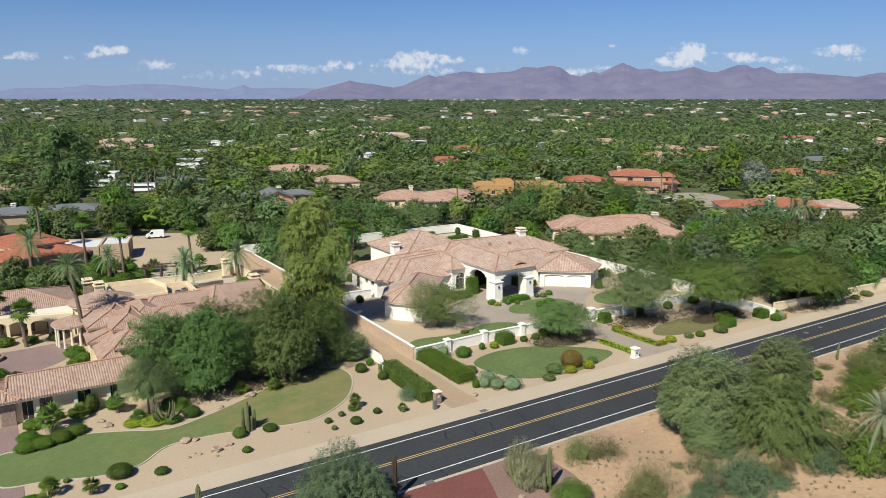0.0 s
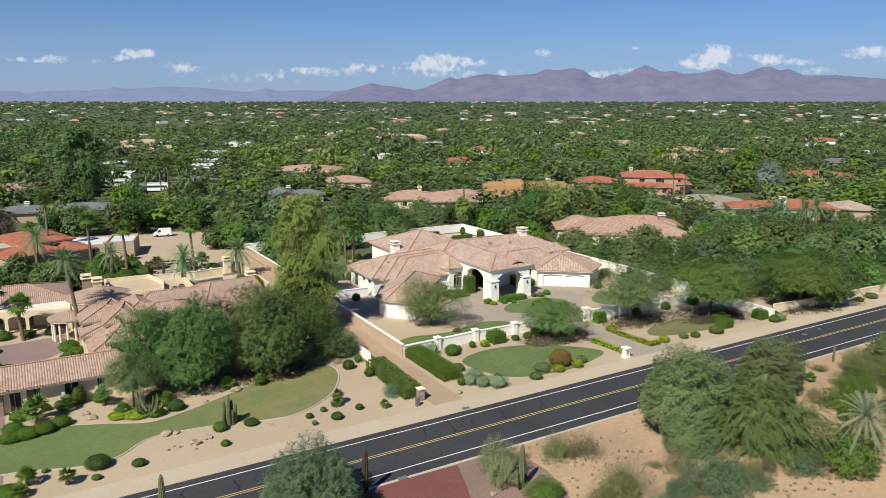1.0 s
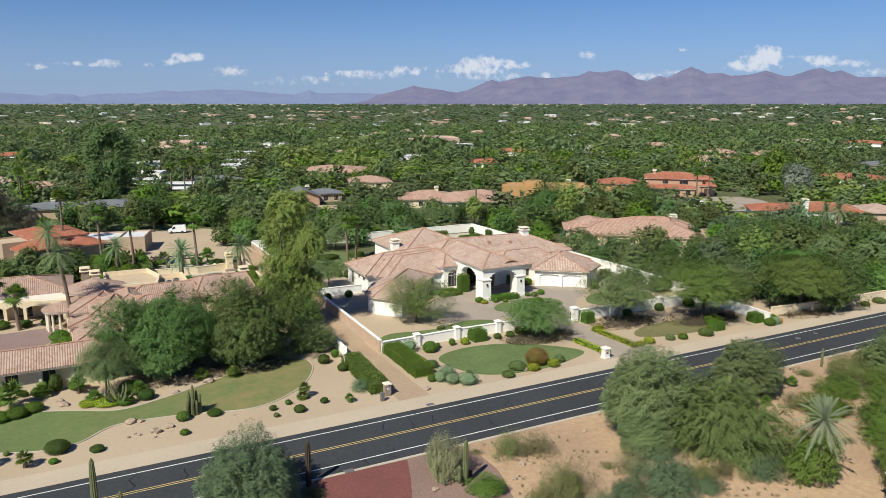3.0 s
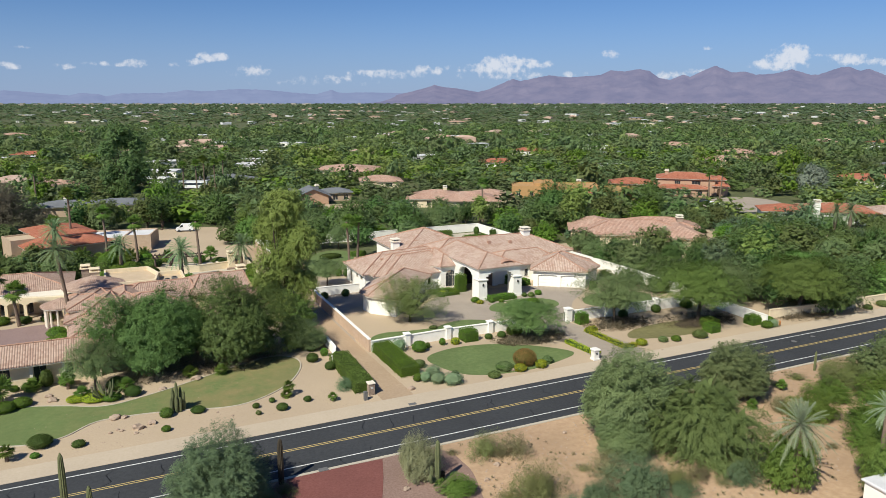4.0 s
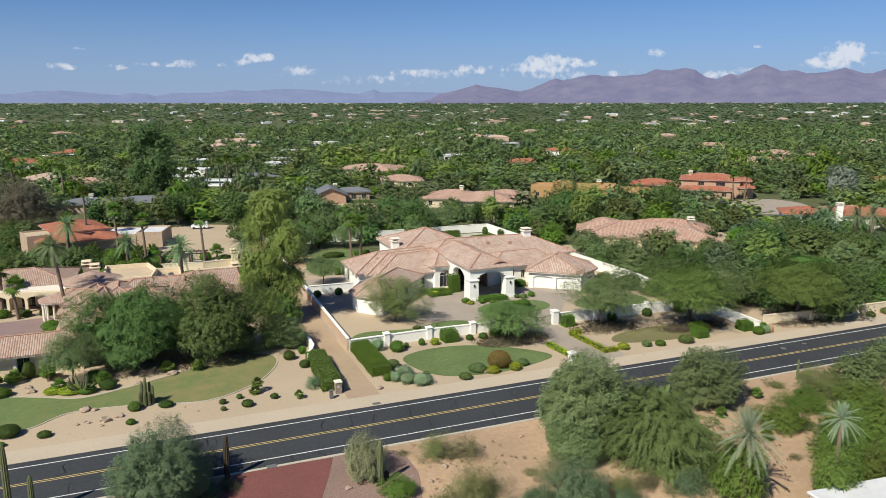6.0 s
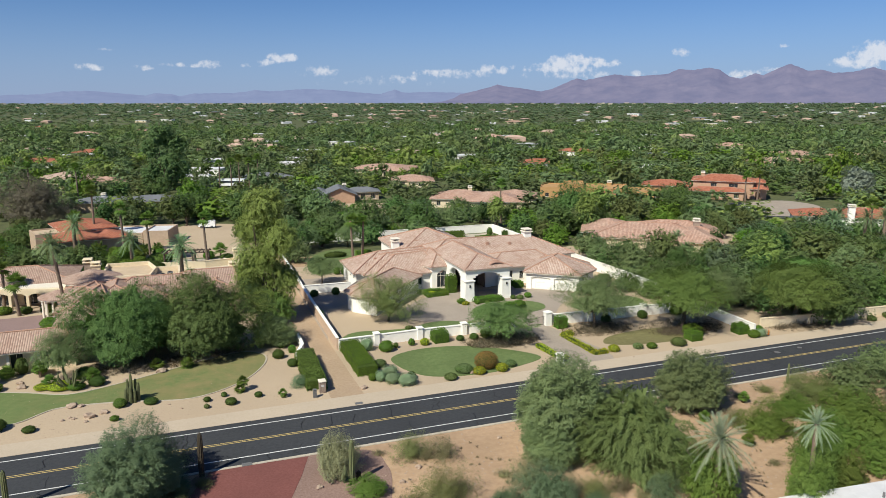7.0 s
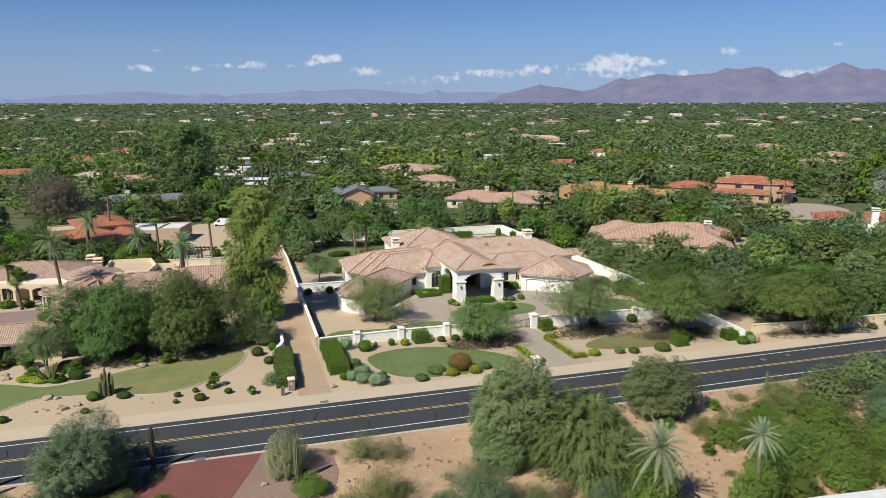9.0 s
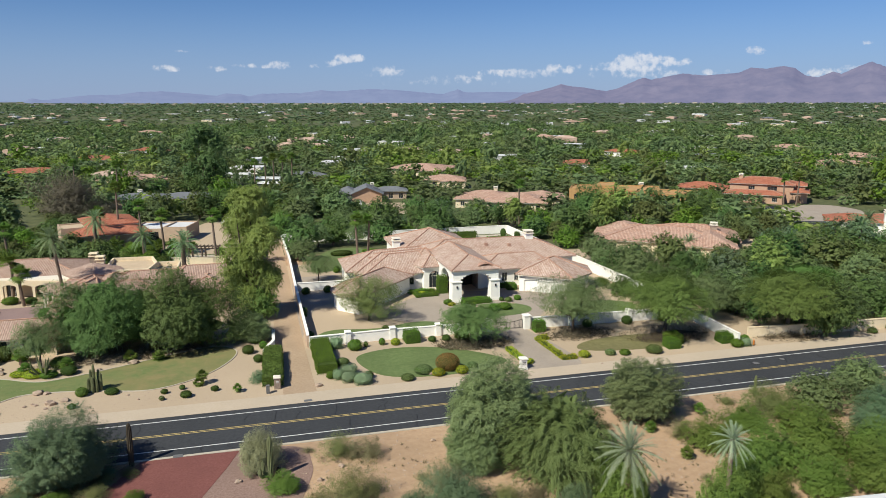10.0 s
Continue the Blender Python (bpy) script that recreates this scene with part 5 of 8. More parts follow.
# ---- hills ----
# skylines of the two ranges: azimuth and elevation of the main summits and saddles, in degrees
NEAR_CREST = [(18, .1), (20, .4), (22.4, .9), (23.9, 1.28), (24.5, 1.49), (25.2, 1.32), (26.1, 1.24), (27.9, .94), (28.7, 1.12), (29.8, 1.59), (30.6, 1.93), (31.2, 1.76), (33.4, 2.19), (34.9, 2.02), (37.3, 2.18), (38, 2.52), (39, 2.43), (40.2, 2.59), (40.9, 2.42), (41.6, 1.91), (42.4, 1.77), (43.3, 2.15), (43.8, 1.98), (44.9, 2.51), (45.5, 2.75), (46.7, 2.24), (47.5, 2.31), (48.3, 2.06)] + [
    (49.5, 2.13), (50.6, 2.4), (51.7, 2.02), (52.3, 2.01), (53.6, 2.47), (54.1, 2.5), (54.7, 2.22), (55.3, 2.32), (56.4, 1.84), (58.2, 1.85), (61.2, 1.54), (62.5, 1.81), (66, 1.6), (72, 1.3), (90, 1.0)]
FAR_CREST = [(-40, .3), (-16, .2), (-14.7, .16), (-14.2, .42), (-13.5, .27), (-10.7, .63), (-8.7, .67), (-7.3, .88), (-5.4, .93), (-1.9, .61), (-1.4, .78), (-.2, .74), (.4, .57), (1.4, .78), (4.4, .83), (5.9, 1.05), (7, .96), (9.6, 1.14), (11.4, 1.09), (15.3, .75), (16.1, 1.0), (16.5, 1.12), (17.1, .87), (18.9, .91), (21.5, .87), (26, .7), (30, .6), (40, .4)]


def hills(crest, az0, az1, cols, r0, r1):
    rows = 30
    V = np.zeros((rows, cols, 3))
    for j in range(cols):
        az = az0 + (az1 - az0) * j / (cols - 1)
        top = float(np.interp(az, [q[0] for q in crest], [q[1] for q in crest]))
        top += 0.035 * noise.noise(Vector((az * 3, 7, 0))) + 0.03 * noise.noise(Vector((az * 9, 5, 0)))
        a = radians(az)
        for i in range(rows):
            t = i / (rows - 1)
            r = r0 + (r1 - r0) * t
            px_, py_ = r * math.sin(a), r * math.cos(a)
            rid = sum(amp * (0.5 - abs(noise.noise(Vector((px_ / sc, py_ / sc, sc))))) for sc, amp in ((260, 0.42), (130, 0.26), (60, 0.14), (30, 0.07)))
            k = min(1.0, max(0, t ** 1.2 + rid * t * (1.0 - t) * 1.6))
            V[i, j] = (20 + px_, -5 + py_, 28 + 5 * t + math.tan(radians(max(top, 0.05))) * r * k)
    f = [(i * cols + j, i * cols + j + 1, (i + 1) * cols + j + 1, (i + 1) * cols + j) for i in range(rows - 1) for j in range(cols - 1)]
    return V.reshape(-1, 3), np.array(f)


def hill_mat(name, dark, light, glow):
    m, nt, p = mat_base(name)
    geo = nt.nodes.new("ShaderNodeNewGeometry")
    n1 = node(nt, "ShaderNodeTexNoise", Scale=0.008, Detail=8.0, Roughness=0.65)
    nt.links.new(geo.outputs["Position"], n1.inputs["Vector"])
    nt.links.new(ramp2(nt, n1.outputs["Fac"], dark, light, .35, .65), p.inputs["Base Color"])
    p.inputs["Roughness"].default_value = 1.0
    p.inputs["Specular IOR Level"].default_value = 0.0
    # haze of the air between, added as a faint glow on the far backdrop
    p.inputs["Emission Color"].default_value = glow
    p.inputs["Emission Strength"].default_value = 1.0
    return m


M["hill"] = hill_mat("hazed hill rock", HILL_A, HILL_B, (0.102, 0.112, 0.2, 1))
M["hill_far"] = hill_mat("hazed far hill rock", HILL_C, HILL_D, (0.135, 0.168, 0.295, 1))
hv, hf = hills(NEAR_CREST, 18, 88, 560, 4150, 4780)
tagged(part("hills", mesh_np("hills", hv, hf, M["hill"], True), None), "distant desert mountains tinted purple by painted haze", "mountains", "", "structure")
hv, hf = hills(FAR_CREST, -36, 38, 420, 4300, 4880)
tagged(part("far_hills", mesh_np("far_hills", hv, hf, M["hill_far"], True), None), "far mountain range tinted pale blue as haze", "mountains", "", "structure")

# ---- tree kinds ----
# shape, height, width, foot of the crown, boughs, twigs, leaflets a twig, twig length, leaflet, trunk, leaves, bark, limbs
tree_meshes("mesquite", 11, "dome", 10, 14, 0.4, 20, 3600, 22, 1.3, (0.22, 0.085), 0.3, "mesquite", "bark", 7, core=0.62, droop=0.3)
tree_meshes("mesquite_b", 12, "dome", 9.4, 13, 0.3, 17, 3400, 22, 1.3, (0.22, 0.085), 0.3, "mesquite", "bark", 7, core=0.62, droop=0.3)
tree_meshes("mesquite_open", 13, "umbrella", 7.5, 11, 2.9, 15, 1500, 20, 1.4, (0.22, 0.06), 0.16, "mesquite_grey", "bark", 12, droop=0.4, inner=0.1)
tree_meshes("mesquite_flat", 43, "umbrella", 6.4, 11.5, 2.5, 13, 1600, 22, 1.4, (0.21, 0.065), 0.16, "mesquite_mid", "bark", 14, droop=0.35, inner=0.14)
tree_meshes("paloverde", 14, "dome", 8, 10, 1.4, 14, 1500, 22, 1.5, (0.26, 0.04), 0.17, "paloverde", "bark_green", 10, droop=0.1, up=0.7, inner=0.14, align=0.7)
tree_meshes("paloverde_blue", 15, "umbrella", 8, 9.8, 1.0, 11, 2300, 24, 2.0, (0.34, 0.05), 0.16, "blue_paloverde", "bark_green", 14, core=0.5, droop=0.3, up=0.75, align=0.88, inner=0.2, spread=0.15, stray=0.3)
tree_meshes("paloverde_tall", 19, "dome", 8.5, 9.5, 0.2, 18, 2900, 22, 1.3, (0.26, 0.07), 0.2, "paloverde_green", "bark_green", 8, core=0.55, droop=0.35, align=0.6, stray=0.3)
tree_meshes("weeping", 16, "dome", 7.6, 12.5, 0.2, 15, 2600, 28, 2.8, (0.46, 0.045), 0.25, "olive", "bark_green", 8, core=0.55, droop=0.8, up=0.8, align=0.96, spread=0.1, stray=0.16, depth=0.4)
tree_meshes("mesquite_high", 41, "umbrella", 9.5, 15, 4.0, 17, 2700, 24, 1.6, (0.22, 0.085), 0.28, "mesquite_light", "bark", 10, droop=0.4, inner=0.25)
tree_meshes("eucalyptus", 17, "round", 19.5, 11.5, 0.6, 13, 4400, 20, 1.7, (0.32, 0.1), 0.42, "euc", "bark", 8, core=0.5, droop=0.55, up=0.2, spread=0.22, align=0.6, pads=16,
            masses=((0.4, 0.2, 12.0, 19.6, 7.4), (-2.6, 0.6, 9.5, 16.4, 6.4), (2.6, -0.6, 8.0, 15.0, 6.6), (-0.6, -1.2, 5.0, 12.2, 7.0), (2.2, 1.0, 3.0, 9.2, 6.2), (-2.6, -0.4, 2.2, 8.6, 5.6), (0.6, -0.8, 0.5, 6.0, 6.4)))
tree_meshes("shrub_green", 27, "dome", 4.6, 5.8, 0.05, 16, 1700, 11, 0.75, (0.14, 0.075), 0.1, "leafy_shrub", "bark", 5, core=0.6, droop=0.2)
tree_meshes("creosote", 28, "dome", 4.8, 5.6, 0.1, 10, 1200, 20, 1.7, (0.26, 0.03), 0.05, "creosote", "bark", 9, core=0.4, droop=0.05, up=1.2, align=0.9, spread=0.12, inner=0.2, stray=0.22)
tree_meshes("brush", 29, "dome", 2.2, 4.2, 0.02, 8, 420, 12, 1.0, (0.3, 0.018), 0.035, "brush", "bark", 12, droop=0.0, up=1.0, align=0.85, inner=0.4)
tree_meshes("brush_green", 30, "dome", 3.4, 5.6, 0.02, 10, 720, 14, 1.3, (0.26, 0.024), 0.04, "scrub_olive", "bark", 12, droop=0.0, up=1.0, align=0.8, inner=0.35)
tree_meshes("grey_shrub", 31, "dome", 3.6, 6.4, 0.05, 12, 1100, 16, 1.1, (0.2, 0.034), 0.05, "blue_paloverde", "bark", 8, core=0.4, droop=0.15, up=0.8, align=0.75)
tree_meshes("bare", 32, "dome", 11, 13, 1.2, 16, 1800, 12, 2.0, (0.7, 0.06), 0.3, "twigs", "bark", 24, droop=0.05, up=0.8, align=0.9, spread=0.2, inner=0.4)
# garden trees of the neighbourhood, coarser with distance
tree_meshes("mid_a", 21, "dome", 7, 9.6, 0.4, 13, 400, 6, 0.9, (0.44, 0.3), 0.25, "mesquite", "bark", 2, core=0.6)
tree_meshes("mid_b", 22, "round", 7.5, 8.6, 0.3, 12, 400, 6, 0.9, (0.44, 0.3), 0.25, "mesquite_grey", "bark", 2, core=0.6, droop=0.35)
tree_meshes("mid_c", 23, "dome", 6.0, 8.6, 0.3, 14, 400, 6, 0.8, (0.44, 0.3), 0.25, "bright", "bark", 2, core=0.6)
tree_meshes("mid_d", 24, "round", 7.5, 8.0, 0.3, 12, 400, 6, 0.9, (0.44, 0.3), 0.25, "olive", "bark", 2, core=0.6)
tree_meshes("mid_e", 25, "tall", 12, 7, 0.5, 15, 420, 6, 1.2, (0.5, 0.3), 0.25, "euc", "bark", 2, core=0.55, droop=0.6)
tree_meshes("mid_f", 26, "dome", 6.5, 9.0, 0.3, 11, 420, 6, 1.0, (0.44, 0.24), 0.25, "blue_paloverde", "bark", 2, core=0.6, droop=0.35)
tree_meshes("mid_g", 33, "tall", 9.5, 5.4, 0.3, 14, 360, 6, 0.8, (0.42, 0.28), 0.25, "pine", "bark", 2, core=0.6)
tree_meshes("near_a", 51, "dome", 7, 9.6, 0.3, 16, 900, 8, 1.0, (0.32, 0.17), 0.25, "mesquite", "bark", 4, core=0.6)
tree_meshes("near_b", 52, "dome", 7.2, 9.4, 0.3, 14, 900, 8, 1.1, (0.32, 0.17), 0.25, "mesquite_grey", "bark", 4, core=0.6, droop=0.35)
tree_meshes("near_c", 53, "dome", 6.4, 8.8, 0.3, 15, 900, 8, 1.0, (0.32, 0.17), 0.25, "mesquite_light", "bark", 4, core=0.6)
tree_meshes("silver", 34, "round", 13.5, 14, 0.6, 22, 1500, 8, 1.6, (0.5, 0.3), 0.35, "silver", "bark", 5, core=0.6, droop=0.4)
tree_meshes("giant", 35, "round", 27, 19, 1.6, 14, 2600, 8, 2.4, (0.7, 0.38), 0.6, "giant", "bark", 9, core=0.55, droop=0.45, pads=20,
            masses=((0.0, 1.0, 15.0, 27.5, 10.5), (0.5, -4.4, 12.0, 23.5, 9.5), (0.0, 5.6, 11.0, 22.0, 8.5), (-1.0, -1.0, 6.0, 17.0, 11.0), (0.0, -5.6, 3.0, 14.0, 8.0), (-0.5, 5.6, 2.0, 13.0, 8.5), (0.0, 0.0, 0.8, 10.0, 11.0)))
tree_meshes("ash", 36, "tall", 12, 8.6, 0.6, 18, 1300, 9, 1.1, (0.34, 0.19), 0.25, "mesquite", "bark", 5, core=0.6)
MESQ = "broad green mesquite tree with a dense crown"
for key, x, y, s, tl, lab in ((("mesquite", 17.6, 84.6, 1.16, 1.1, MESQ), ("mesquite_b", 28.8, 84.2, 1.2, 1.1, MESQ), ("paloverde_tall", 37.2, 85.2, 0.78, 0.72, "low olive-green domed tree beside the lane"), ("near_a", 100.2, 93.0, 0.7, 0.8, MESQ), ("near_b", 106.5, 100.0, 0.95, 0.85, MESQ), ("near_a", 108.4, 95.5, 0.9, 0.85, MESQ), ("near_a", 106.6, 106.5, 0.9, 0.85, MESQ), ("near_b", 108.0, 114.0, 0.95, 0.9, MESQ), ("near_b", 101.6, 87.0, 0.7, 0.8, MESQ), ("near_a", 107.0, 88.5, 1.0, 0.9, MESQ), ("near_c", 99.8, 99.5, 0.4, 0.8, "small green tree beside the garage"), ("mid_a", 184.0, 116.0, 1.0, 0.8, MESQ), ("mid_a", 192.0, 119.5, 0.9, 0.6, MESQ), ("mid_b", 178.0, 120.0, 1.0, 0.8, MESQ), ("mid_d", 198.0, 116.0, 0.9, 0.7, MESQ), ("mid_a", 205.0, 119.0, 0.9, 0.65, MESQ), ("mesquite_b", 21.5, 90.0, 0.85, 1.0, MESQ), ("mesquite_open", 11.5, 80.0, 0.72, 1.3, "grey-green mesquite beside the manor"), ("eucalyptus", 37.8, 96.5, 1.06, 1.08, "tall eucalyptus with hanging yellow-green foliage"), ("near_c", 39.2, 95.0, 0.8, 1.25, "young yellow-green eucalyptus beside the lane")) + 
        (("paloverde", 55.0, 89.6, 1.12, 0.95, "airy palo verde in front of the guest wing"), ("mesquite_flat", 67.2, 75.4, 1.18, 0.85, "spreading mesquite on the front lawn"), ("mesquite_open", 82.8, 75.4, 1.28, 0.98, "grey-green mesquite beside the gate"), ("mesquite_high", 94.6, 70.4, 1.06, 1.0, MESQ), ("mesquite_high", 112.8, 67.4, 1.14, 0.92, MESQ), ("mesquite_open", 104.0, 75.0, 1.1, 1.1, MESQ), ("mesquite_high", 122.0, 75.0, 0.9, 1.0, MESQ), ("mid_a", 48.6, 146.5, 1.2, 0.95, MESQ), ("mid_a", 56.5, 151.5, 1.15, 0.95, MESQ), ("near_b", 48.0, 137.0, 0.8, 1.0, MESQ), ("mid_a", 68.0, 151.0, 1.0, 0.9, MESQ), ("mid_b", 80.0, 151.5, 0.9, 0.8, MESQ), ("mid_a", 40.5, 166.0, 1.0, 0.9, MESQ), ("mid_c", 46.5, 172.0, 1.1, 0.9, MESQ), ("paloverde_blue", 21.4, 48.3, 1.14, 0.82, "blue palo verde with fine drooping twigs"), ("paloverde_tall", 59.6, 45.2, 1.28, 0.92, "tall feathery palo verde by the road"), ("paloverde_tall", 56.5, 41.5, 0.6, 0.9, "feathery palo verde with low branches"), ("weeping", 65.0, 40.0, 1.14, 1.0, "wide olive-green weeping acacia"), ("paloverde_tall", 77.4, 47.6, 1.0, 0.86, "dense yellow-green palo verde by the road"), ("near_b", 97.0, 44.2, 0.9, 0.8, "dense grey-green mesquite by the road")) + 
        (("paloverde", 91.0, 44.0, 0.7, 0.7, "yellow-green palo verde among shrubs"), ("near_b", 104.5, 46.0, 0.9, 0.85, "dense grey-green mesquite by the road"), ("paloverde_blue", 99.0, 36.0, 0.9, 0.85, "blue palo verde with fine drooping twigs"), ("mesquite_open", 49.8, 116.5, 0.72, 1.1, "small airy mesquite in the side yard"), ("mesquite_open", 53.0, 150.0, 0.9, 0.9, "airy tree at the back wall"), ("mesquite_open", 62.0, 149.0, 0.8, 1.0, "airy tree at the back wall"), ("ash", 124.0, 153.7, 1.1, 1.0, "tall dark green ash tree"), ("ash", 147.5, 161.7, 0.8, 1.05, "tall dark green ash tree"), ("ash", 149.7, 144.4, 0.95, 1.0, "tall dark green ash tree"), ("ash", 117.5, 101.0, 0.55, 0.8, "young upright green tree"), ("giant", 21.7, 284.0, 1.02, 1.0, "giant dark eucalyptus towering over the roofs"), ("silver", 238.0, 163.0, 1.0, 1.0, "silver-grey spreading garden tree"), ("bare", -11.5, 206.0, 1.6, 0.95, "bare brown tree without leaves"), ("bare", -3.0, 205.0, 0.8, 0.9, "bare brown tree without leaves"))):
    tree(key, x, y, lab, turn=x * 37 % 360, size=s, tall=tl)
for key, x, y, s, tl, lab in (("near_a", 70.5, 164.0, 1.5, 1.02, "large dark green mesquite behind the white wall"), ("near_a", 82.5, 158.5, 1.4, 1.0, "large dark green mesquite behind the white wall"), ("near_b", 61.5, 168.0, 1.1, 1.0, "grey-green mesquite behind the white wall"), ("near_b", 93.0, 163.0, 1.0, 1.0, "grey-green mesquite behind the white wall"), ("near_a", 30.0, 207.0, 1.25, 1.05, "dark green mesquite behind the dirt yard"), ("near_a", 42.5, 200.5, 1.35, 1.0, "dark green mesquite behind the dirt yard"), ("near_b", 52.0, 196.0, 1.4, 1.0, "grey-green mesquite beside the dirt yard"), ("near_a", 60.0, 200.0, 1.3, 1.0, "dark green mesquite beside the dirt yard"), ("near_c", 47.5, 178.0, 1.2, 1.15, "yellow-green tree at the dirt yard"), ("near_c", 44.0, 163.5, 1.0, 1.2, "yellow-green tree at the dirt yard"),
        ("mid_d", 34.0, 212.0, 1.0, 0.85, "olive-brown domed tree by the yard gate"), ("mid_c", 29.6, 230.0, 1.35, 1.3, "round bright green broadleaf tree"), ("mid_a", 18.0, 254.0, 1.3, 1.0, "dark green tree behind the grey roof"), ("mid_a", 6.0, 258.0, 1.3, 0.9, "dark green tree behind the grey roof"), ("mid_c", -6.0, 262.0, 1.6, 1.2, "round bright green broadleaf tree"), ("near_c", 131.0, 163.0, 1.1, 0.9, "yellow-green garden tree among houses"), ("mid_f", 150.0, 178.0, 1.0, 0.85, "blue-green feathery garden tree"), ("mid_f", 158.0, 177.0, 1.0, 0.85, "blue-green feathery garden tree"), ("near_c", 174.0, 172.0, 1.2, 1.2, "yellow-green garden tree before the adobe"), ("mid_g", 140.0, 116.0, 0.62, 1.0, "small dark conifer before the pink roof"),
        ("mid_c", 262.0, 190.0, 2.0, 1.5, "tall yellow-green broadleaf tree"), ("mid_a", 280.0, 205.0, 2.0, 1.2, "large dark green tree"), ("near_a", 134.0, 96.0, 1.35, 1.1, "large dense green broadleaf tree"), ("near_c", 152.0, 104.0, 1.2, 1.0, "large dense green broadleaf tree"), ("near_a", 122.0, 97.0, 1.0, 0.85, "dense green mesquite behind the wall"), ("near_b", 143.0, 84.0, 1.2, 0.95, "grey-green mesquite behind the cream wall"), ("near_a", 158.0, 86.0, 1.2, 1.0, "dense green mesquite behind the cream wall")):
    tree(key, x, y, lab, turn=x * 37 % 360, size=s, tall=tl)
DRY, SCRUB, GREY, GREEN = "dry twiggy desert brush", "sparse olive-brown thorny scrub", "soft grey-green rounded desert shrub", "bright green rounded roadside shrub"
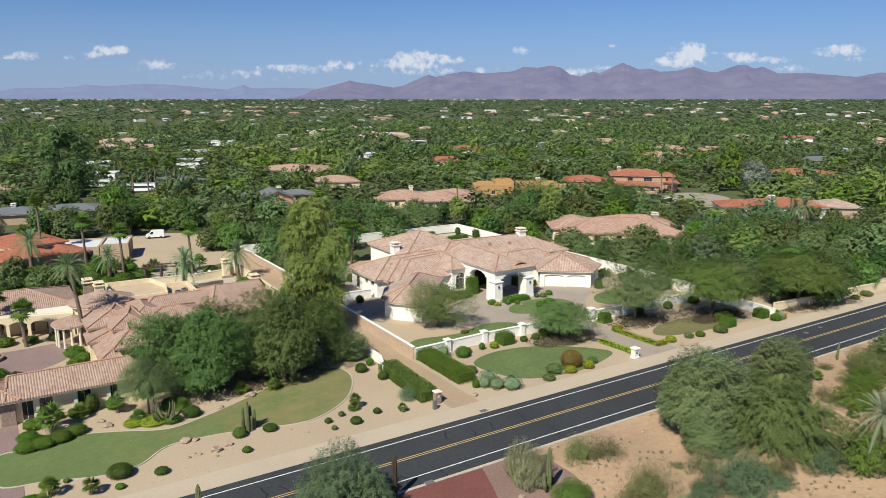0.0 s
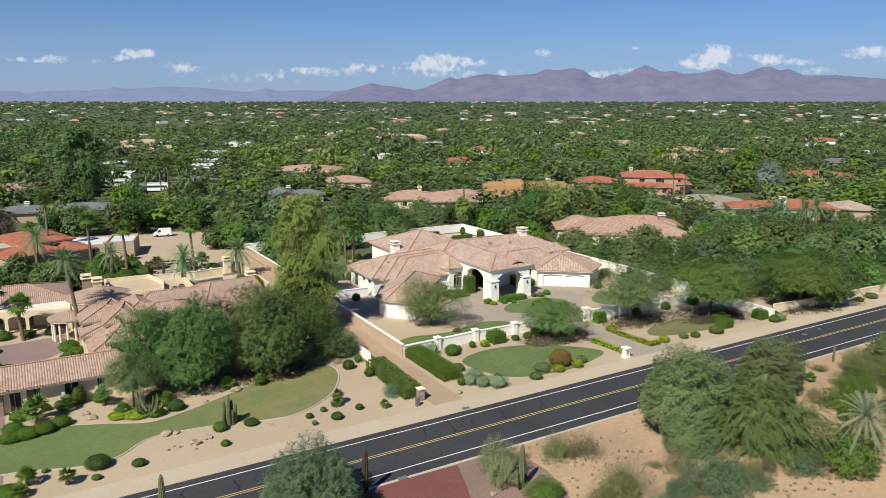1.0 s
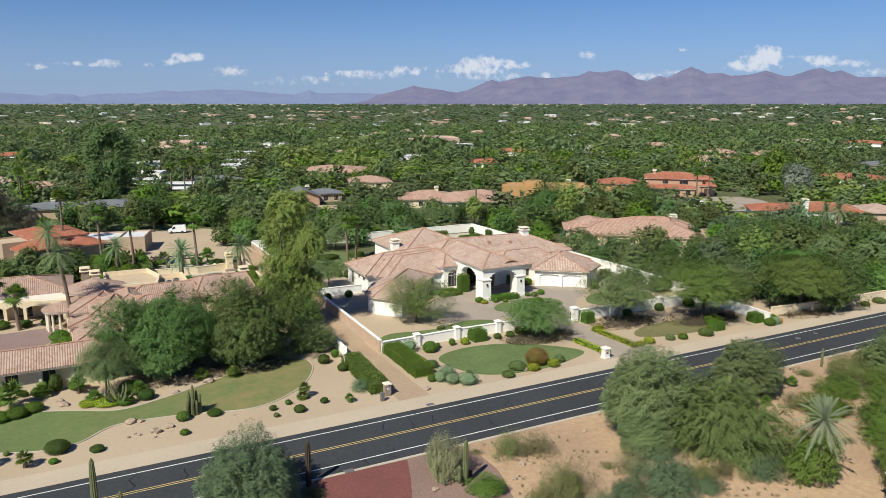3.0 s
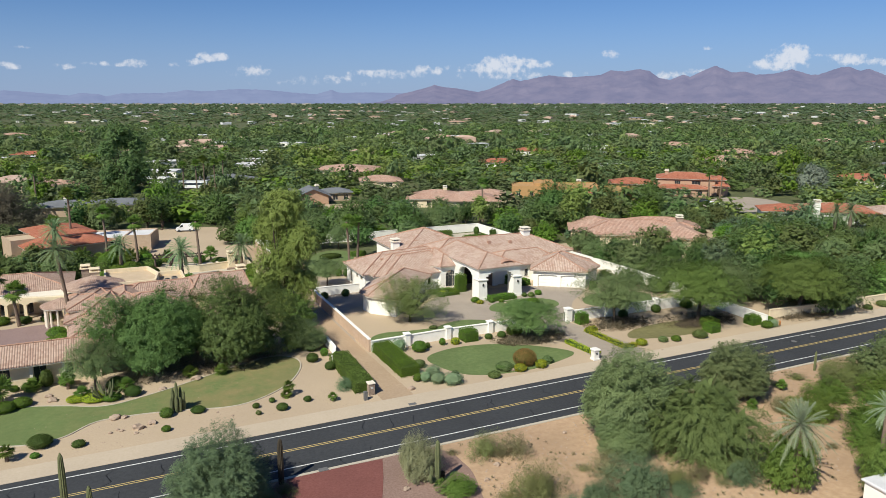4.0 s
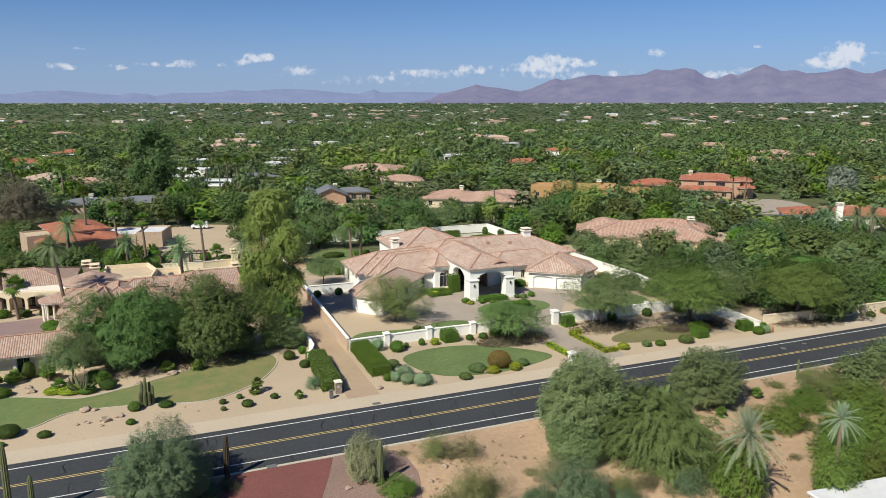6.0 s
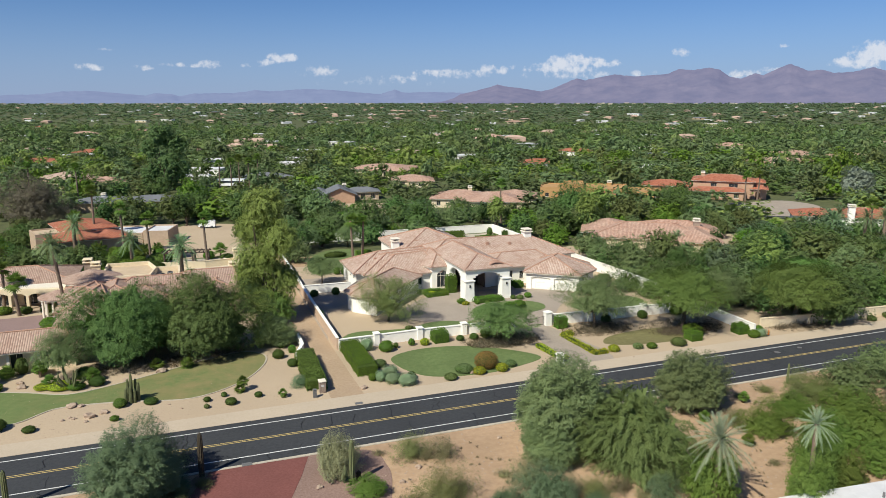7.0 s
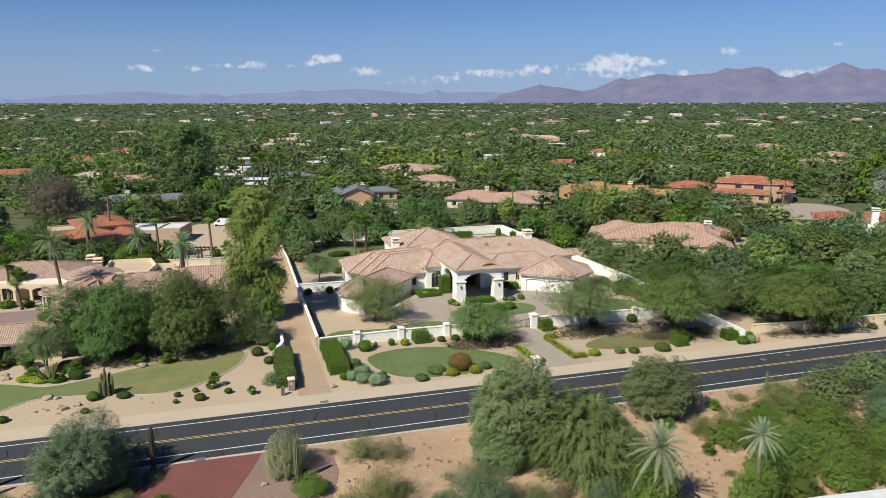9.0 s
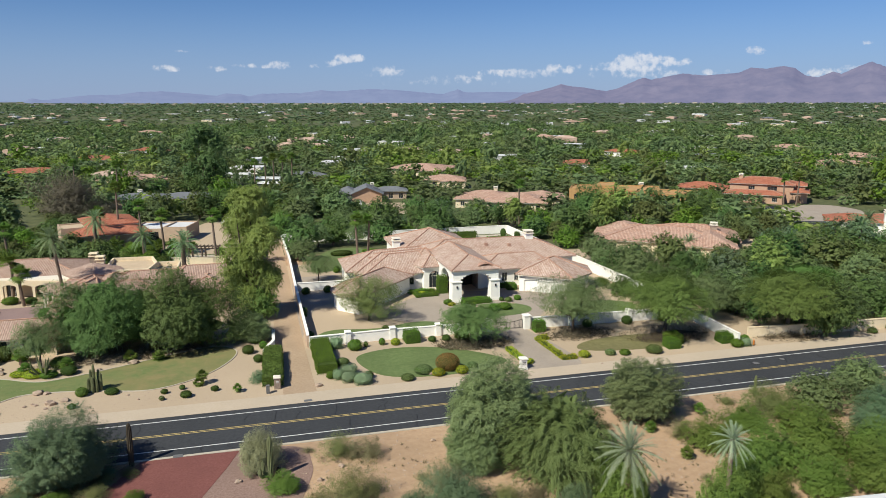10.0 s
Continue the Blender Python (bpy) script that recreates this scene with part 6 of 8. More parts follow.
for key, x, y, s, tl, lab in ((("creosote", 37.8, 46.9, 1.0, 1.05, "pale creosote bush beside the cactus"), ("brush_green", 45.2, 47.4, 0.82, 1.05, "sparse thorny bush by the kerb"), ("brush", 48.0, 46.2, 1.0, 1.15, DRY), ("brush", 46.4, 46.6, 0.6, 0.9, DRY), ("shrub_green", 39.8, 42.2, 0.62, 0.62, "bright green shrub on the slope"), ("brush_green", 45.2, 38.6, 1.2, 1.05, SCRUB), ("brush_green", 42.6, 38.2, 0.7, 0.9, SCRUB), ("brush", 47.2, 40.0, 0.7, 0.9, DRY), ("brush", 53.4, 39.4, 1.15, 1.1, "reddish dry open brush"), ("brush", 51.9, 41.0, 0.5, 0.5, DRY), ("grey_shrub", 53.4, 35.0, 1.15, 1.05, GREY), ("grey_shrub", 50.0, 36.4, 0.6, 0.75, GREY), ("grey_shrub", 57.0, 33.8, 0.5, 0.7, GREY), ("brush_green", 57.8, 35.4, 0.75, 0.8, "rusty brown open scrub"), ("brush", 60.4, 35.3, 0.8, 0.8, DRY), ("brush", 61.6, 33.6, 0.5, 0.7, DRY), ("grey_shrub", 63.2, 33.2, 0.6, 1.1, "purplish grey twiggy bush"), ("brush_green", 65.6, 35.6, 0.6, 0.9, SCRUB), ("shrub_green", 66.2, 30.9, 0.95, 1.6, "yellow-green tall shrub beside the palm"), ("shrub_green", 68.6, 32.0, 0.4, 0.8, "yellow-green shrub under the palm")) + 
        (("brush", 76.5, 34.2, 0.42, 0.6, "low grey bush on bare soil"), ("shrub_green", 80.6, 39.4, 1.0, 0.8, GREEN), ("shrub_green", 83.2, 34.4, 1.2, 0.85, GREEN), ("shrub_green", 74.6, 28.2, 0.85, 1.5, "bright green shrub round the palm foot"), ("shrub_green", 79.2, 31.8, 1.1, 0.95, "large bright green shrub by the white roof"), ("shrub_green", 78.6, 28.4, 0.8, 1.1, "bright green shrub by the white roof"), ("shrub_green", 88.6, 34.6, 1.2, 0.9, GREEN), ("shrub_green", 93.0, 33.0, 1.1, 0.9, GREEN), ("shrub_green", 86.6, 42.2, 0.9, 0.62, GREEN), ("shrub_green", 91.0, 39.0, 1.1, 0.8, GREEN), ("grey_shrub", 97.0, 36.5, 1.0, 1.1, GREY), ("brush", 78.7, 42.2, 0.85, 1.3, DRY), ("brush", 80.0, 43.4, 0.5, 1.2, DRY), ("brush", 84.6, 47.8, 0.5, 0.6, "dry rusty brush by the kerb"), ("brush_green", 88.6, 48.0, 0.5, 0.55, "rusty brush by the kerb"), ("brush", 93.0, 46.6, 0.6, 0.8, DRY), ("grey_shrub", 18.0, 46.0, 0.55, 0.5, "low grey-green desert shrub"), ("brush_green", 24.5, 47.6, 0.5, 0.6, SCRUB), ("shrub_green", 17.0, 43.6, 0.6, 0.6, "bright green leafy shrub"), ("shrub_green", 27.5, 43.8, 0.35, 0.6, "small bright green shrub")) + 
        (("brush", 42.4, 48.8, 0.4, 0.6, DRY), ("shrub_green", 71.4, 25.6, 0.85, 1.75, "tall yellow-green shrub before the palm"), ("shrub_green", 84.6, 29.4, 0.9, 0.9, "leafy yellow-green shrub by the white roof"), ("shrub_green", 89.6, 29.0, 1.1, 0.95, "leafy yellow-green shrub by the white roof"), ("shrub_green", 94.0, 28.6, 1.0, 0.9, "leafy yellow-green shrub by the white roof"), ("grey_shrub", 98.6, 31.5, 1.0, 1.2, GREY), ("brush_green", 18.6, 47.6, 0.8, 0.6, SCRUB), ("shrub_green", 15.2, 45.4, 0.7, 0.55, "bright green leafy shrub"), ("shrub_green", 21.2, 44.4, 0.55, 0.5, "bright green leafy shrub"), ("brush_green", 24.2, 45.0, 0.6, 0.7, SCRUB), ("brush_green", 26.4, 48.6, 0.45, 0.7, "olive scrub beside the dark cactus"), ("grey_shrub", 24.6, 48.8, 0.4, 0.8, GREY), ("brush", 20.0, 49.2, 0.7, 0.7, DRY), ("brush", 22.6, 47.4, 0.6, 0.6, DRY), ("brush_green", 13.0, 48.6, 0.6, 0.6, SCRUB), ("brush", 52.6, 36.0, 0.6, 0.8, DRY), ("grey_shrub", 46.8, 34.8, 0.7, 0.8, GREY), ("grey_shrub", 106.0, 41.0, 0.9, 1.0, GREY), ("brush_green", 11.0, 47.5, 0.7, 0.8, SCRUB), ("grey_shrub", 5.0, 47.0, 0.7, 0.7, GREY), ("brush_green", 101.0, 46.6, 0.6, 0.7, SCRUB), ("brush", 71.6, 41.0, 0.5, 0.7, DRY), ("brush", 62.0, 47.6, 0.4, 0.6, DRY), ("brush", 70.0, 47.4, 0.4, 0.5, DRY), ("brush", 72.6, 46.2, 0.5, 0.6, DRY))):
    tree(key, x, y, lab, name="shrub", category="shrub", group="desert scrub", turn=x * 53 % 360, size=s, tall=tl)


# ---- palms ----
def frond_mesh(rng, n, length, width, rise, sag, leaflets, name, mat):
    """A palm crown: each frond a bent rib with rows of leaflets."""
    vs, fs, off = [], [], 0
    for k in range(n):
        az = 2.399963 * k + rng.normal() * 0.15
        el = rise[0] + (rise[1] - rise[0]) * (k / n) + rng.normal() * 0.08
        L = length * rng.uniform(0.85, 1.1)
        h = np.array([math.cos(az), math.sin(az), 0.0])
        side = np.array([-h[1], h[0], 0.0])
        pts = []
        for i in range(leaflets + 1):
            t = i / leaflets
            pts.append(h * (L * t * math.cos(el) * (1 - 0.15 * t)) + np.array([0, 0, L * (t * math.sin(el) - sag * t * t)]))
        for i in range(leaflets):
            t = (i + 0.5) / leaflets
            p, q = pts[i], pts[i + 1]
            w = width * math.sin(math.pi * min(1, 0.12 + t * 0.92)) ** 0.6
            d = (q - p) / np.linalg.norm(q - p)
            for s in (-1, 1):
                tip = p + d * w * 1.3 + side * s * w * 0.75 - np.array([0, 0, 0.3 * w]) + rng.normal(scale=0.05 * w, size=3)
                vs += [p, p + (q - p) * 0.7, tip]
                fs.append((off, off + 1, off + 2))
                off += 3
    return mesh_np(name, np.array(vs), np.array(fs), M[mat])


def fan_mesh(rng, n, length, mat, dead=0):
    """A fan palm's crown: stalks that end in pleated fans."""
    vs, fs, off = [], [], 0
    for k in range(n):
        az, el = 2.399963 * k + rng.normal() * 0.2, rng.uniform(-0.6, 1.45)
        h = Vector((math.cos(az) * math.cos(el), math.sin(az) * math.cos(el), math.sin(el)))
        a = h.cross(Vector((0, 0, 1))).normalized()
        b = a.cross(h)
        c = h * length * 0.5
        v2 = (h * 0.85 + b * rng.uniform(-0.6, 0.45)).normalized()
        for j in range(11):
            ang = -2.1 + 4.2 * j / 10
            d = (v2 * math.cos(ang) + a * math.sin(ang)).normalized()
            w = a * math.cos(ang) - v2 * math.sin(ang)
            tip = c + d * length * 0.55 + Vector((0, 0, -0.06 * length))
            m1 = c + d * length * 0.26
            for q in (c, m1 + w * length * 0.045, tip, m1 - w * length * 0.045):
                vs.append(tuple(q))
            fs.append((off, off + 1, off + 2, off + 3))
            off += 4
    return mesh_np("crown", np.array(vs), np.array(fs), M[mat])


def palm_trunk(rng, h, r0, r1):
    g = Geo()
    pts, rad = [], []
    bend = rng.normal(size=2) * 0.02 * h
    n = max(8, int(h / 0.4))
    for i in range(n + 1):
        t = i / n
        pts.append((bend[0] * math.sin(t * 2.2), bend[1] * t * t, -0.1 + (h + 0.1) * t))
        rad.append((r0 + (r1 - r0) * t) * (1.0 + (0.1 if i % 2 else -0.06)))
    return g.tube(pts, rad, 9)


PALMS = {}
for key, seed, h, kind in (("fan_tall", 1, 12.5, "fan"), ("fan", 2, 9.0, "fan"), ("date", 3, 9.0, "date"), ("date_short", 4, 6.5, "date"), ("date_tall", 5, 12.5, "date"), ("fan_low", 6, 1.6, "fan"), ("silver", 7, 5.6, "silver"), ("silver_low", 8, 4.6, "silver")):
    prng = np.random.default_rng(900 + seed)
    if kind == "fan":
        crown = fan_mesh(prng, 34, 2.0 if h > 3 else 1.5, "palm")
        trunk = palm_trunk(prng, h, 0.28, 0.2)
    elif kind == "date":
        crown = frond_mesh(prng, 54, 3.7, 0.5, (1.4, -0.7), 0.42, 18, "crown", "palm_grey")
        trunk = palm_trunk(prng, h, 0.38, 0.34)
    else:
        crown = frond_mesh(prng, 56, 4.0, 0.42, (1.5, -0.8), 0.34, 34, "crown", "agave")
        trunk = palm_trunk(prng, h, 0.36, 0.32)
    PALMS[key] = (mesh_of("trunk", trunk, M["palm_bark"], True), crown, h, kind)


def palm(key, x, y, label, height=None, turn=0.0, z=0.0, group="palms", size=1.0, tilt=0.0):
    trunk, crown, h, kind = PALMS[key]
    k = (height or h) / h
    size = 0.55 if key == "silver_low" else 0.88 if key == "silver" else 1.12 * size if key == "date" else size
    e = thing("palm_tree", (x, y, z, 0, tilt, turn), label, "palm tree", group)
    t = part("trunk", trunk, None, e)
    t.scale = (size * (0.72 if key == "date_tall" else 1.0), size * (0.72 if key == "date_tall" else 1.0), k)
    c = part("crown", crown, None, e)
    c.location = (0, 0, h * k)
    c.scale = (size, size, size)
    return e


FAN, DATE = "slender fan palm with a tuft of green fronds", "stout date palm with grey feather fronds"
for key, x, y, hh, lab in ((("fan", 13.5, 158.5, 10.2, FAN), ("date", 25.6, 124.0, 7.6, DATE), ("fan", 30.5, 141.0, 9.8, FAN), ("fan_tall", 6.3, 172.3, 13.0, FAN), ("fan", 19.2, 149.4, 9.0, FAN), ("date_short", 15.9, 143.0, 6.0, DATE), ("date", 4.0, 158.0, 7.5, DATE), ("fan", 3.4, 165.0, 8.0, FAN), ("date", -8.5, 124.5, 8.5, DATE), ("fan", 1.0, 112.6, 5.4, FAN), ("fan", -2.2, 118.0, 6.6, FAN), ("date", 38.0, 136.0, 5.5, DATE), ("silver", 66.0, 30.0, 6.3, "date palm with long silver fronds"), ("silver_low", 73.5, 27.6, 7.4, "date palm with long silver fronds"), ("date_short", 168.0, 111.0, 7.0, DATE), ("date_short", 172.5, 112.5, 7.5, DATE), ("date_short", 165.5, 107.5, 7.0, DATE), ("date_short", 176.0, 108.0, 7.0, DATE), ("date_short", 130.0, 117.5, 3.2, DATE), ("fan", 206.0, 178.5, 9.0, FAN), ("fan", 209.5, 177.0, 9.5, FAN), ("fan_tall", 110.0, 168.0, 11.0, FAN), ("fan", 108.0, 166.0, 6.0, FAN), ("fan", 190.0, 118.0, 8.0, FAN), ("date", 187.0, 112.0, 6.0, DATE), ("fan", 60.0, 135.0, 8.5, FAN)) + 
        (("fan", 62.5, 137.0, 8.0, FAN), ("fan_tall", 44.0, 262.0, 12.0, FAN), ("fan_tall", 47.0, 266.0, 13.0, FAN), ("fan_tall", 50.5, 263.0, 12.0, FAN), ("fan_tall", 54.0, 268.0, 13.0, FAN), ("fan", 40.0, 268.0, 11.0, FAN), ("fan_tall", -6.0, 250.0, 12.5, FAN), ("fan_tall", -22.0, 262.0, 12.5, FAN), ("fan", -14.0, 150.0, 9.0, FAN), ("fan", -10.0, 144.0, 8.0, FAN))):
    palm(key, x, y, lab, hh, turn=x * 61 % 360)
palm("date_tall", 8.3, 108.8, "tall leaning date palm beside the manor", 12.0, tilt=-6.0, size=0.95)


# ---- clipped shrubs and hedges ----
def leafy_surface(rng, shape, sx, sy, h, density, leaf):
    """Leaf blades over the surface of a clipped shrub of that size, standing on the ground."""
    if shape in ("ball", "drum"):
        area = 2.6 * (sx + sy) * 0.5 * (h + sx * 0.5)
        n = max(60, int(area * density))
        d = rng.normal(size=(n, 3))
        d /= np.linalg.norm(d, axis=1)[:, None]
        d[:, 2] = np.where(d[:, 2] < -0.75, -d[:, 2], d[:, 2])
        d = np.sign(d) * np.abs(d) ** (0.62 if shape == "drum" else 1.0)
        pos = d * np.array([sx / 2, sy / 2, h * 0.54]) * rng.uniform(0.86, 1.03, n)[:, None] + np.array([0, 0, h * 0.46])
        pos[:, 2] = np.maximum(pos[:, 2], 0.03)
        nrm = d
    else:
        faces = [(sx * sy, 2, 1), (sx * h, 1, -1), (sx * h, 1, 1), (sy * h, 0, -1), (sy * h, 0, 1)]
        tot = sum(f[0] for f in faces)
        ps, ns = [], []
        for a, ax, s in faces:
            m = max(8, int(a * density))
            p = rng.uniform(-0.5, 0.5, (m, 3))
            p[:, ax] = s * (0.5 + rng.normal(scale=0.012, size=m))
            k = np.zeros((m, 3))
            k[:, ax] = s
            ps.append(p)
            ns.append(k)
        pos, nrm = np.concatenate(ps), np.concatenate(ns)
        # round the edges and let the faces swell unevenly
        pos[:, :2] *= (1 - 0.1 * np.clip(pos[:, 2:3] * 2, 0, 1) ** 3)
        pos = pos * np.array([sx, sy, h]) + np.array([0, 0, h / 2])
        pos += nrm * (0.07 * np.sin(pos[:, 0:1] * 1.9 + 1) + 0.06 * np.sin(pos[:, 1:2] * 1.5) + 0.04 * np.sin(pos[:, 2:3] * 4))
        n = len(pos)
    nr = nrm + rng.normal(scale=0.45, size=(n, 3))
    nr /= np.linalg.norm(nr, axis=1)[:, None]
    a = rng.normal(size=(n, 3))
    a -= nr * (a * nr).sum(axis=1)[:, None]
    a /= np.linalg.norm(a, axis=1)[:, None]
    b = np.cross(nr, a)
    s = rng.uniform(0.7, 1.3, n)[:, None] * leaf
    a, b = a * s, b * s * 0.6
    return np.stack([pos - 0.5 * a - 0.6 * b, pos - 0.5 * a + 0.6 * b, pos + 0.6 * a], axis=1).reshape(-1, 3), np.arange(3 * n).reshape(n, 3)


SHRUB_N = [0]


def shrub(shape, x, y, sx, sy, h, mat, label, name="shrub", category="shrub", turn=0.0, group="clipped shrubs", z=0.03, fine=False):
    SHRUB_N[0] += 1
    rng = np.random.default_rng(3000 + SHRUB_N[0])
    e = thing(name, (x, y, z, 0, 0, turn), label, category, group)
    leaf = 0.2 if max(sx, sy) > 0.8 else 0.12
    v, f = leafy_surface(rng, shape, sx, sy, h, 220 if fine else 56, leaf * (0.3 if mat == "pear" else 0.42 if fine else 0.88))
    part("foliage", mesh_np("foliage", v, f, M[mat]), None, e)
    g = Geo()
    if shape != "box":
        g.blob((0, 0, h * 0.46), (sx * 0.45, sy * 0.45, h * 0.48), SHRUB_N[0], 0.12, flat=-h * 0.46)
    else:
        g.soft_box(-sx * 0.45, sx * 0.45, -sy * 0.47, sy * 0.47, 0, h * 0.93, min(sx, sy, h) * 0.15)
    # dark core colour stands for the shade in gaps between the leaves
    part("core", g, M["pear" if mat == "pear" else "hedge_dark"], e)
    return e


HD, YG = "long clipped green hedge", "low yellow-green clipped border hedge"
shrub("box", 46.4, 73.9, 2.6, 10.6, 1.45, "hedge", HD + " beside the lane", "hedge", "hedge", group="hedges", fine=True)
shrub("box", 39.9, 72.0, 2.5, 11.6, 1.4, "hedge_mid", "loose green hedge along the dirt lane", "hedge", "hedge", group="hedges", turn=-2)
shrub("box", 76.7, 69.8, 0.7, 8.4, 0.5, "hedge_yellow", YG, "hedge", "hedge", group="hedges", turn=3)
shrub("box", 77.6, 65.7, 2.2, 0.8, 0.5, "hedge_yellow", YG, "hedge", "hedge", group="hedges")
shrub("box", 77.3, 73.9, 1.7, 0.8, 0.6, "hedge_yellow", YG, "hedge", "hedge", group="hedges")
shrub("box", 71.3, 68.6, 0.8, 5.0, 0.5, "hedge_yellow", YG, "hedge", "hedge", group="hedges", turn=5)
shrub("ball", 71.8, 65.6, 1.7, 1.3, 0.6, "hedge_yellow", "yellow-green rounded shrub at the drive")
shrub("box", 78.3, 77.6, 1.7, 1.4, 1.7, "hedge", "square clipped shrub by the gate pier")
# front wall planting
for x, y, sx, h, mat, shp in (((48.6, 77.9, 1.9, 1.7, "pear", "box"), (51.0, 76.6, 2.1, 1.45, "hedge", "ball"), (52.6, 77.4, 0.8, 0.8, "hedge_dark", "ball"), (54.9, 77.6, 0.95, 1.0, "hedge", "ball"), (56.7, 77.2, 1.35, 0.95, "hedge_yellow", "ball"), (59.2, 78.0, 2.2, 1.6, "hedge", "box"), (62.0, 77.2, 1.2, 0.8, "hedge_dark", "ball"), (64.0, 77.0, 1.3, 0.9, "hedge_dark", "ball"), (66.4, 77.4, 1.8, 1.0, "hedge", "box"), (46.6, 67.0, 1.1, 0.95, "hedge", "ball"), (47.5, 66.5, 1.4, 1.3, "pear", "ball"), (48.6, 65.4, 1.8, 1.3, "pear", "ball"), (50.2, 64.5, 2.4, 1.3, "pear", "ball"), (51.2, 66.0, 1.15, 0.9, "hedge_dark", "ball"), (49.0, 67.9, 2.2, 1.2, "pear", "ball"), (48.6, 71.2, 1.8, 0.95, "mesquite_grey", "ball"), (61.2, 66.2, 3.1, 2.1, "rust", "ball"), (59.6, 64.6, 1.7, 0.9, "hedge_yellow", "ball"), (62.6, 64.5, 1.6, 1.0, "hedge_yellow", "ball"), (58.0, 65.8, 2.4, 1.0, "mesquite_grey", "ball")) + 
        ((64.3, 65.6, 1.5, 0.9, "mesquite_grey", "ball"), (55.6, 64.1, 1.7, 0.75, "olive", "ball"), (79.9, 65.9, 1.7, 0.85, "hedge_yellow", "ball"), (83.6, 65.7, 1.5, 0.75, "mesquite_grey", "ball"), (85.5, 65.2, 1.5, 0.75, "hedge", "ball"), (89.7, 64.9, 2.3, 1.05, "olive", "ball"), (93.2, 66.2, 1.9, 1.3, "hedge", "box"), (94.4, 67.8, 2.2, 1.4, "bright", "box"), (102.0, 64.0, 1.8, 1.1, "hedge", "ball"), (101.6, 66.3, 1.9, 1.4, "hedge", "box"), (103.4, 64.0, 1.6, 1.1, "pear", "ball"), (104.4, 65.6, 1.4, 1.0, "hedge", "ball"), (86.0, 77.4, 1.6, 1.3, "hedge_dark", "ball"), (92.6, 77.4, 1.7, 1.3, "hedge_dark", "ball"), (99.0, 77.4, 2.2, 1.3, "hedge", "ball"), (129.0, 64.2, 2.2, 0.9, "olive", "ball"), (125.0, 64.0, 1.5, 0.8, "olive", "ball"))):
    lab = {"pear": "sage-green rounded shrub on gravel", "hedge": "clipped dense green garden shrub", "hedge_dark": "dark green rounded shrub on gravel", "hedge_yellow": "yellow-green rounded shrub on gravel", "rust": "rust-red flowering shrub beside the lawn",
           "mesquite_grey": "loose grey-green shrub on gravel", "olive": "low olive-green shrub on gravel", "bright": "bright green clipped square shrub"}[mat]
    shrub("drum" if mat == "pear" else shp, x, y, sx, sx * 0.95, h, mat, lab, fine=x < 105)
# villa entrance planting
for x, y, sx, sy, h, mat, shp in (((70.2, 102.6, 1.7, 1.7, 3.1, "hedge", "box"), (66.6, 103.2, 4.6, 0.9, 0.7, "hedge", "box"), (68.6, 101.8, 0.9, 2.6, 0.6, "hedge", "box"), (65.4, 101.6, 0.8, 3.0, 0.6, "hedge", "box"), (67.0, 100.8, 2.6, 0.8, 0.6, "hedge", "box"), (66.4, 102.2, 1.6, 1.0, 0.6, "hedge_yellow", "ball"), (74.0, 94.6, 5.2, 1.6, 0.9, "hedge", "box"), (69.2, 95.0, 1.5, 1.5, 0.9, "hedge", "ball"), (69.6, 94.0, 1.3, 1.3, 0.6, "hedge_yellow", "ball"), (71.6, 93.6, 0.9, 0.9, 0.7, "hedge", "ball"), (73.2, 93.2, 0.9, 0.9, 0.6, "hedge", "ball"), (78.6, 94.6, 1.0, 1.0, 0.7, "hedge_dark", "ball"), (75.6, 89.6, 2.0, 2.0, 1.0, "hedge", "ball"), (77.4, 89.8, 2.2, 2.2, 1.1, "hedge", "ball"), (79.6, 94.0, 1.3, 1.3, 0.8, "olive", "ball"), (81.4, 94.6, 1.3, 1.3, 0.9, "hedge", "ball")) + 
        ((82.6, 103.0, 3.2, 0.8, 0.9, "hedge", "box"), (82.9, 101.4, 1.8, 1.0, 1.1, "hedge", "box"), (80.6, 103.2, 1.0, 1.4, 1.7, "hedge", "box"), (92.3, 93.4, 1.0, 1.0, 1.6, "hedge_dark", "box"), (93.8, 95.0, 1.2, 1.2, 1.2, "hedge_dark", "ball"), (46.8, 107.9, 1.6, 1.6, 1.2, "hedge_dark", "ball"), (50.6, 108.0, 1.5, 1.5, 1.3, "hedge_dark", "ball"), (45.5, 95.0, 0.8, 2.0, 1.0, "hedge_dark", "box"), (45.6, 84.0, 1.0, 1.0, 0.8, "hedge_dark", "ball"), (56.8, 84.8, 1.3, 1.0, 0.5, "olive", "ball"), (54.0, 123.0, 1.4, 1.4, 1.4, "hedge", "ball"), (55.4, 122.0, 1.6, 1.6, 1.6, "hedge_dark", "ball"), (57.0, 139.0, 5.0, 2.2, 1.2, "hedge_dark", "ball"), (63.5, 139.5, 3.5, 1.4, 1.0, "hedge", "box"), (89.0, 152.0, 7.0, 1.2, 1.6, "hedge", "box"), (96.5, 147.5, 6.0, 1.0, 0.9, "hedge", "box")) + 
        ((88.0, 146.5, 5.0, 1.0, 0.9, "hedge", "box"), (99.5, 152.0, 1.5, 1.5, 2.0, "hedge_dark", "ball"), (101.0, 146.0, 1.0, 1.6, 2.0, "hedge_dark", "box"), (93.0, 143.0, 4.0, 1.2, 0.8, "hedge", "ball"), (100.0, 138.0, 2.0, 1.2, 1.0, "hedge_dark", "ball"))):
    shrub(shp, x, y, sx, sy, h, mat, "clipped hedge block beside the villa" if shp == "box" else "rounded garden shrub beside the villa", group="villa planting")
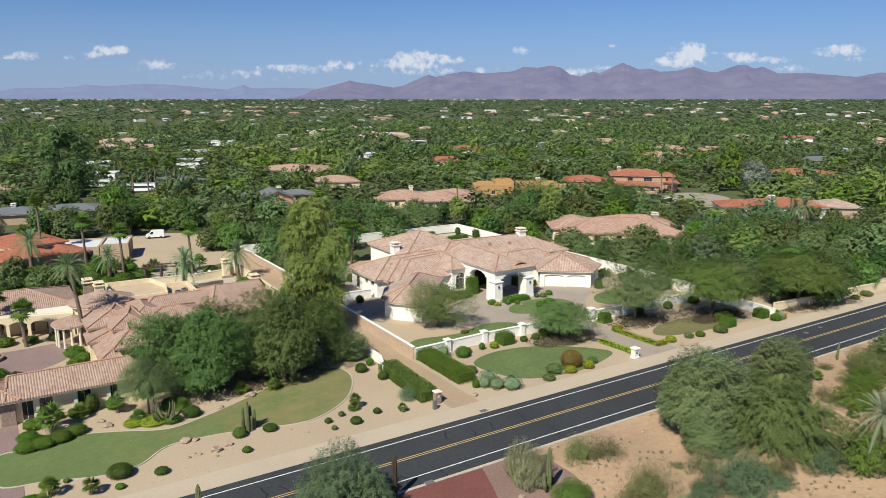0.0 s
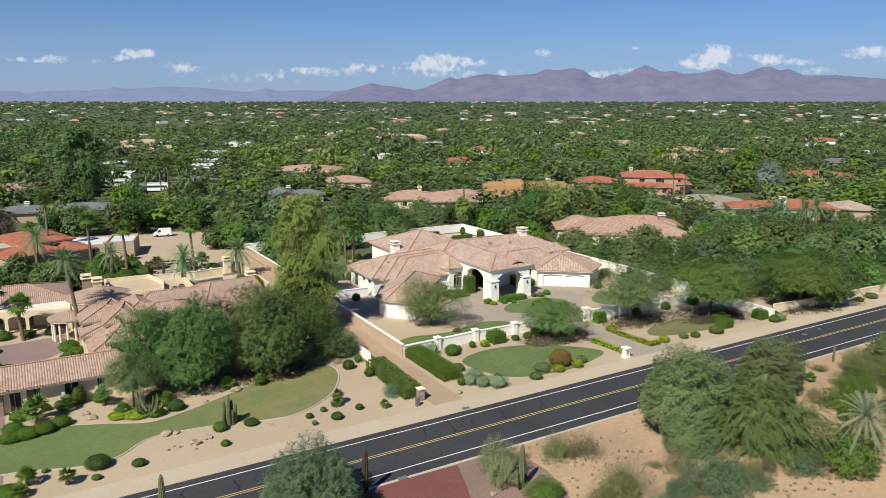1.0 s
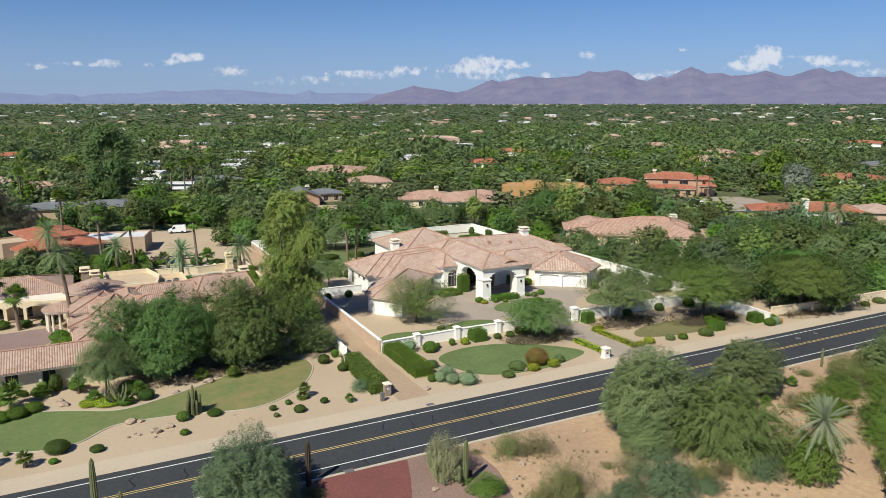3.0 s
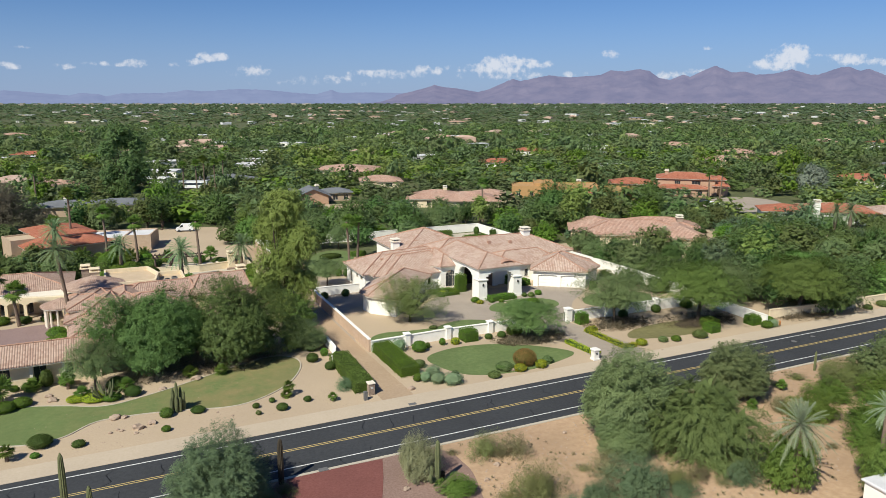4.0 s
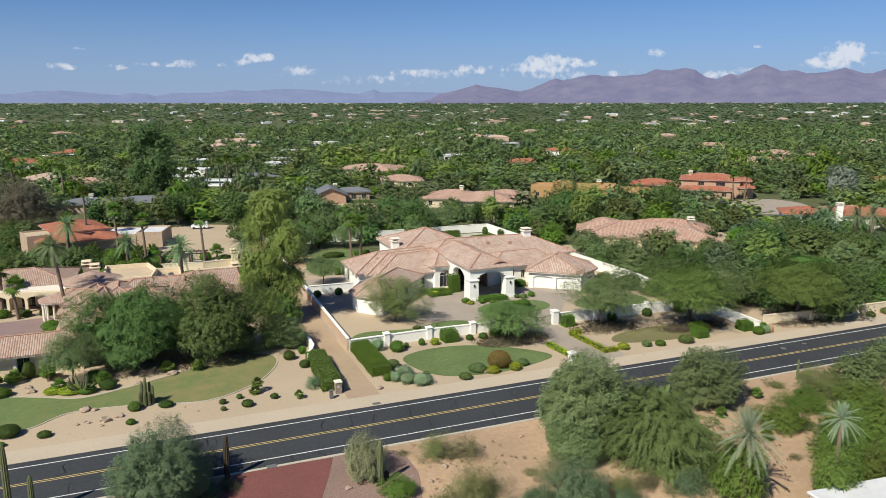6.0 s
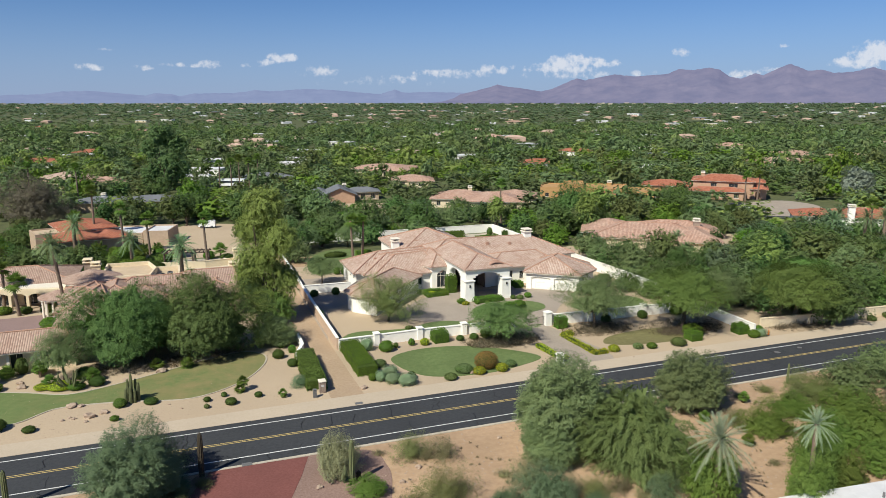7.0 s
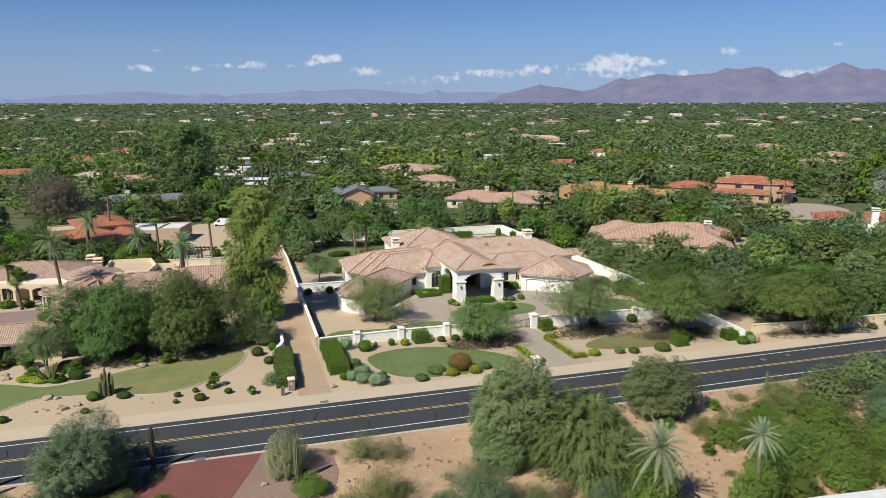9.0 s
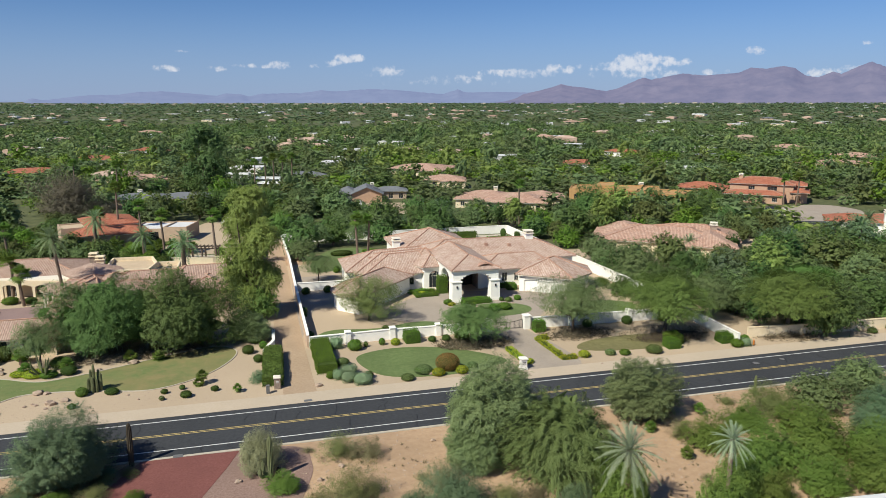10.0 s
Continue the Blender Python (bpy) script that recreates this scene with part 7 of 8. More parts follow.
# the left garden
for x, y, sx, h, mat in (((27.5, 67.4, 1.1, 0.75, "hedge_dark"), (29.4, 68.2, 1.0, 0.75, "hedge_dark"), (30.0, 65.7, 1.75, 1.0, "hedge_dark"), (33.1, 66.8, 1.25, 0.8, "hedge_dark"), (27.4, 65.5, 0.9, 0.7, "brush"), (21.6, 69.0, 2.1, 0.9, "hedge_dark"), (18.1, 65.6, 1.3, 0.75, "hedge"), (36.9, 78.9, 1.8, 1.3, "hedge_dark"), (38.2, 75.3, 1.5, 1.1, "hedge_dark"), (37.9, 83.0, 1.6, 1.3, "hedge_dark"), (38.9, 80.4, 1.2, 1.2, "hedge"), (6.7, 67.2, 2.6, 1.3, "hedge_dark"), (10.1, 65.7, 1.8, 0.8, "hedge_dark"), (6.4, 64.9, 1.2, 0.6, "hedge"), (0.7, 68.6, 1.4, 1.0, "hedge"), (2.4, 68.6, 0.9, 0.6, "brush"), (-0.6, 65.6, 3.2, 0.9, "hedge"), (-0.4, 77.4, 2.6, 1.0, "hedge"), (1.0, 77.6, 2.8, 1.1, "hedge"), (2.6, 78.0, 2.6, 1.2, "hedge")) + 
        ((4.2, 78.9, 2.4, 1.1, "hedge"), (-0.2, 79.8, 2.4, 1.0, "hedge"), (0.4, 82.6, 2.2, 1.2, "hedge"), (4.6, 83.6, 2.0, 1.1, "hedge_dark"), (6.3, 84.2, 1.7, 2.3, "hedge_dark"), (8.4, 83.6, 1.9, 1.5, "hedge"), (3.0, 84.0, 1.2, 0.8, "hedge"), (11.5, 77.4, 3.4, 0.8, "hedge_yellow"), (9.6, 77.9, 2.4, 0.7, "hedge_yellow"), (13.2, 76.6, 2.4, 0.9, "hedge"), (15.4, 77.0, 2.2, 1.2, "hedge_dark"), (18.4, 69.2, 1.9, 1.3, "palm"), (13.8, 79.8, 2.6, 1.6, "hedge_dark"), (6.4, 104.6, 3.0, 1.6, "hedge"), (7.2, 102.4, 2.4, 1.2, "hedge"), (4.8, 113.6, 2.4, 1.4, "hedge_dark"), (-1.6, 114.6, 3.0, 1.3, "hedge"), (1.6, 114.0, 2.4, 1.2, "hedge_dark"), (-5.5, 113.8, 3.0, 1.4, "hedge"), (-3.0, 98.5, 4.0, 2.4, "hedge")) + 
        ((-0.8, 96.8, 3.2, 2.0, "hedge_dark"), (6.0, 100.0, 2.2, 1.4, "hedge"), (36.0, 118.5, 3.0, 3.2, "bright"), (37.0, 122.0, 3.4, 3.6, "bright"), (35.6, 125.0, 3.4, 3.2, "bright"), (38.0, 127.0, 3.0, 3.6, "bright"), (27.0, 128.0, 3.6, 2.4, "hedge"), (31.0, 146.6, 2.8, 2.0, "hedge"), (34.6, 144.0, 3.4, 1.6, "hedge_dark"), (22.0, 147.6, 4.0, 1.8, "hedge_dark"), (17.6, 140.5, 4.0, 2.6, "hedge"), (12.5, 139.5, 5.0, 2.8, "hedge_dark"), (8.5, 143.0, 5.0, 3.2, "hedge"), (4.0, 140.0, 5.5, 3.0, "hedge_dark"), (19.5, 131.5, 5.0, 1.6, "hedge_dark"), (12.5, 133.0, 4.0, 2.0, "hedge"), (0.0, 135.5, 6.0, 2.6, "hedge_dark"), (-6.0, 138.0, 6.0, 3.4, "hedge_dark"), (15.5, 149.5, 3.6, 2.6, "bright"), (24.0, 151.0, 3.0, 1.8, "bright"))):
    lab = {"hedge": "rounded green garden shrub on gravel", "hedge_dark": "dark green rounded shrub on gravel", "hedge_yellow": "low yellow-green groundcover in the bed", "brush": "small dry brown shrub on gravel", "palm": "clump of broad strappy leaves", "bright": "bright green tall garden shrub"}[mat]
    k_ = 0.76 if y < 72 and sx < 2.2 else 0.9
    shrub("ball", x, y, sx * k_, sx * 0.95 * k_, h * k_, mat, lab, group="left garden shrubs", fine=y < 80)
tree("grey_shrub", 38.3, 68.8, "soft blue-green shrub leaning over gravel", "shrub", "shrub", "desert scrub", 40, 0.55, 0.7)


# lush planting between the pool terrace and the dirt yard
rng = np.random.default_rng(91)
for k in range(46):
    x, y = rng.uniform(-2, 22), rng.uniform(134, 160)
    if x > 10 and y > 157:
        continue
    s = rng.uniform(1.8, 4.2)
    m_ = ("hedge", "hedge_dark", "bright", "palm")[k % 4]
    shrub("ball", x, y, s, s, s * rng.uniform(0.55, 0.9), m_, "lush green shrub of the pool garden", group="pool garden shrubs")


# ---- yuccas, cacti, rocks ----
def rosette(x, y, h, s, label, group="yuccas"):
    e = thing("yucca", (x, y, 0.03, 0, 0, x * 77 % 360), label, "yucca", group)
    t = part("trunk", PALMS["fan_low"][0], None, e)
    t.scale = (0.7, 0.7, h / 1.6)
    c = part("crown", PALMS["fan_low"][1], None, e)
    c.location, c.scale = (0, 0, h), (s, s, s)
    return e


YU = "short yucca with a spiky green head"
for x, y, h, s in (((31.6, 69.3, 1.1, 0.55), (31.2, 68.9, 0.35, 0.5), (35.7, 65.7, 0.5, 0.42), (2.0, 80.8, 1.8, 1.15), (8.6, 82.2, 1.3, 0.75), (4.9, 83.0, 0.7, 0.8), (10.2, 78.4, 0.6, 0.7), (4.1, 65.2, 0.9, 0.6), (1.0, 66.8, 1.0, 0.65), (0.3, 64.9, 0.6, 0.6), (14.8, 78.6, 0.8, 0.7), (22.0, 80.4, 0.5, 0.7), (25.6, 79.4, 0.5, 0.7), (84.0, 46.4, 0.6, 0.5), (76.6, 44.0, 0.5, 0.5), (76.9, 38.0, 0.6, 0.5), (6.0, 150.0, 2.0, 1.3), (9.0, 153.0, 2.6, 1.4), (12.0, 150.5, 1.6, 1.3), (15.0, 153.5, 2.2, 1.4)) + 
        ((18.0, 151.5, 1.8, 1.3), (10.5, 146.0, 1.8, 1.2), (20.5, 154.0, 1.6, 1.2), (3.0, 147.0, 2.2, 1.3), (25.0, 150.5, 1.4, 1.1), (33.5, 148.5, 1.6, 1.2))):
    rosette(x, y, h, s, YU)


def ribbed(g, pts, radii, ribs=11):
    n = ribs * 2
    pts = [Vector(p) for p in pts]
    base = len(g.v)
    for i, p in enumerate(pts):
        d = (pts[min(i + 1, len(pts) - 1)] - pts[max(i - 1, 0)]).normalized()
        a = Vector((0, 1, 0)).cross(d).normalized() if abs(d.y) < 0.9 else Vector((1, 0, 0)).cross(d).normalized()
        b = d.cross(a)
        for k in range(n):
            r = radii[i] * (1.0 if k % 2 else 0.8)
            t = 2 * math.pi * k / n
            g.v.append(tuple(p + r * (math.cos(t) * a + math.sin(t) * b)))
    for i in range(len(pts) - 1):
        g.f += [(base + i * n + k, base + i * n + (k + 1) % n, base + (i + 1) * n + (k + 1) % n, base + (i + 1) * n + k) for k in range(n)]
    g.f.append(tuple(base + (len(pts) - 1) * n + k for k in range(n)))


def saguaro(x, y, h, arms, label, mat="saguaro", r=0.24, group="saguaros"):
    e = thing("saguaro", (x, y, 0), label, "cactus", group)
    g = Geo()
    ribbed(g, [(0, 0, -0.1), (0, 0, h * 0.4), (0.02, 0, h * 0.8), (0.03, 0, h * 0.95), (0.03, 0, h)], [r * 0.9, r, r * 0.9, r * 0.65, r * 0.15])
    part("stem", g, M[mat], e)
    for az, z, out, up in arms:
        a = radians(az)
        c, s = math.cos(a), math.sin(a)
        g = Geo()
        ribbed(g, [(c * r * 0.5, s * r * 0.5, z), (c * out, s * out, z + 0.12), (c * (out + 0.16), s * (out + 0.16), z + 0.5), (c * (out + 0.16), s * (out + 0.16), z + up * 0.85), (c * (out + 0.16), s * (out + 0.16), z + up)], [r * 0.6, r * 0.62, r * 0.65, r * 0.5, r * 0.1], 9)
        part("arm", g, M[mat], e)
    return e


SG = "ribbed green saguaro cactus"
saguaro(9.8, 49.0, 7.2, [], SG + " by the road", r=0.27)
saguaro(11.5, 48.4, 4.4, [], SG + " beside a taller one", r=0.24)
saguaro(26.4, 50.2, 4.3, [], "dark dying saguaro at the kerb", "dead", 0.27)
saguaro(38.8, 44.3, 4.2, [(190, 0.6, 0.5, 1.4), (210, 0.5, 0.9, 1.0)], SG + " with low arms", r=0.26)
saguaro(39.5, 44.8, 0.9, [], "fallen-stub saguaro on gravel", "dead", 0.25)
saguaro(93.0, 49.0, 2.5, [], SG + " among roadside scrub", r=0.16)
for k, (x, y, h) in enumerate(((19.6, 70.2, 3.4), (19.2, 70.5, 2.7), (20.0, 70.6, 2.6), (19.5, 69.8, 2.0), (19.9, 69.9, 1.7), (19.0, 70.0, 1.8), (20.3, 70.2, 2.3), (19.3, 70.9, 2.2))):
    saguaro(x, y, h, [], "ribbed columnar cactus in a cluster", r=0.19, group="columnar cluster")
rng = np.random.default_rng(41)
cereus = thing("cereus_cactus", (12.6, 76.8, 0.05), "sprawling grey-green candelabra cactus", "cactus")
for k in range(15):
    a, out, h = rng.uniform(0, 6.28), rng.uniform(0.5, 1.7), rng.uniform(1.2, 2.8)
    g = Geo()
    ribbed(g, [(0, 0, 0), (math.cos(a) * out * 0.6, math.sin(a) * out * 0.6, h * 0.35), (math.cos(a) * out, math.sin(a) * out, h * 0.7), (math.cos(a) * out * 1.05, math.sin(a) * out * 1.05, h)], [0.13, 0.12, 0.1, 0.04], 6)
    part("stem", g, M["saguaro"], cereus)


def rock(x, y, r, seed, label="rough tan landscaping boulder", mat="rock", group="boulders"):
    return tagged(part("boulder", Geo().blob((x, y, r * 0.3), (r, r * 0.8, r * 0.62), seed, 0.3, flat=-r * 0.3), M[mat]), label, "boulder", group)


for k, (x, y, r) in enumerate(((45.0, 64.9, 0.55), (15.6, 67.4, 0.75), (16.9, 68.0, 0.55), (13.4, 71.0, 0.7), (14.3, 70.8, 0.45), (12.9, 67.4, 0.28), (14.0, 67.5, 0.32), (15.3, 66.3, 0.3), (7.2, 79.0, 0.7), (6.7, 80.6, 0.45), (9.4, 79.6, 0.4), (3.6, 80.0, 0.35), (23.5, 68.0, 0.2), (24.8, 66.4, 0.2), (13.6, 67.9, 0.25), (58.8, 65.0, 0.5), (22.6, 78.9, 0.8), (18.6, 77.4, 0.5), (76.6, 79.2, 0.01),
                             (45.2, 45.0, 0.4), (43.0, 43.0, 0.35), (54.6, 47.8, 0.3), (40.4, 43.4, 0.7), (36.0, 44.6, 0.4), (71.0, 36.0, 0.25), (81.0, 62.9, 0.22), (73.5, 92.4, 0.3), (79.9, 92.6, 0.35), (70.7, 92.8, 0.3))):
    if r > 0.05:
        rock(x, y, r * 0.82, k + 3)

# pebbles and low tufts scattered over the bare ground
rng = np.random.default_rng(52)
vs, fs, off = [], [], 0
for k in range(2600):
    near = k < 1700
    x, y = (rng.uniform(40, 100), rng.uniform(28, 50.4)) if near else (rng.uniform(-4, 42), rng.uniform(63.6, 84))
    r = rng.uniform(0.04, 0.13) * (1.3 if near else 0.8)
    z = 0.0 if near else 0.03
    p = [(x + r * rng.uniform(.6, 1), y, z), (x, y + r * rng.uniform(.6, 1), z), (x - r * rng.uniform(.6, 1), y, z), (x, y - r * rng.uniform(.6, 1), z), (x, y, z + r * 0.8)]
    vs += p
    fs += [(off, off + 1, off + 4), (off + 1, off + 2, off + 4), (off + 2, off + 3, off + 4), (off + 3, off, off + 4)]
    off += 5
tagged(part("pebbles", mesh_np("pebbles", np.array(vs), np.array(fs), M["rock"]), None), "scattered pebbles on bare soil", "pebbles", "", "stuff")
cs, rs = [], []
for k in range(1300):
    x, y = rng.uniform(26, 106), rng.uniform(27, 50.2)
    g = noise.noise(Vector((x * 0.14, y * 0.14, 2.0)))
    if g < 0.08 or (14 < x < 37.2 and y > 43) or (52 < x < 58 and y > 44):
        continue
    cs.append((x, y, 0.1))
    rs.append(rng.uniform(0.1, 0.5) * rng.uniform(0.5, 1.0))
v, f = leaf_quads(rng, cs, rs, 16, 0.24, 0.04, -0.5, 0.6, three=True)
v[:, 2] = np.maximum(v[:, 2], 0.01)
tagged(part("dry_grass", mesh_np("dry_grass", v, f, M["brush"]), None), "dry grass tufts and weeds on bare soil", "dry grass", "", "stuff")
cs, rs = [], []
for cx, cy, rr in ((67.6, 75.2, 6.0), (83.2, 75.0, 6.0), (95.6, 71.4, 7.2), (112.6, 66.6, 6.0), (20.0, 82.6, 6.5), (28.0, 82.0, 5.5), (20.0, 46.8, 5.5)):
    for k in range(700):
        a, q = rng.uniform(0, 6.28), rr * math.sqrt(rng.random())
        cs.append((cx + q * math.cos(a), cy + 0.55 * q * math.sin(a), 0.1))
        rs.append(0.2)
v, f = leaf_quads(rng, cs, rs, 4, 0.3, 0.06, 0.0, 0.3)
v[:, 2] = np.maximum(v[:, 2], 0.04)
tagged(part("leaf_litter", mesh_np("leaf_litter", v, f, M["litter"]), None), "dark leaf litter and twigs under trees", "leaf litter", "", "stuff")


def brush_pile(x, y, a, b, seed):
    """A low tangle of dead branches under a tree."""
    rng = np.random.default_rng(seed)
    n = int(70 * a * b)
    t, q = rng.uniform(0, 6.28, n), np.sqrt(rng.random(n))
    c = np.stack([a * q * np.cos(t), b * q * np.sin(t), 0.08 + 0.6 * (1 - q * q) * rng.random(n)], axis=1)
    v, f = leaf_quads(rng, c, np.full(n, 0.15), 2, 0.9, 0.05, 0.0, 0.3, three=True)
    v[:, 2] = np.maximum(v[:, 2], 0.03)
    return tagged(part("brush_pile", mesh_np("brush_pile", v + np.array([x, y, 0.03]), f, M["dead_wood"]), None), "tangled brown dead branches under a mesquite", "brush pile", "", "stuff")


for k, (x, y, a, b) in enumerate(((67.6, 74.6, 5.4, 2.4), (83.6, 74.6, 4.4, 2.0), (95.6, 70.0, 5.6, 2.2), (112.8, 66.6, 5.0, 1.6))):
    brush_pile(x, y, a, b, 70 + k)


# ---- garden walls, gate, piers ----
def garden_wall(name, pts, h, mat, label, cap="stucco_white", th=0.3):
    g, c = Geo(), Geo()
    for p, q in zip(pts, pts[1:]):
        g.beam(p, q, th, 0, h)
        c.beam(p, q, th + 0.12, h, h + 0.09)
    w = structure(name, g.weld(), M[mat], label, "wall")
    part("coping", c.weld(), M[cap], w)
    return w


def pier(parent, x, y, w, h, mat="stucco_white"):
    g = Geo().box(x - w / 2, x + w / 2, y - w / 2, y + w / 2, 0, h)
    g.soft_box(x - w / 2 - 0.1, x + w / 2 + 0.1, y - w / 2 - 0.1, y + w / 2 + 0.1, h, h + 0.16, 0.06)
    return part("pier", g, M[mat], parent)


WS = "white stucco garden wall with flat coping"
fw = garden_wall("garden_wall_front", [(45.0, 79.3), (50.4, 79.5), (56.8, 79.8), (63.5, 79.6), (71.4, 79.6)], 1.45, "stucco_white", WS)
for x, y in ((50.4, 79.5), (56.8, 79.8), (63.5, 79.6), (71.2, 79.6)):
    pier(fw, x, y, 0.75, 1.72)
rw = garden_wall("garden_wall_right", [(77.4, 79.4), (84, 79.0), (93.6, 78.6), (103.0, 78.2)], 1.6, "stucco_white", WS)
for x, y, h in ((77.0, 79.3, 2.05), (84.0, 79.0, 1.85), (93.6, 78.6, 1.85)):
    pier(rw, x, y, 0.95 if h > 2 else 0.75, h)
garden_wall("garden_wall_end", [(102.9, 64.8), (103.2, 72.0), (103.3, 78.2)], 1.55, "stucco_white", WS)
garden_wall("garden_wall_road", [(106.0, 67.0), (118, 65.9), (140, 64.9), (200, 64.6)], 1.5, "stucco_cream", "cream garden wall beside the road", "stucco_cream")
lw = garden_wall("garden_wall_lane", [(44.9, 79.2), (45.05, 109.9), (45.3, 132), (44.9, 158)], 1.75, "stucco_lane", "tan rendered lane wall with pale coping")
garden_wall("garden_wall_yard", [(45.1, 110.3), (53.8, 110.0)], 1.5, "stucco_white", WS)
garden_wall("garden_wall_back", [(45.0, 157.8), (70, 156.0), (102, 156.0)], 2.0, "stucco_white", WS)
garden_wall("garden_wall_side", [(102, 155.8), (102.4, 136), (102.8, 117), (103.6, 98), (103.4, 78.4)], 2.0, "stucco_white", WS)
garden_wall("garden_wall_corner", [(40.4, 85.0), (40.3, 80.2), (39.0, 76.6)], 1.15, "stucco_white", "short white wall stepping beside the lane")
garden_wall("garden_wall_manor", [(38.9, 106.0), (38.8, 120.0), (39.0, 138), (39.6, 147)], 2.1, "stucco_cream", "cream garden wall along the lane", "stucco_cream")
garden_wall("pool_wall", [(14.5, 129.0), (19, 131.0), (24, 130.2), (28, 127.6), (33, 128.6)], 2.0, "stucco_cream", "curved cream terrace wall", "stucco_cream")
garden_wall("pool_wall_far", [(15, 137.5), (22, 139.4), (30, 138.2), (38, 139.6)], 1.4, "stucco_cream", "curved cream pool wall", "stucco_cream")
structure("lawn_back", slab(smooth_outline([(49.5, 126), (53, 124.5), (58, 130), (63, 141), (61, 147), (55, 145), (50.5, 136)]), 0.07), M["lawn"], "green lawn in the back garden", "lawn")
structure("patio_back", slab([(84, 140), (101, 138), (101, 154.6), (84, 154.6)], 0.05), M["concrete"], "pale paved back patio", "patio")
gate = thing("gate", (74.0, 79.5, 0), "dark iron driveway gate with an arched top", "gate")
fr = Geo()
for s in (-1, 1):
    fr.tube([(s * 2.5, 0, 0.1), (s * 2.5, 0, 1.5)], [0.04, 0.04], 6)
    fr.tube([(s * 0.04, 0, 0.1), (s * 0.04, 0, 1.15)], [0.03, 0.03], 6)
fr.tube([(-2.5, 0, 0.2), (2.5, 0, 0.2)], [0.03, 0.03], 6)
fr.tube([(-2.5 + 5 * k / 12, 0, 1.15 + 0.35 * (2 * k / 12 - 1) ** 2) for k in range(13)], [0.035] * 13, 6)
part("gate_frame", fr, M["iron"], gate)
for k in range(25):
    x = -2.4 + 0.2 * k
    part("bar", Geo().cyl(x, 0, 0.2, 1.13 + 0.35 * (x / 2.5) ** 2, 0.018, n=5), M["iron"], gate)

post = thing("gate_post", (40.2, 65.6, 0.03), "square rubble-stone pier with a flat cap", "stone pier")
for k in range(5):
    part("stone_course", Geo().soft_box(-0.36 + 0.01 * (k % 2), 0.36, -0.36, 0.36 - 0.012 * (k % 3), k * 0.27, k * 0.27 + 0.262, 0.02), M["stone"], post)
part("cap", Geo().soft_box(-0.43, 0.43, -0.43, 0.43, 1.35, 1.5, 0.04), M["trim"], post)
for k in range(2):
    part("plate", Geo().box(-0.16, 0.16, -0.385, -0.36, 0.78 + k * 0.14, 0.86 + k * 0.14), M["white_line"], post)
ub = thing("utility_box", (39.1, 64.3, 0.03), "small grey utility pedestal on gravel", "utility box")
part("body", Geo().soft_box(-0.2, 0.2, -0.18, 0.18, 0, 0.95, 0.04), M["cast"], ub)
part("lid", Geo().soft_box(-0.22, 0.22, -0.2, 0.2, 0.95, 1.02, 0.03), M["cast"], ub)
mb = thing("mailbox", (70.5, 63.9, 0.05), "white stuccoed mailbox pier with a cap", "mailbox")
part("body", Geo().box(-0.38, 0.38, -0.38, 0.38, 0, 1.3), M["stone_white"], mb)
part("base", Geo().soft_box(-0.46, 0.46, -0.46, 0.46, 0, 0.25, 0.05), M["stone_white"], mb)
part("cap", Geo().soft_box(-0.5, 0.5, -0.5, 0.5, 1.3, 1.52, 0.1), M["stone_white"], mb)
part("letter_slot", Geo().box(0.375, 0.395, -0.18, 0.18, 0.75, 1.05), M["iron"], mb)
for k in range(2):
    part("plate", Geo().box(-0.2, 0.2, -0.4, -0.378, 0.7 + k * 0.18, 0.8 + k * 0.18), M["iron"], mb)
for x, y, r in ((100.2, 57.8, 0.42), (104.5, 58.2, 0.35)):
    mh = tagged(part("manhole_cover", Geo().cyl(x, y, 0.03, 0.075, r, r, 20), M["cast"]), "round worn iron manhole cover in asphalt", "manhole cover")
    ring = Geo()
    ring.cyl(x, y, 0.03, 0.066, r + 0.12, r + 0.12, 20)
    part("collar", ring, M["crack"], mh)
for x, y in ((30.4, 51.0), (43.4, 60.9)):
    tagged(part("valve_cover", Geo().soft_box(x - 0.45, x + 0.45, y - 0.28, y + 0.28, 0.02, 0.12, 0.02), M["cast"]), "rectangular grey utility cover by the kerb", "utility cover")

# ---- vehicles ----
def car(name, at, label, prof, width, paint, wheels, glass):
    """A vehicle from a side profile (x, z); wheels: x places; glass: side window outlines (x, z)."""
    e = thing(name, at, label, "vehicle")
    g = Geo()
    n = len(prof)
    hw = width / 2
    rows = [(-hw, 1.0), (-hw * 1.0, 1.0), (hw, 1.0)]
    ys = [-hw, -hw * 0.86, hw * 0.86, hw]
    v = []
    for i, y in enumerate(ys):
        for x, z in prof:
            inset = 0.06 if i in (0, 3) else 0.0
            v.append((x * (1 - inset * 0.3), y * (1 - 0.1 * max(0, (z - 0.9))) if i in (0, 3) else y, z - (inset if z > 0.5 else -inset * 0.5)))
    f = [tuple(range(n - 1, -1, -1)), tuple(3 * n + k for k in range(n))]
    for i in range(3):
        f += [(i * n + k, i * n + (k + 1) % n, (i + 1) * n + (k + 1) % n, (i + 1) * n + k) for k in range(n)]
    g.add(v, f)
    part("body", g, paint, e)
    for poly in glass:
        for s in (-1, 1):
            k = len(poly)
            gg = Geo().add([(x, s * (hw * (1 - 0.1 * max(0, z - 0.9)) + 0.012), z) for x, z in poly] + [(x, s * (hw * 0.8), z) for x, z in poly], [tuple(range(k)), tuple(range(2 * k - 1, k - 1, -1))] + [(i, (i + 1) % k, k + (i + 1) % k, k + i) for i in range(k)])
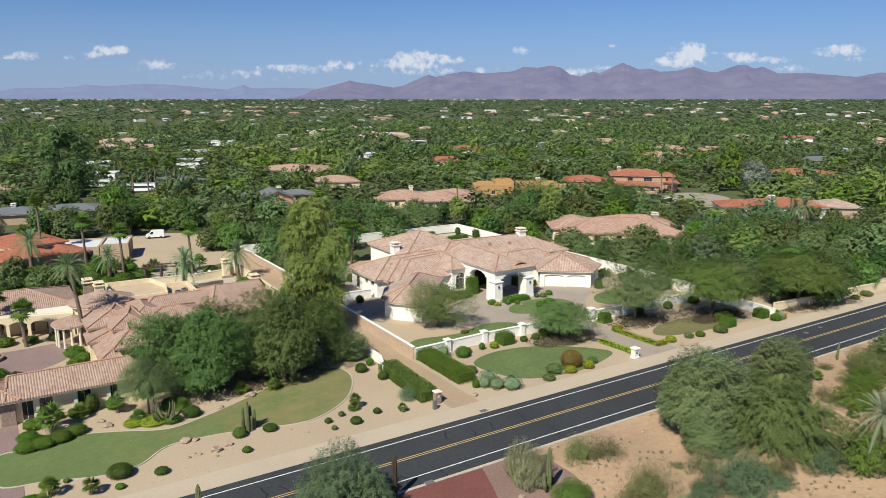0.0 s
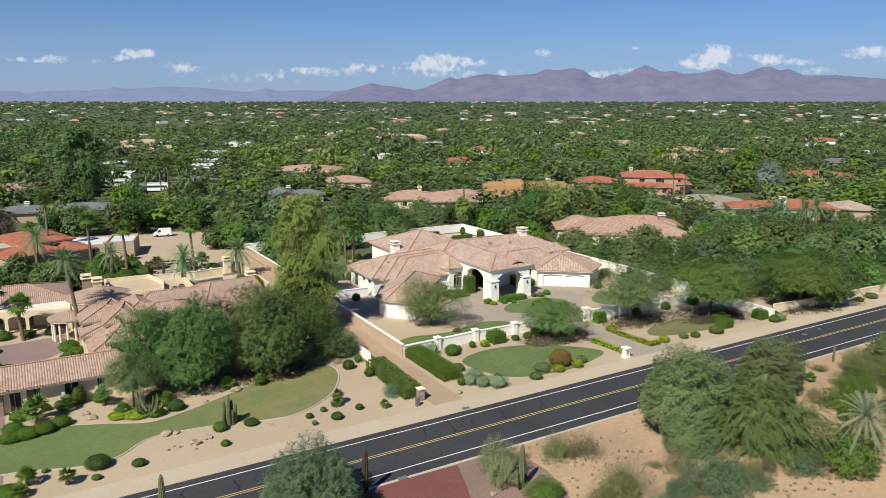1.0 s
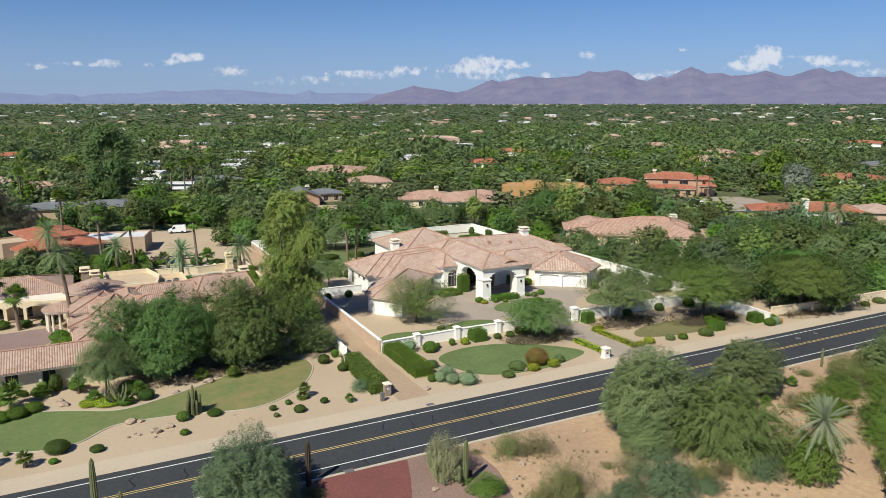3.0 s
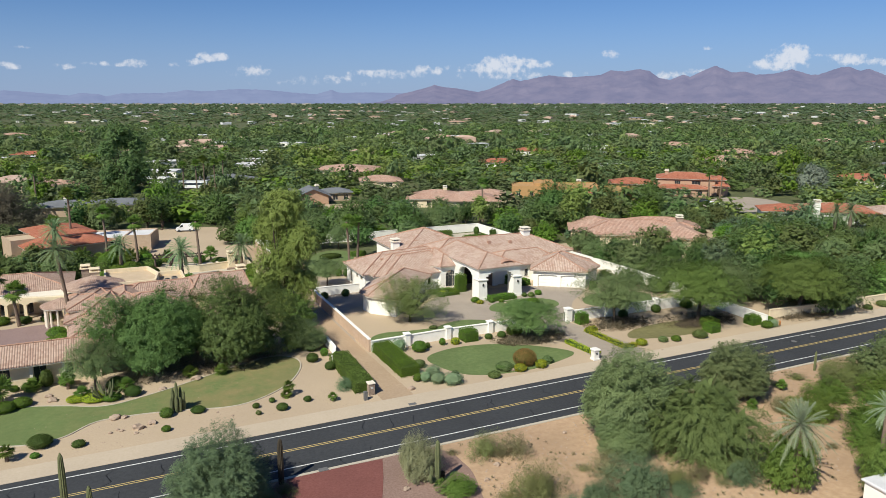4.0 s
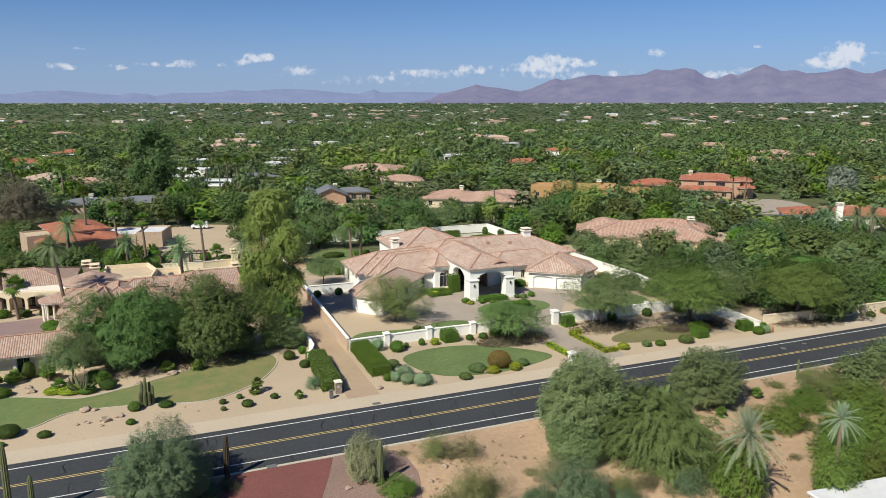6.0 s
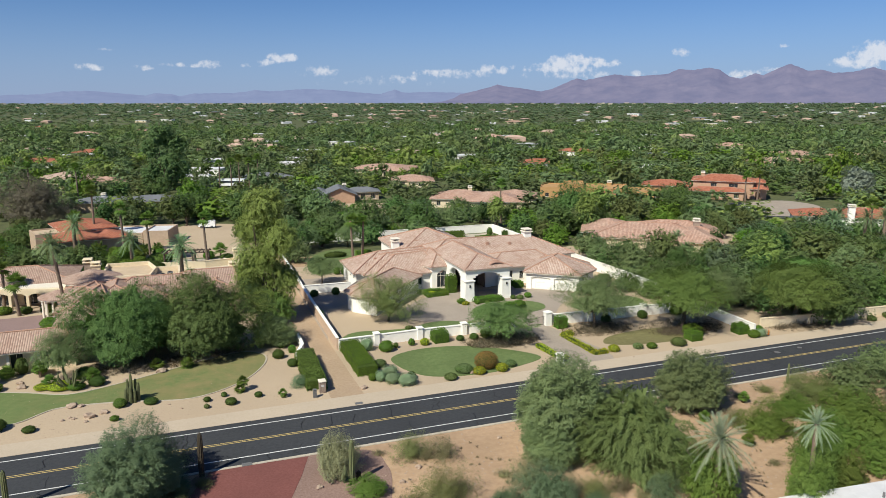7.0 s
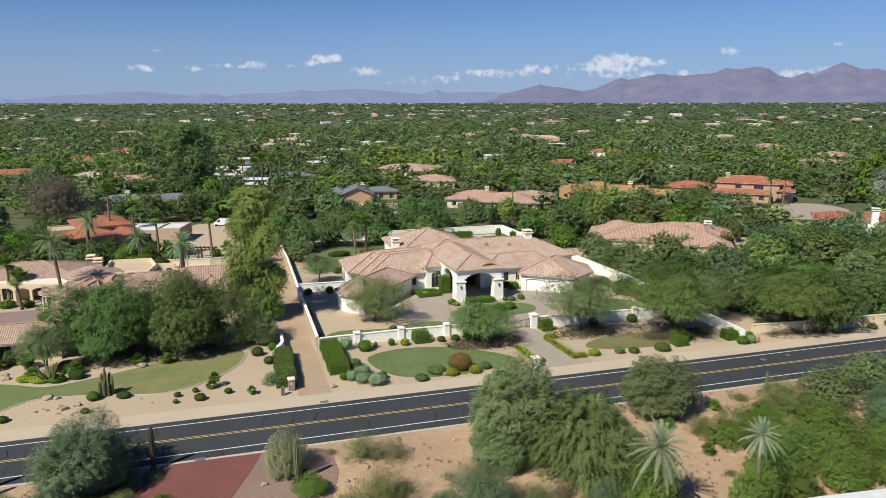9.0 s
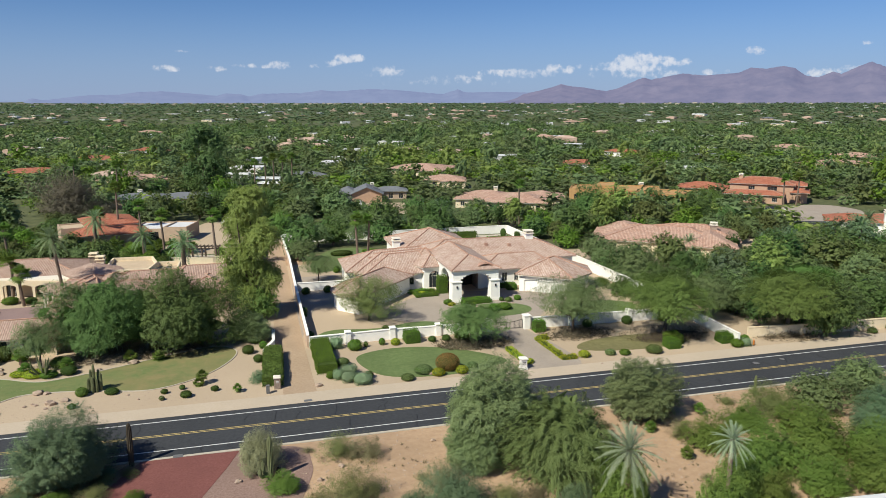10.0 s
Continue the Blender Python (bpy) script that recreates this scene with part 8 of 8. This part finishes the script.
            part("side_window", gg, M["glass"], e)
    for x in wheels:
        for s in (-1, 1):
            w = part("wheel", Geo().tube([(x, s * hw * 0.78, 0.33), (x, s * (hw + 0.01), 0.33)], [0.33, 0.33], 16), M["rubber"], e)
            part("rim", Geo().tube([(x, s * (hw + 0.005), 0.33), (x, s * (hw + 0.025), 0.33)], [0.19, 0.17], 12), M["cast"], w)
    return e


van_prof = [(-2.2, 0.35), (2.1, 0.35), (2.2, 0.6), (2.2, 1.2), (2.1, 1.95), (1.8, 2.05), (-0.6, 2.05), (-0.95, 1.95), (-1.45, 1.25), (-2.1, 1.05), (-2.25, 0.7)]
van = car("van", (32.3, 188.6, 0.04, 0, 0, -12), "small white panel van parked on dirt", van_prof, 1.8, M["skin"], (-1.4, 1.3), [[(-1.25, 1.25), (-0.4, 1.25), (-0.4, 1.8), (-0.8, 1.8)]])
part("windscreen", Geo().add([(-1.42, -0.75, 1.31), (-1.42, 0.75, 1.31), (-0.98, 0.66, 1.95), (-0.98, -0.66, 1.95)], [(3, 2, 1, 0)]), M["glass"], van)
for s in (-1, 1):
    part("headlight", Geo().soft_box(-2.27, -2.15, s * 0.62 - 0.16, s * 0.62 + 0.16, 0.75, 0.95, 0.03), M["glass"], van)
    part("mirror", Geo().soft_box(-1.15, -1.0, s * 1.0 - 0.1, s * 1.0 + 0.1, 1.25, 1.5, 0.03), M["rubber"], van)
part("bumper", Geo().soft_box(-2.32, -2.15, -0.85, 0.85, 0.35, 0.6, 0.05), M["rubber"], van)
car_prof = [(-2.2, 0.35), (2.2, 0.35), (2.25, 0.75), (2.1, 0.95), (1.5, 1.0), (0.9, 1.42), (-0.5, 1.45), (-1.2, 1.0), (-2.1, 0.88), (-2.25, 0.6)]
cg = [[(-1.0, 1.0), (1.2, 1.0), (0.8, 1.35), (-0.45, 1.38)]]
M["car_dark"] = surface("dark blue car paint", (0.02, 0.025, 0.04), (0.03, 0.035, 0.05), rough=0.25, bump=0, stain=0.05, spec=0.5)
car("car", (70.0, 220.0, 0.0, 0, 0, 70), "dark sedan parked beside the grey house", car_prof, 1.8, M["car_dark"], (-1.35, 1.35), cg)
car("car", (73.0, 218.0, 0.0, 0, 0, 75), "white sedan parked beside the grey house", car_prof, 1.8, M["skin"], (-1.35, 1.35), cg)
car("car", (196.5, 172.0, 0.0, 0, 0, -35), "dark sedan parked before the rose house", car_prof, 1.8, M["car_dark"], (-1.35, 1.35), cg)
car("car", (194.0, 165.0, 0.0, 0, 0, -30), "white sedan parked before the rose house", car_prof, 1.8, M["skin"], (-1.35, 1.35), cg)
rv_prof = [(-5.4, 0.5), (5.4, 0.5), (5.5, 0.9), (5.5, 3.2), (5.2, 3.45), (-5.2, 3.45), (-5.5, 3.0), (-5.6, 1.2)]
car("motorhome", (45.5, 288.5, 0, 0, 0, -22), "long white motorhome with a dark window band", rv_prof, 2.5, M["skin"], (-3.6, 3.2, 4.1), [[(-5.0, 1.7), (5.0, 1.7), (5.0, 2.5), (-5.0, 2.5)]])
car("motorhome", (33.0, 312.0, 0, 0, 0, -22), "white motorhome parked behind trees", rv_prof, 2.5, M["skin"], (-3.6, 3.2, 4.1), [[(-5.0, 1.7), (5.0, 1.7), (5.0, 2.5), (-5.0, 2.5)]])

# ---- pool terrace of the manor ----
perg = thing("pergola", (26.5, 143.2, 0.08, 0, 0, -12), "weathered timber pergola over the terrace", "pergola")
for i in range(4):
    for j in range(2):
        part("post", Geo().cyl(-4.2 + 2.8 * i, -1.3 + 2.6 * j, 0, 2.5, 0.22, 0.18, 8), M["bark"], perg)
for j in range(2):
    part("beam", Geo().box(-4.8, 4.8, -1.4 + 2.6 * j, -1.2 + 2.6 * j, 2.5, 2.75), M["bark"], perg)
for i in range(12):
    part("rafter", Geo().box(-4.6 + 0.82 * i, -4.5 + 0.82 * i, -1.9, 1.9, 2.75, 2.9), M["bark"], perg)


def lounger(x, y, turn, cushion, label):
    e = thing("sun_lounger", (x, y, 0.08, 0, 0, turn), label, "sun lounger", "terrace loungers")
    part("frame", Geo().soft_box(-0.95, 0.95, -0.33, 0.33, 0.26, 0.33, 0.02), M["wood"], e)
    part("cushion", Geo().soft_box(-0.92, 0.4, -0.3, 0.3, 0.33, 0.43, 0.03), M[cushion], e)
    part("backrest", Geo().add([(0.4, -0.3, 0.33), (0.4, 0.3, 0.33), (0.95, 0.3, 0.8), (0.95, -0.3, 0.8), (0.46, -0.3, 0.28), (0.46, 0.3, 0.28), (1.0, 0.3, 0.74), (1.0, -0.3, 0.74)], [(0, 1, 2, 3), (7, 6, 5, 4), (0, 4, 5, 1), (1, 5, 6, 2), (2, 6, 7, 3), (3, 7, 4, 0)]), M[cushion], e)
    for dx in (-0.85, 0.85):
        for dy in (-0.28, 0.28):
            part("leg", Geo().cyl(dx, dy, 0, 0.27, 0.035, n=6), M["wood"], e)
    return e


M["cushion_red"] = surface("faded red canvas", (0.24, 0.05, 0.04), (0.32, 0.08, 0.06), small=6)
for x, y, t_, c in ((22.2, 141.6, 70, "cushion_red"), (23.4, 141.2, 75, "cushion_red"), (31.2, 141.2, 100, "trim"), (32.6, 141.4, 95, "trim"), (34.0, 141.8, 90, "trim"), (28.6, 140.2, 80, "trim")):
    lounger(x, y, t_, c, "low sun lounger with red cushions" if c == "cushion_red" else "low sun lounger with pale cushions")
structure("pool", slab(smooth_outline([(18.5, 134.2), (24, 136.8), (31, 136.0), (34.6, 133.2), (30, 131.4), (23, 133.0)]), 0.1), M["water"], "small blue swimming pool in the terrace", "swimming pool")
structure("pool_neighbour", slab(smooth_outline([(180.5, 112.0), (186, 114.4), (188.0, 110.4), (182.4, 108.2)]), 0.1), M["water"], "blue swimming pool behind trees", "swimming pool")
fountain = thing("fountain", (-3.4, 108.6, 0.06), "round dark stone fountain in the forecourt", "fountain")
part("basin", Geo().tube([(0, 0, 0), (0, 0, 0.45)], [1.5, 1.6], 24), M["stone"], fountain)
part("bowl", Geo().tube([(0, 0, 0.4), (0, 0, 0.95), (0, 0, 1.1)], [0.25, 0.3, 0.8], 18), M["stone"], fountain)

# ---- open ground in the neighbourhood ----
structure("yard_grey_house", slab(smooth_outline([(66, 196), (72, 190), (84, 196), (92, 212), (88, 220), (72, 221)]), 0.04), M["sand"], "bare tan yard before the grey house", "yard")
structure("drive_rose_house", slab(smooth_outline([(184, 150), (196, 146), (220, 160), (222, 176), (208, 178), (192, 168)]), 0.05), M["paver"], "pale concrete drive of the rose house", "driveway")
structure("street_far", slab([(176, 152), (200, 140), (203, 145), (180, 157)], 0.06), M["asphalt"], "short grey side street", "road")

fireplace = thing("outdoor_fireplace", (36.2, 138.4, 0), "cream stucco garden fireplace by the pool", "fireplace")
chimney(fireplace, 0, 0, 0, 3.7, 1.3, "stucco_cream", "stucco_cream")
part("hearth", Geo().soft_box(-1.0, 1.0, -1.0, -0.66, 0, 0.5, 0.05), M["stone"], fireplace)
hydrant = thing("fire_hydrant", (104.6, 63.9, 0.03), "small orange fire hydrant beside the path", "hydrant")
part("barrel", Geo().cyl(0, 0, 0, 0.62, 0.13, 0.12, 12), M["hydrant"], hydrant)
part("bonnet", Geo().cyl(0, 0, 0.62, 0.82, 0.15, 0.05, 12), M["hydrant"], hydrant)
part("flange", Geo().cyl(0, 0, 0.0, 0.06, 0.2, 0.2, 12), M["cast"], hydrant)
for dx in (-0.2, 0.12):
    part("nozzle", Geo().box(dx, dx + 0.08, -0.06, 0.06, 0.4, 0.52), M["cast"], hydrant)
# ---- woods ----
CLEAR = [(-13, 37, 60, 133), (13, 39, 130, 152), (36, 104.5, 58, 158), (70, 92, 196, 236), (181, 222, 146, 178), (-8, 26, 160, 184), (22, 45, 152, 192), (-3, 26, 226, 244), (172, 190, 104, 118), (-26, 6, 192, 218)]
# a house and how far before it the trees keep low: centre, half width, depth of the gap
SIGHT = [(130, 128, 17, 9), (117, 203, 17, 12), (164, 203, 18, 6), (214, 190, 16, 20), (196, 208, 10, 8), (78, 229, 9, 10), (3, 172, 14, 12), (11, 234, 16, 10), (118, 318, 14, 24), (115, 266, 10, 25), (32, 188, 5, 20), (45, 288, 7, 30), (33, 312, 8, 20), (-12, 205, 13, 34), (21, 283, 8, 16)]
HOUSES = [(130, 128, 17), (117, 203, 17), (162, 203, 22), (214, 190, 17), (196, 208, 9), (200, 130, 20), (78, 229, 15)]
rng = np.random.default_rng(77)


def free(x, y, pad=2.0):
    if y < 64 + pad or any(a - pad < x < b + pad and c - pad < y < d + pad for a, b, c, d in CLEAR):
        return False
    return not any(math.hypot(x - a, y - b) < r * 0.85 for a, b, r in HOUSES)


def lowness(x, y):
    """1 in the open, smaller in front of a house."""
    k = 1.0
    for a, b, hw, dep in SIGHT:
        d = Vector((20 - a, -5 - b)).normalized()
        al = (x - a) * d.x + (y - b) * d.y
        la = abs((x - a) * d.y - (y - b) * d.x)
        if 0 < al < dep * 1.3 + hw and la < hw:
            k = min(k, 0.32 if al < dep * 0.55 + hw * 0.7 else 0.6)
    return k


kinds = ["mid_a"] * 4 + ["mid_b"] * 4 + ["mid_c"] * 3 + ["mid_d"] * 3 + ["mid_e", "mid_f", "mid_f", "mid_g"]
words = {"mid_a": "dense green mesquite of the neighbourhood", "mid_b": "grey-green rounded tree of the neighbourhood", "mid_c": "bright green leafy garden tree",
         "mid_d": "olive-green rounded leafy garden tree", "mid_e": "tall yellow-green neighbourhood eucalyptus", "mid_f": "blue-green feathery neighbourhood palo verde", "mid_g": "dark narrow upright conifer tree"}
count = 0
for gx in np.arange(-120, 330, 6.4):
    for gy in np.arange(62, 300, 6.4):
        x, y = gx + rng.uniform(-3, 3), gy + rng.uniform(-3, 3)
        d, az = math.hypot(x - 20, y + 5), math.degrees(math.atan2(x - 20, y + 5))
        if not (-22 < az < 69) or d > 205 or d < 80 or not free(x, y, 1.5) or rng.random() < 0.06:
            continue
        low = lowness(x, y)
        k = kinds[rng.integers(len(kinds))]
        if low < 0.9 and k in ("mid_e", "mid_g"):
            k = "mid_a"
        s = rng.uniform(0.62, 1.08) if rng.random() < 0.85 else rng.uniform(1.15, 1.5)
        if low < 0.4:
            if rng.random() < 0.15:
                continue
            s = rng.uniform(0.38, 0.56)
        elif low < 0.9:
            s *= 0.75
        lab = words[k]
        if d < 138 and k[:4] == "mid_" and k not in ("mid_e", "mid_g"):
            k = {"mid_a": "near_a", "mid_b": "near_b", "mid_c": "near_c"}.get(k, "near_b")
        tree(k, x, y, lab, group="neighbourhood trees", turn=rng.uniform(0, 360), size=s, tall=rng.uniform(0.8, 1.1))
        count += 1
print("trees", count)

FAR, GRID, FAR_N = [], {}, [0]


def in_far(x, y):
    cell = (int(x // 120), int(y // 120))
    if len(FAR) != FAR_N[0]:
        FAR_N[0] = len(FAR)
        GRID.clear()
        for q in FAR:
            n = int((q[2] + q[3]) // 120) + 1
            for i in range(-n, n + 1):
                for j in range(-n, n + 1):
                    GRID.setdefault((int(q[0] // 120) + i, int(q[1] // 120) + j), []).append(q)
    for a, b, r, dep in GRID.get(cell, ()):
        d = math.hypot(20 - a, -5 - b)
        ux, uy = (20 - a) / d, (-5 - b) / d
        al = (x - a) * ux + (y - b) * uy
        la = abs((x - a) * uy - (y - b) * ux)
        if la < r and -r < al < r + dep:
            return True
    return False


# ---- far houses ----
def far_house_meshes(seed, wall, roof, top):
    """Wall, roof and window-row meshes of a far house, shared by its copies."""
    hrng = np.random.default_rng(seed)
    e = thing("far_house", (0, -3000 - seed * 50, 0), "far house among trees", "house")
    a, b = hrng.uniform(7, 10), hrng.uniform(5, 7)
    block(e, rect(-a, a, -b, b), 3.0, wall, {0: wins(2 * a, 2, 2.0)})
    if top > 0:
        hip_roof(e, rect(-a, a, -b, b), hip_ridge(-a, a, -b, b, 3.0 + top), 3.1, roof, over=0.7, caps=False)
        hip_roof(e, rect(-a * 0.2, a * 1.1, -b * 1.5, b * 0.6), hip_ridge(-a * 0.2, a * 1.1, -b * 1.5, b * 0.6, 2.9 + top), 2.95, roof, over=0.6, caps=False)
        block(e, rect(-a * 0.2, a * 1.1, -b * 1.5, b * 0.6), 2.85, wall, {0: wins(a * 1.3, 1, 2.2)})
    else:
        part("roof", Geo().box(-a - 0.2, a + 0.2, -b - 0.2, b + 0.2, 3.0, 3.25), M[roof], e)
    return e


protos = [far_house_meshes(1, "stucco_cream", "tile_pink", 1.8), far_house_meshes(2, "stucco_white", "white_roof", 0), far_house_meshes(3, "stucco_tan", "tile_rose", 1.8), far_house_meshes(4, "stucco_white", "tile_red", 1.7), far_house_meshes(5, "stucco_tan", "shingle", 1.4),
          far_house_meshes(6, "stucco_cream", "white_roof", 0)]
labels = ["far house with a pink tile roof", "far white house with a flat roof", "far tan house with rose tiles", "far white house with red tiles", "far tan house with grey shingles", "far cream house with a white roof"]
spots = ([(118, 318, 0, 1.5, 24), (115, 266, 0, 0.9, 20), (186, 385, 1, 1.1, 30), (204, 325, 3, 1.0, 25), (245, 284, 1, 0.9, 20), (326, 282, 0, 1.7, 35), (-18, 326, 2, 1.2, 20), (-6, 300, 0, 1.1, 20), (-24, 500, 3, 1.2, 30), (38, 345, 1, 1.0, 30), (142, 455, 2, 1.2, 30), (163, 430, 2, 1.2, 30), (108, 468, 1, 1.1, 30), (-30, 470, 5, 1.1, 25), (-45, 425, 3, 1.1, 20), (392, 300, 0, 1.4, 30)] + 
        [(300, 350, 4, 1.1, 20), (90, 400, 1, 0.9, 20), (270, 400, 3, 1.0, 25), (340, 420, 1, 1.2, 30), (150, 560, 1, 1.2, 30), (60, 300, 4, 1.0, 15), (250, 330, 1, 0.8, 20)])
rng = np.random.default_rng(123)
while len(spots) < 125:
    r = 330 + 2100 * rng.random() ** 1.2
    az = radians(rng.uniform(-22, 69))
    x, y = 20 + r * math.sin(az), -5 + r * math.cos(az)
    if any(math.hypot(x - q[0], y - q[1]) < 26 for q in spots) or not free(x, y, 16):
        continue
    spots.append((x, y, int(rng.choice([0, 1, 1, 2, 2, 3, 4, 5, 5])), rng.uniform(0.8, 1.5), 12 + r * rng.uniform(0.015, 0.06)))
for x, y, k, s, gap in spots:
    h = copy_thing(protos[k], Matrix.Translation((x, y, rise(math.hypot(x, y)))) @ Matrix.Rotation(math.atan2(-(x - 20), y + 5) + rng.normal() * 0.35, 4, "Z") @ Matrix.Diagonal((s, s, 0.85 + 0.15 * s, 1)))
    tagged(h, labels[k], "house", "far houses")
    FAR.append((x, y, 8 * s, gap * 0.5))
for e in protos:
    for o in (*e.children_recursive, e):
        bpy.data.objects.remove(o)
for x, y, a, b, mat, lab in ((835, 445, 46, 22, "lake", "small blue lake among trees"), (172, 1060, 70, 60, "lawn_dry", "pale golf green among trees"), (511, 965, 50, 50, "lawn_dry", "pale golf green among trees"), (-25, 1210, 90, 60, "lawn_dry", "pale golf green among trees"), (860, 400, 40, 14, "lawn", "green bank beside the lake")):
    pts = [(x + a * math.cos(t_) * (1 + 0.15 * math.sin(3 * t_)), y + b * math.sin(t_)) for t_ in (2 * math.pi * k / 24 for k in range(24))]
    structure("water" if mat == "lake" else "lawn_far", slab(pts, 0.1), M[mat], lab, "water" if mat == "lake" else "lawn")
    FAR.append((x, y, max(a, b) * 0.8, 60))


# tiny roofs that dot the canopy far off
def rooftops(name, mat, seed, n, label):
    rng = np.random.default_rng(seed)
    g = Geo()
    k = 0
    while k < n:
        r = 520 + 2900 * rng.random() ** 1.15
        az = radians(rng.uniform(-24, 70))
        x, y = 20 + r * math.sin(az), -5 + r * math.cos(az)
        if noise.noise(Vector((x * 0.004, y * 0.004, 3.0))) + rng.normal() * 0.25 < -0.05 or in_far(x, y):
            continue
        a, b_, t_ = rng.uniform(5, 11), rng.uniform(4, 7), rng.uniform(0, 3.14)
        h, c, s = rng.uniform(2.8, 4.5), math.cos(t_), math.sin(t_)
        flat_ = mat == "white_roof"
        pts = [(-a, -b_, 0), (a, -b_, 0), (a, b_, 0), (-a, b_, 0), (-a, -b_, h), (a, -b_, h), (a, b_, h), (-a, b_, h), (-a * 0.4, 0, h + (0.2 if flat_ else 1.8)), (a * 0.4, 0, h + (0.2 if flat_ else 1.8))]
        g.add([(x + c * p[0] - s * p[1], y + s * p[0] + c * p[1], p[2] + rise(r)) for p in pts], [(0, 1, 5, 4), (1, 2, 6, 5), (2, 3, 7, 6), (3, 0, 4, 7), (4, 5, 9, 8), (5, 6, 9), (6, 7, 8, 9), (7, 4, 8)])
        FAR.append((x, y, a * 0.8, r * 0.02))
        k += 1
    tagged(part(name, g, M[mat]), label, "rooftops", "", "stuff")


rooftops("distant_rooftops", "white_roof", 61, 150, "tiny pale roofs dotting the far canopy")
rooftops("distant_rooftops", "roof_mix", 62, 104, "tiny tan and rose roofs in the far canopy")
rng = np.random.default_rng(63)
g = Geo()
for k in range(150):
    az, r = radians(rng.choice([rng.uniform(-20, 16), rng.uniform(-20, 68)])), rng.uniform(3700, 4140)
    x, y, a, h = 20 + r * math.sin(az), -5 + r * math.cos(az), rng.uniform(3, 13), rng.uniform(5.5, 8.5)
    u, w_ = Vector((math.cos(az), -math.sin(az))), Vector((math.sin(az), math.cos(az))) * 9
    g.prism([(x - u.x * a, y - u.y * a), (x + u.x * a, y + u.y * a), (x + u.x * a + w_.x, y + u.y * a + w_.y), (x - u.x * a + w_.x, y - u.y * a + w_.y)], rise(r) - 1, rise(r) + h)
tagged(part("distant_buildings", g, M["concrete"]), "pale low buildings at the foot of the mountains", "buildings", "", "stuff")


def woods(name, d0, d1, spacing, mats, quads, leaf, hgt, label, seed, skip=0.1):
    rng = np.random.default_rng(seed)
    shapes = []
    for k in range(6):
        form = ("dome", "round", "dome", "dome", "tall", "dome")[k]
        v, f, _ = spray_crown(rng, 1.0, 1.08, 0.03, form, 11 if quads > 60 else 7, max(3, quads // 3), 3 if quads > 6 else 1, 0.13, (leaf, leaf * 0.6), depth=0.25, inner=0.0, core=0.62, pads=26 if quads > 60 else 14 if quads > 20 else 7)
        shapes.append((v, f))
    n = int(0.84 * (d1 * d1 - d0 * d0) / spacing ** 2)
    r = np.sqrt(rng.uniform(d0 * d0, d1 * d1, n))
    az = np.radians(rng.uniform(-25, 72, n))
    X, Y = 20 + r * np.sin(az), -5 + r * np.cos(az)
    vs, fs, off = [[] for _ in mats], [[] for _ in mats], [0] * len(mats)
    for x, y in zip(X, Y):
        if not free(x, y, 3.0) or in_far(x, y) or rng.random() < skip:
            continue
        if noise.noise(Vector((x * 0.013, y * 0.013, 9.0))) < -0.5:
            continue
        k = rng.integers(6)
        # stands of one kind keep together
        g = noise.noise(Vector((x * 0.012, y * 0.012, seed))) + rng.normal() * 0.3
        mi = int(min(len(mats) - 1, max(0, (g + 0.6) / 1.2 * len(mats))))
        # towards the horizon the haze-coloured leaves take over
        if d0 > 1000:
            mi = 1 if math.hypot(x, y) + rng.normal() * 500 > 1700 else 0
            k = k if k != 4 else 0
        v, f = shapes[k]
        low = lowness(x, y) if d0 < 300 else 1.0
        h = hgt * rng.uniform(0.5, 1.2) * (1.25 if k == 4 else 0.9) * (1.0 if low > 0.9 else 0.6)
        w = hgt * (1.9 if d0 > 1000 else 1.0) * rng.uniform(0.8, 1.45) * (0.85 if k == 4 else 1.05) * (1.0 if low > 0.9 else 0.7)
        big = rng.choice([0.75, 1.0, 1.0, 1.45]) if d0 < 1000 and low > 0.9 else 1.0
        h, w = h * (0.55 + 0.45 * big), w * big
        a = rng.uniform(0, 6.28)
        ca, sa = math.cos(a) * w, math.sin(a) * w
        q = np.empty_like(v)
        q[:, 0] = v[:, 0] * ca - v[:, 1] * sa + x
        q[:, 1] = v[:, 0] * sa + v[:, 1] * ca + y
        q[:, 2] = np.maximum(v[:, 2], 0.01) * h + rise(math.hypot(x, y))
        vs[mi].append(q)
        fs[mi].append(f + off[mi])
        off[mi] += len(v)
    for i, mname in enumerate(mats):
        if vs[i]:
            tagged(part(name, mesh_np(name, np.concatenate(vs[i]), np.concatenate(fs[i]), M[mname]), None), label, "woodland", "", "stuff")


# thicket between the manor and the red-roofed house
rng = np.random.default_rng(77)
for k in range(34):
    x, y = rng.uniform(-20, 4), rng.uniform(132, 196)
    if x > -8 and y > 164:
        continue
    key = ("mid_a", "mid_d", "mid_b", "mid_a", "mid_c")[k % 5]
    tree(key, x, y, "dense green garden tree behind the manor", turn=x * 31 % 360, size=rng.uniform(0.5, 0.95), tall=0.8, group="manor garden trees")
woods("tree_canopy", 203, 450, 7.3, ["wood_far", "mesquite", "olive", "wood_far", "mesquite_grey", "bright", "euc"], 168, 0.135, 8.4, "dense suburban tree canopy in mixed greens", 1, 0.06)
woods("far_canopy", 450, 1050, 9.6, ["wood_far", "mesquite_mid", "wood_far", "mesquite_grey", "paloverde"], 60, 0.19, 9.2, "far suburban tree canopy", 2, 0.08)
woods("horizon_canopy", 1050, 4250, 27.0, ["wood_far", "wood_hazy"], 12, 0.46, 8.0, "tree canopy coloured paler as haze to the horizon", 3, 0.08)
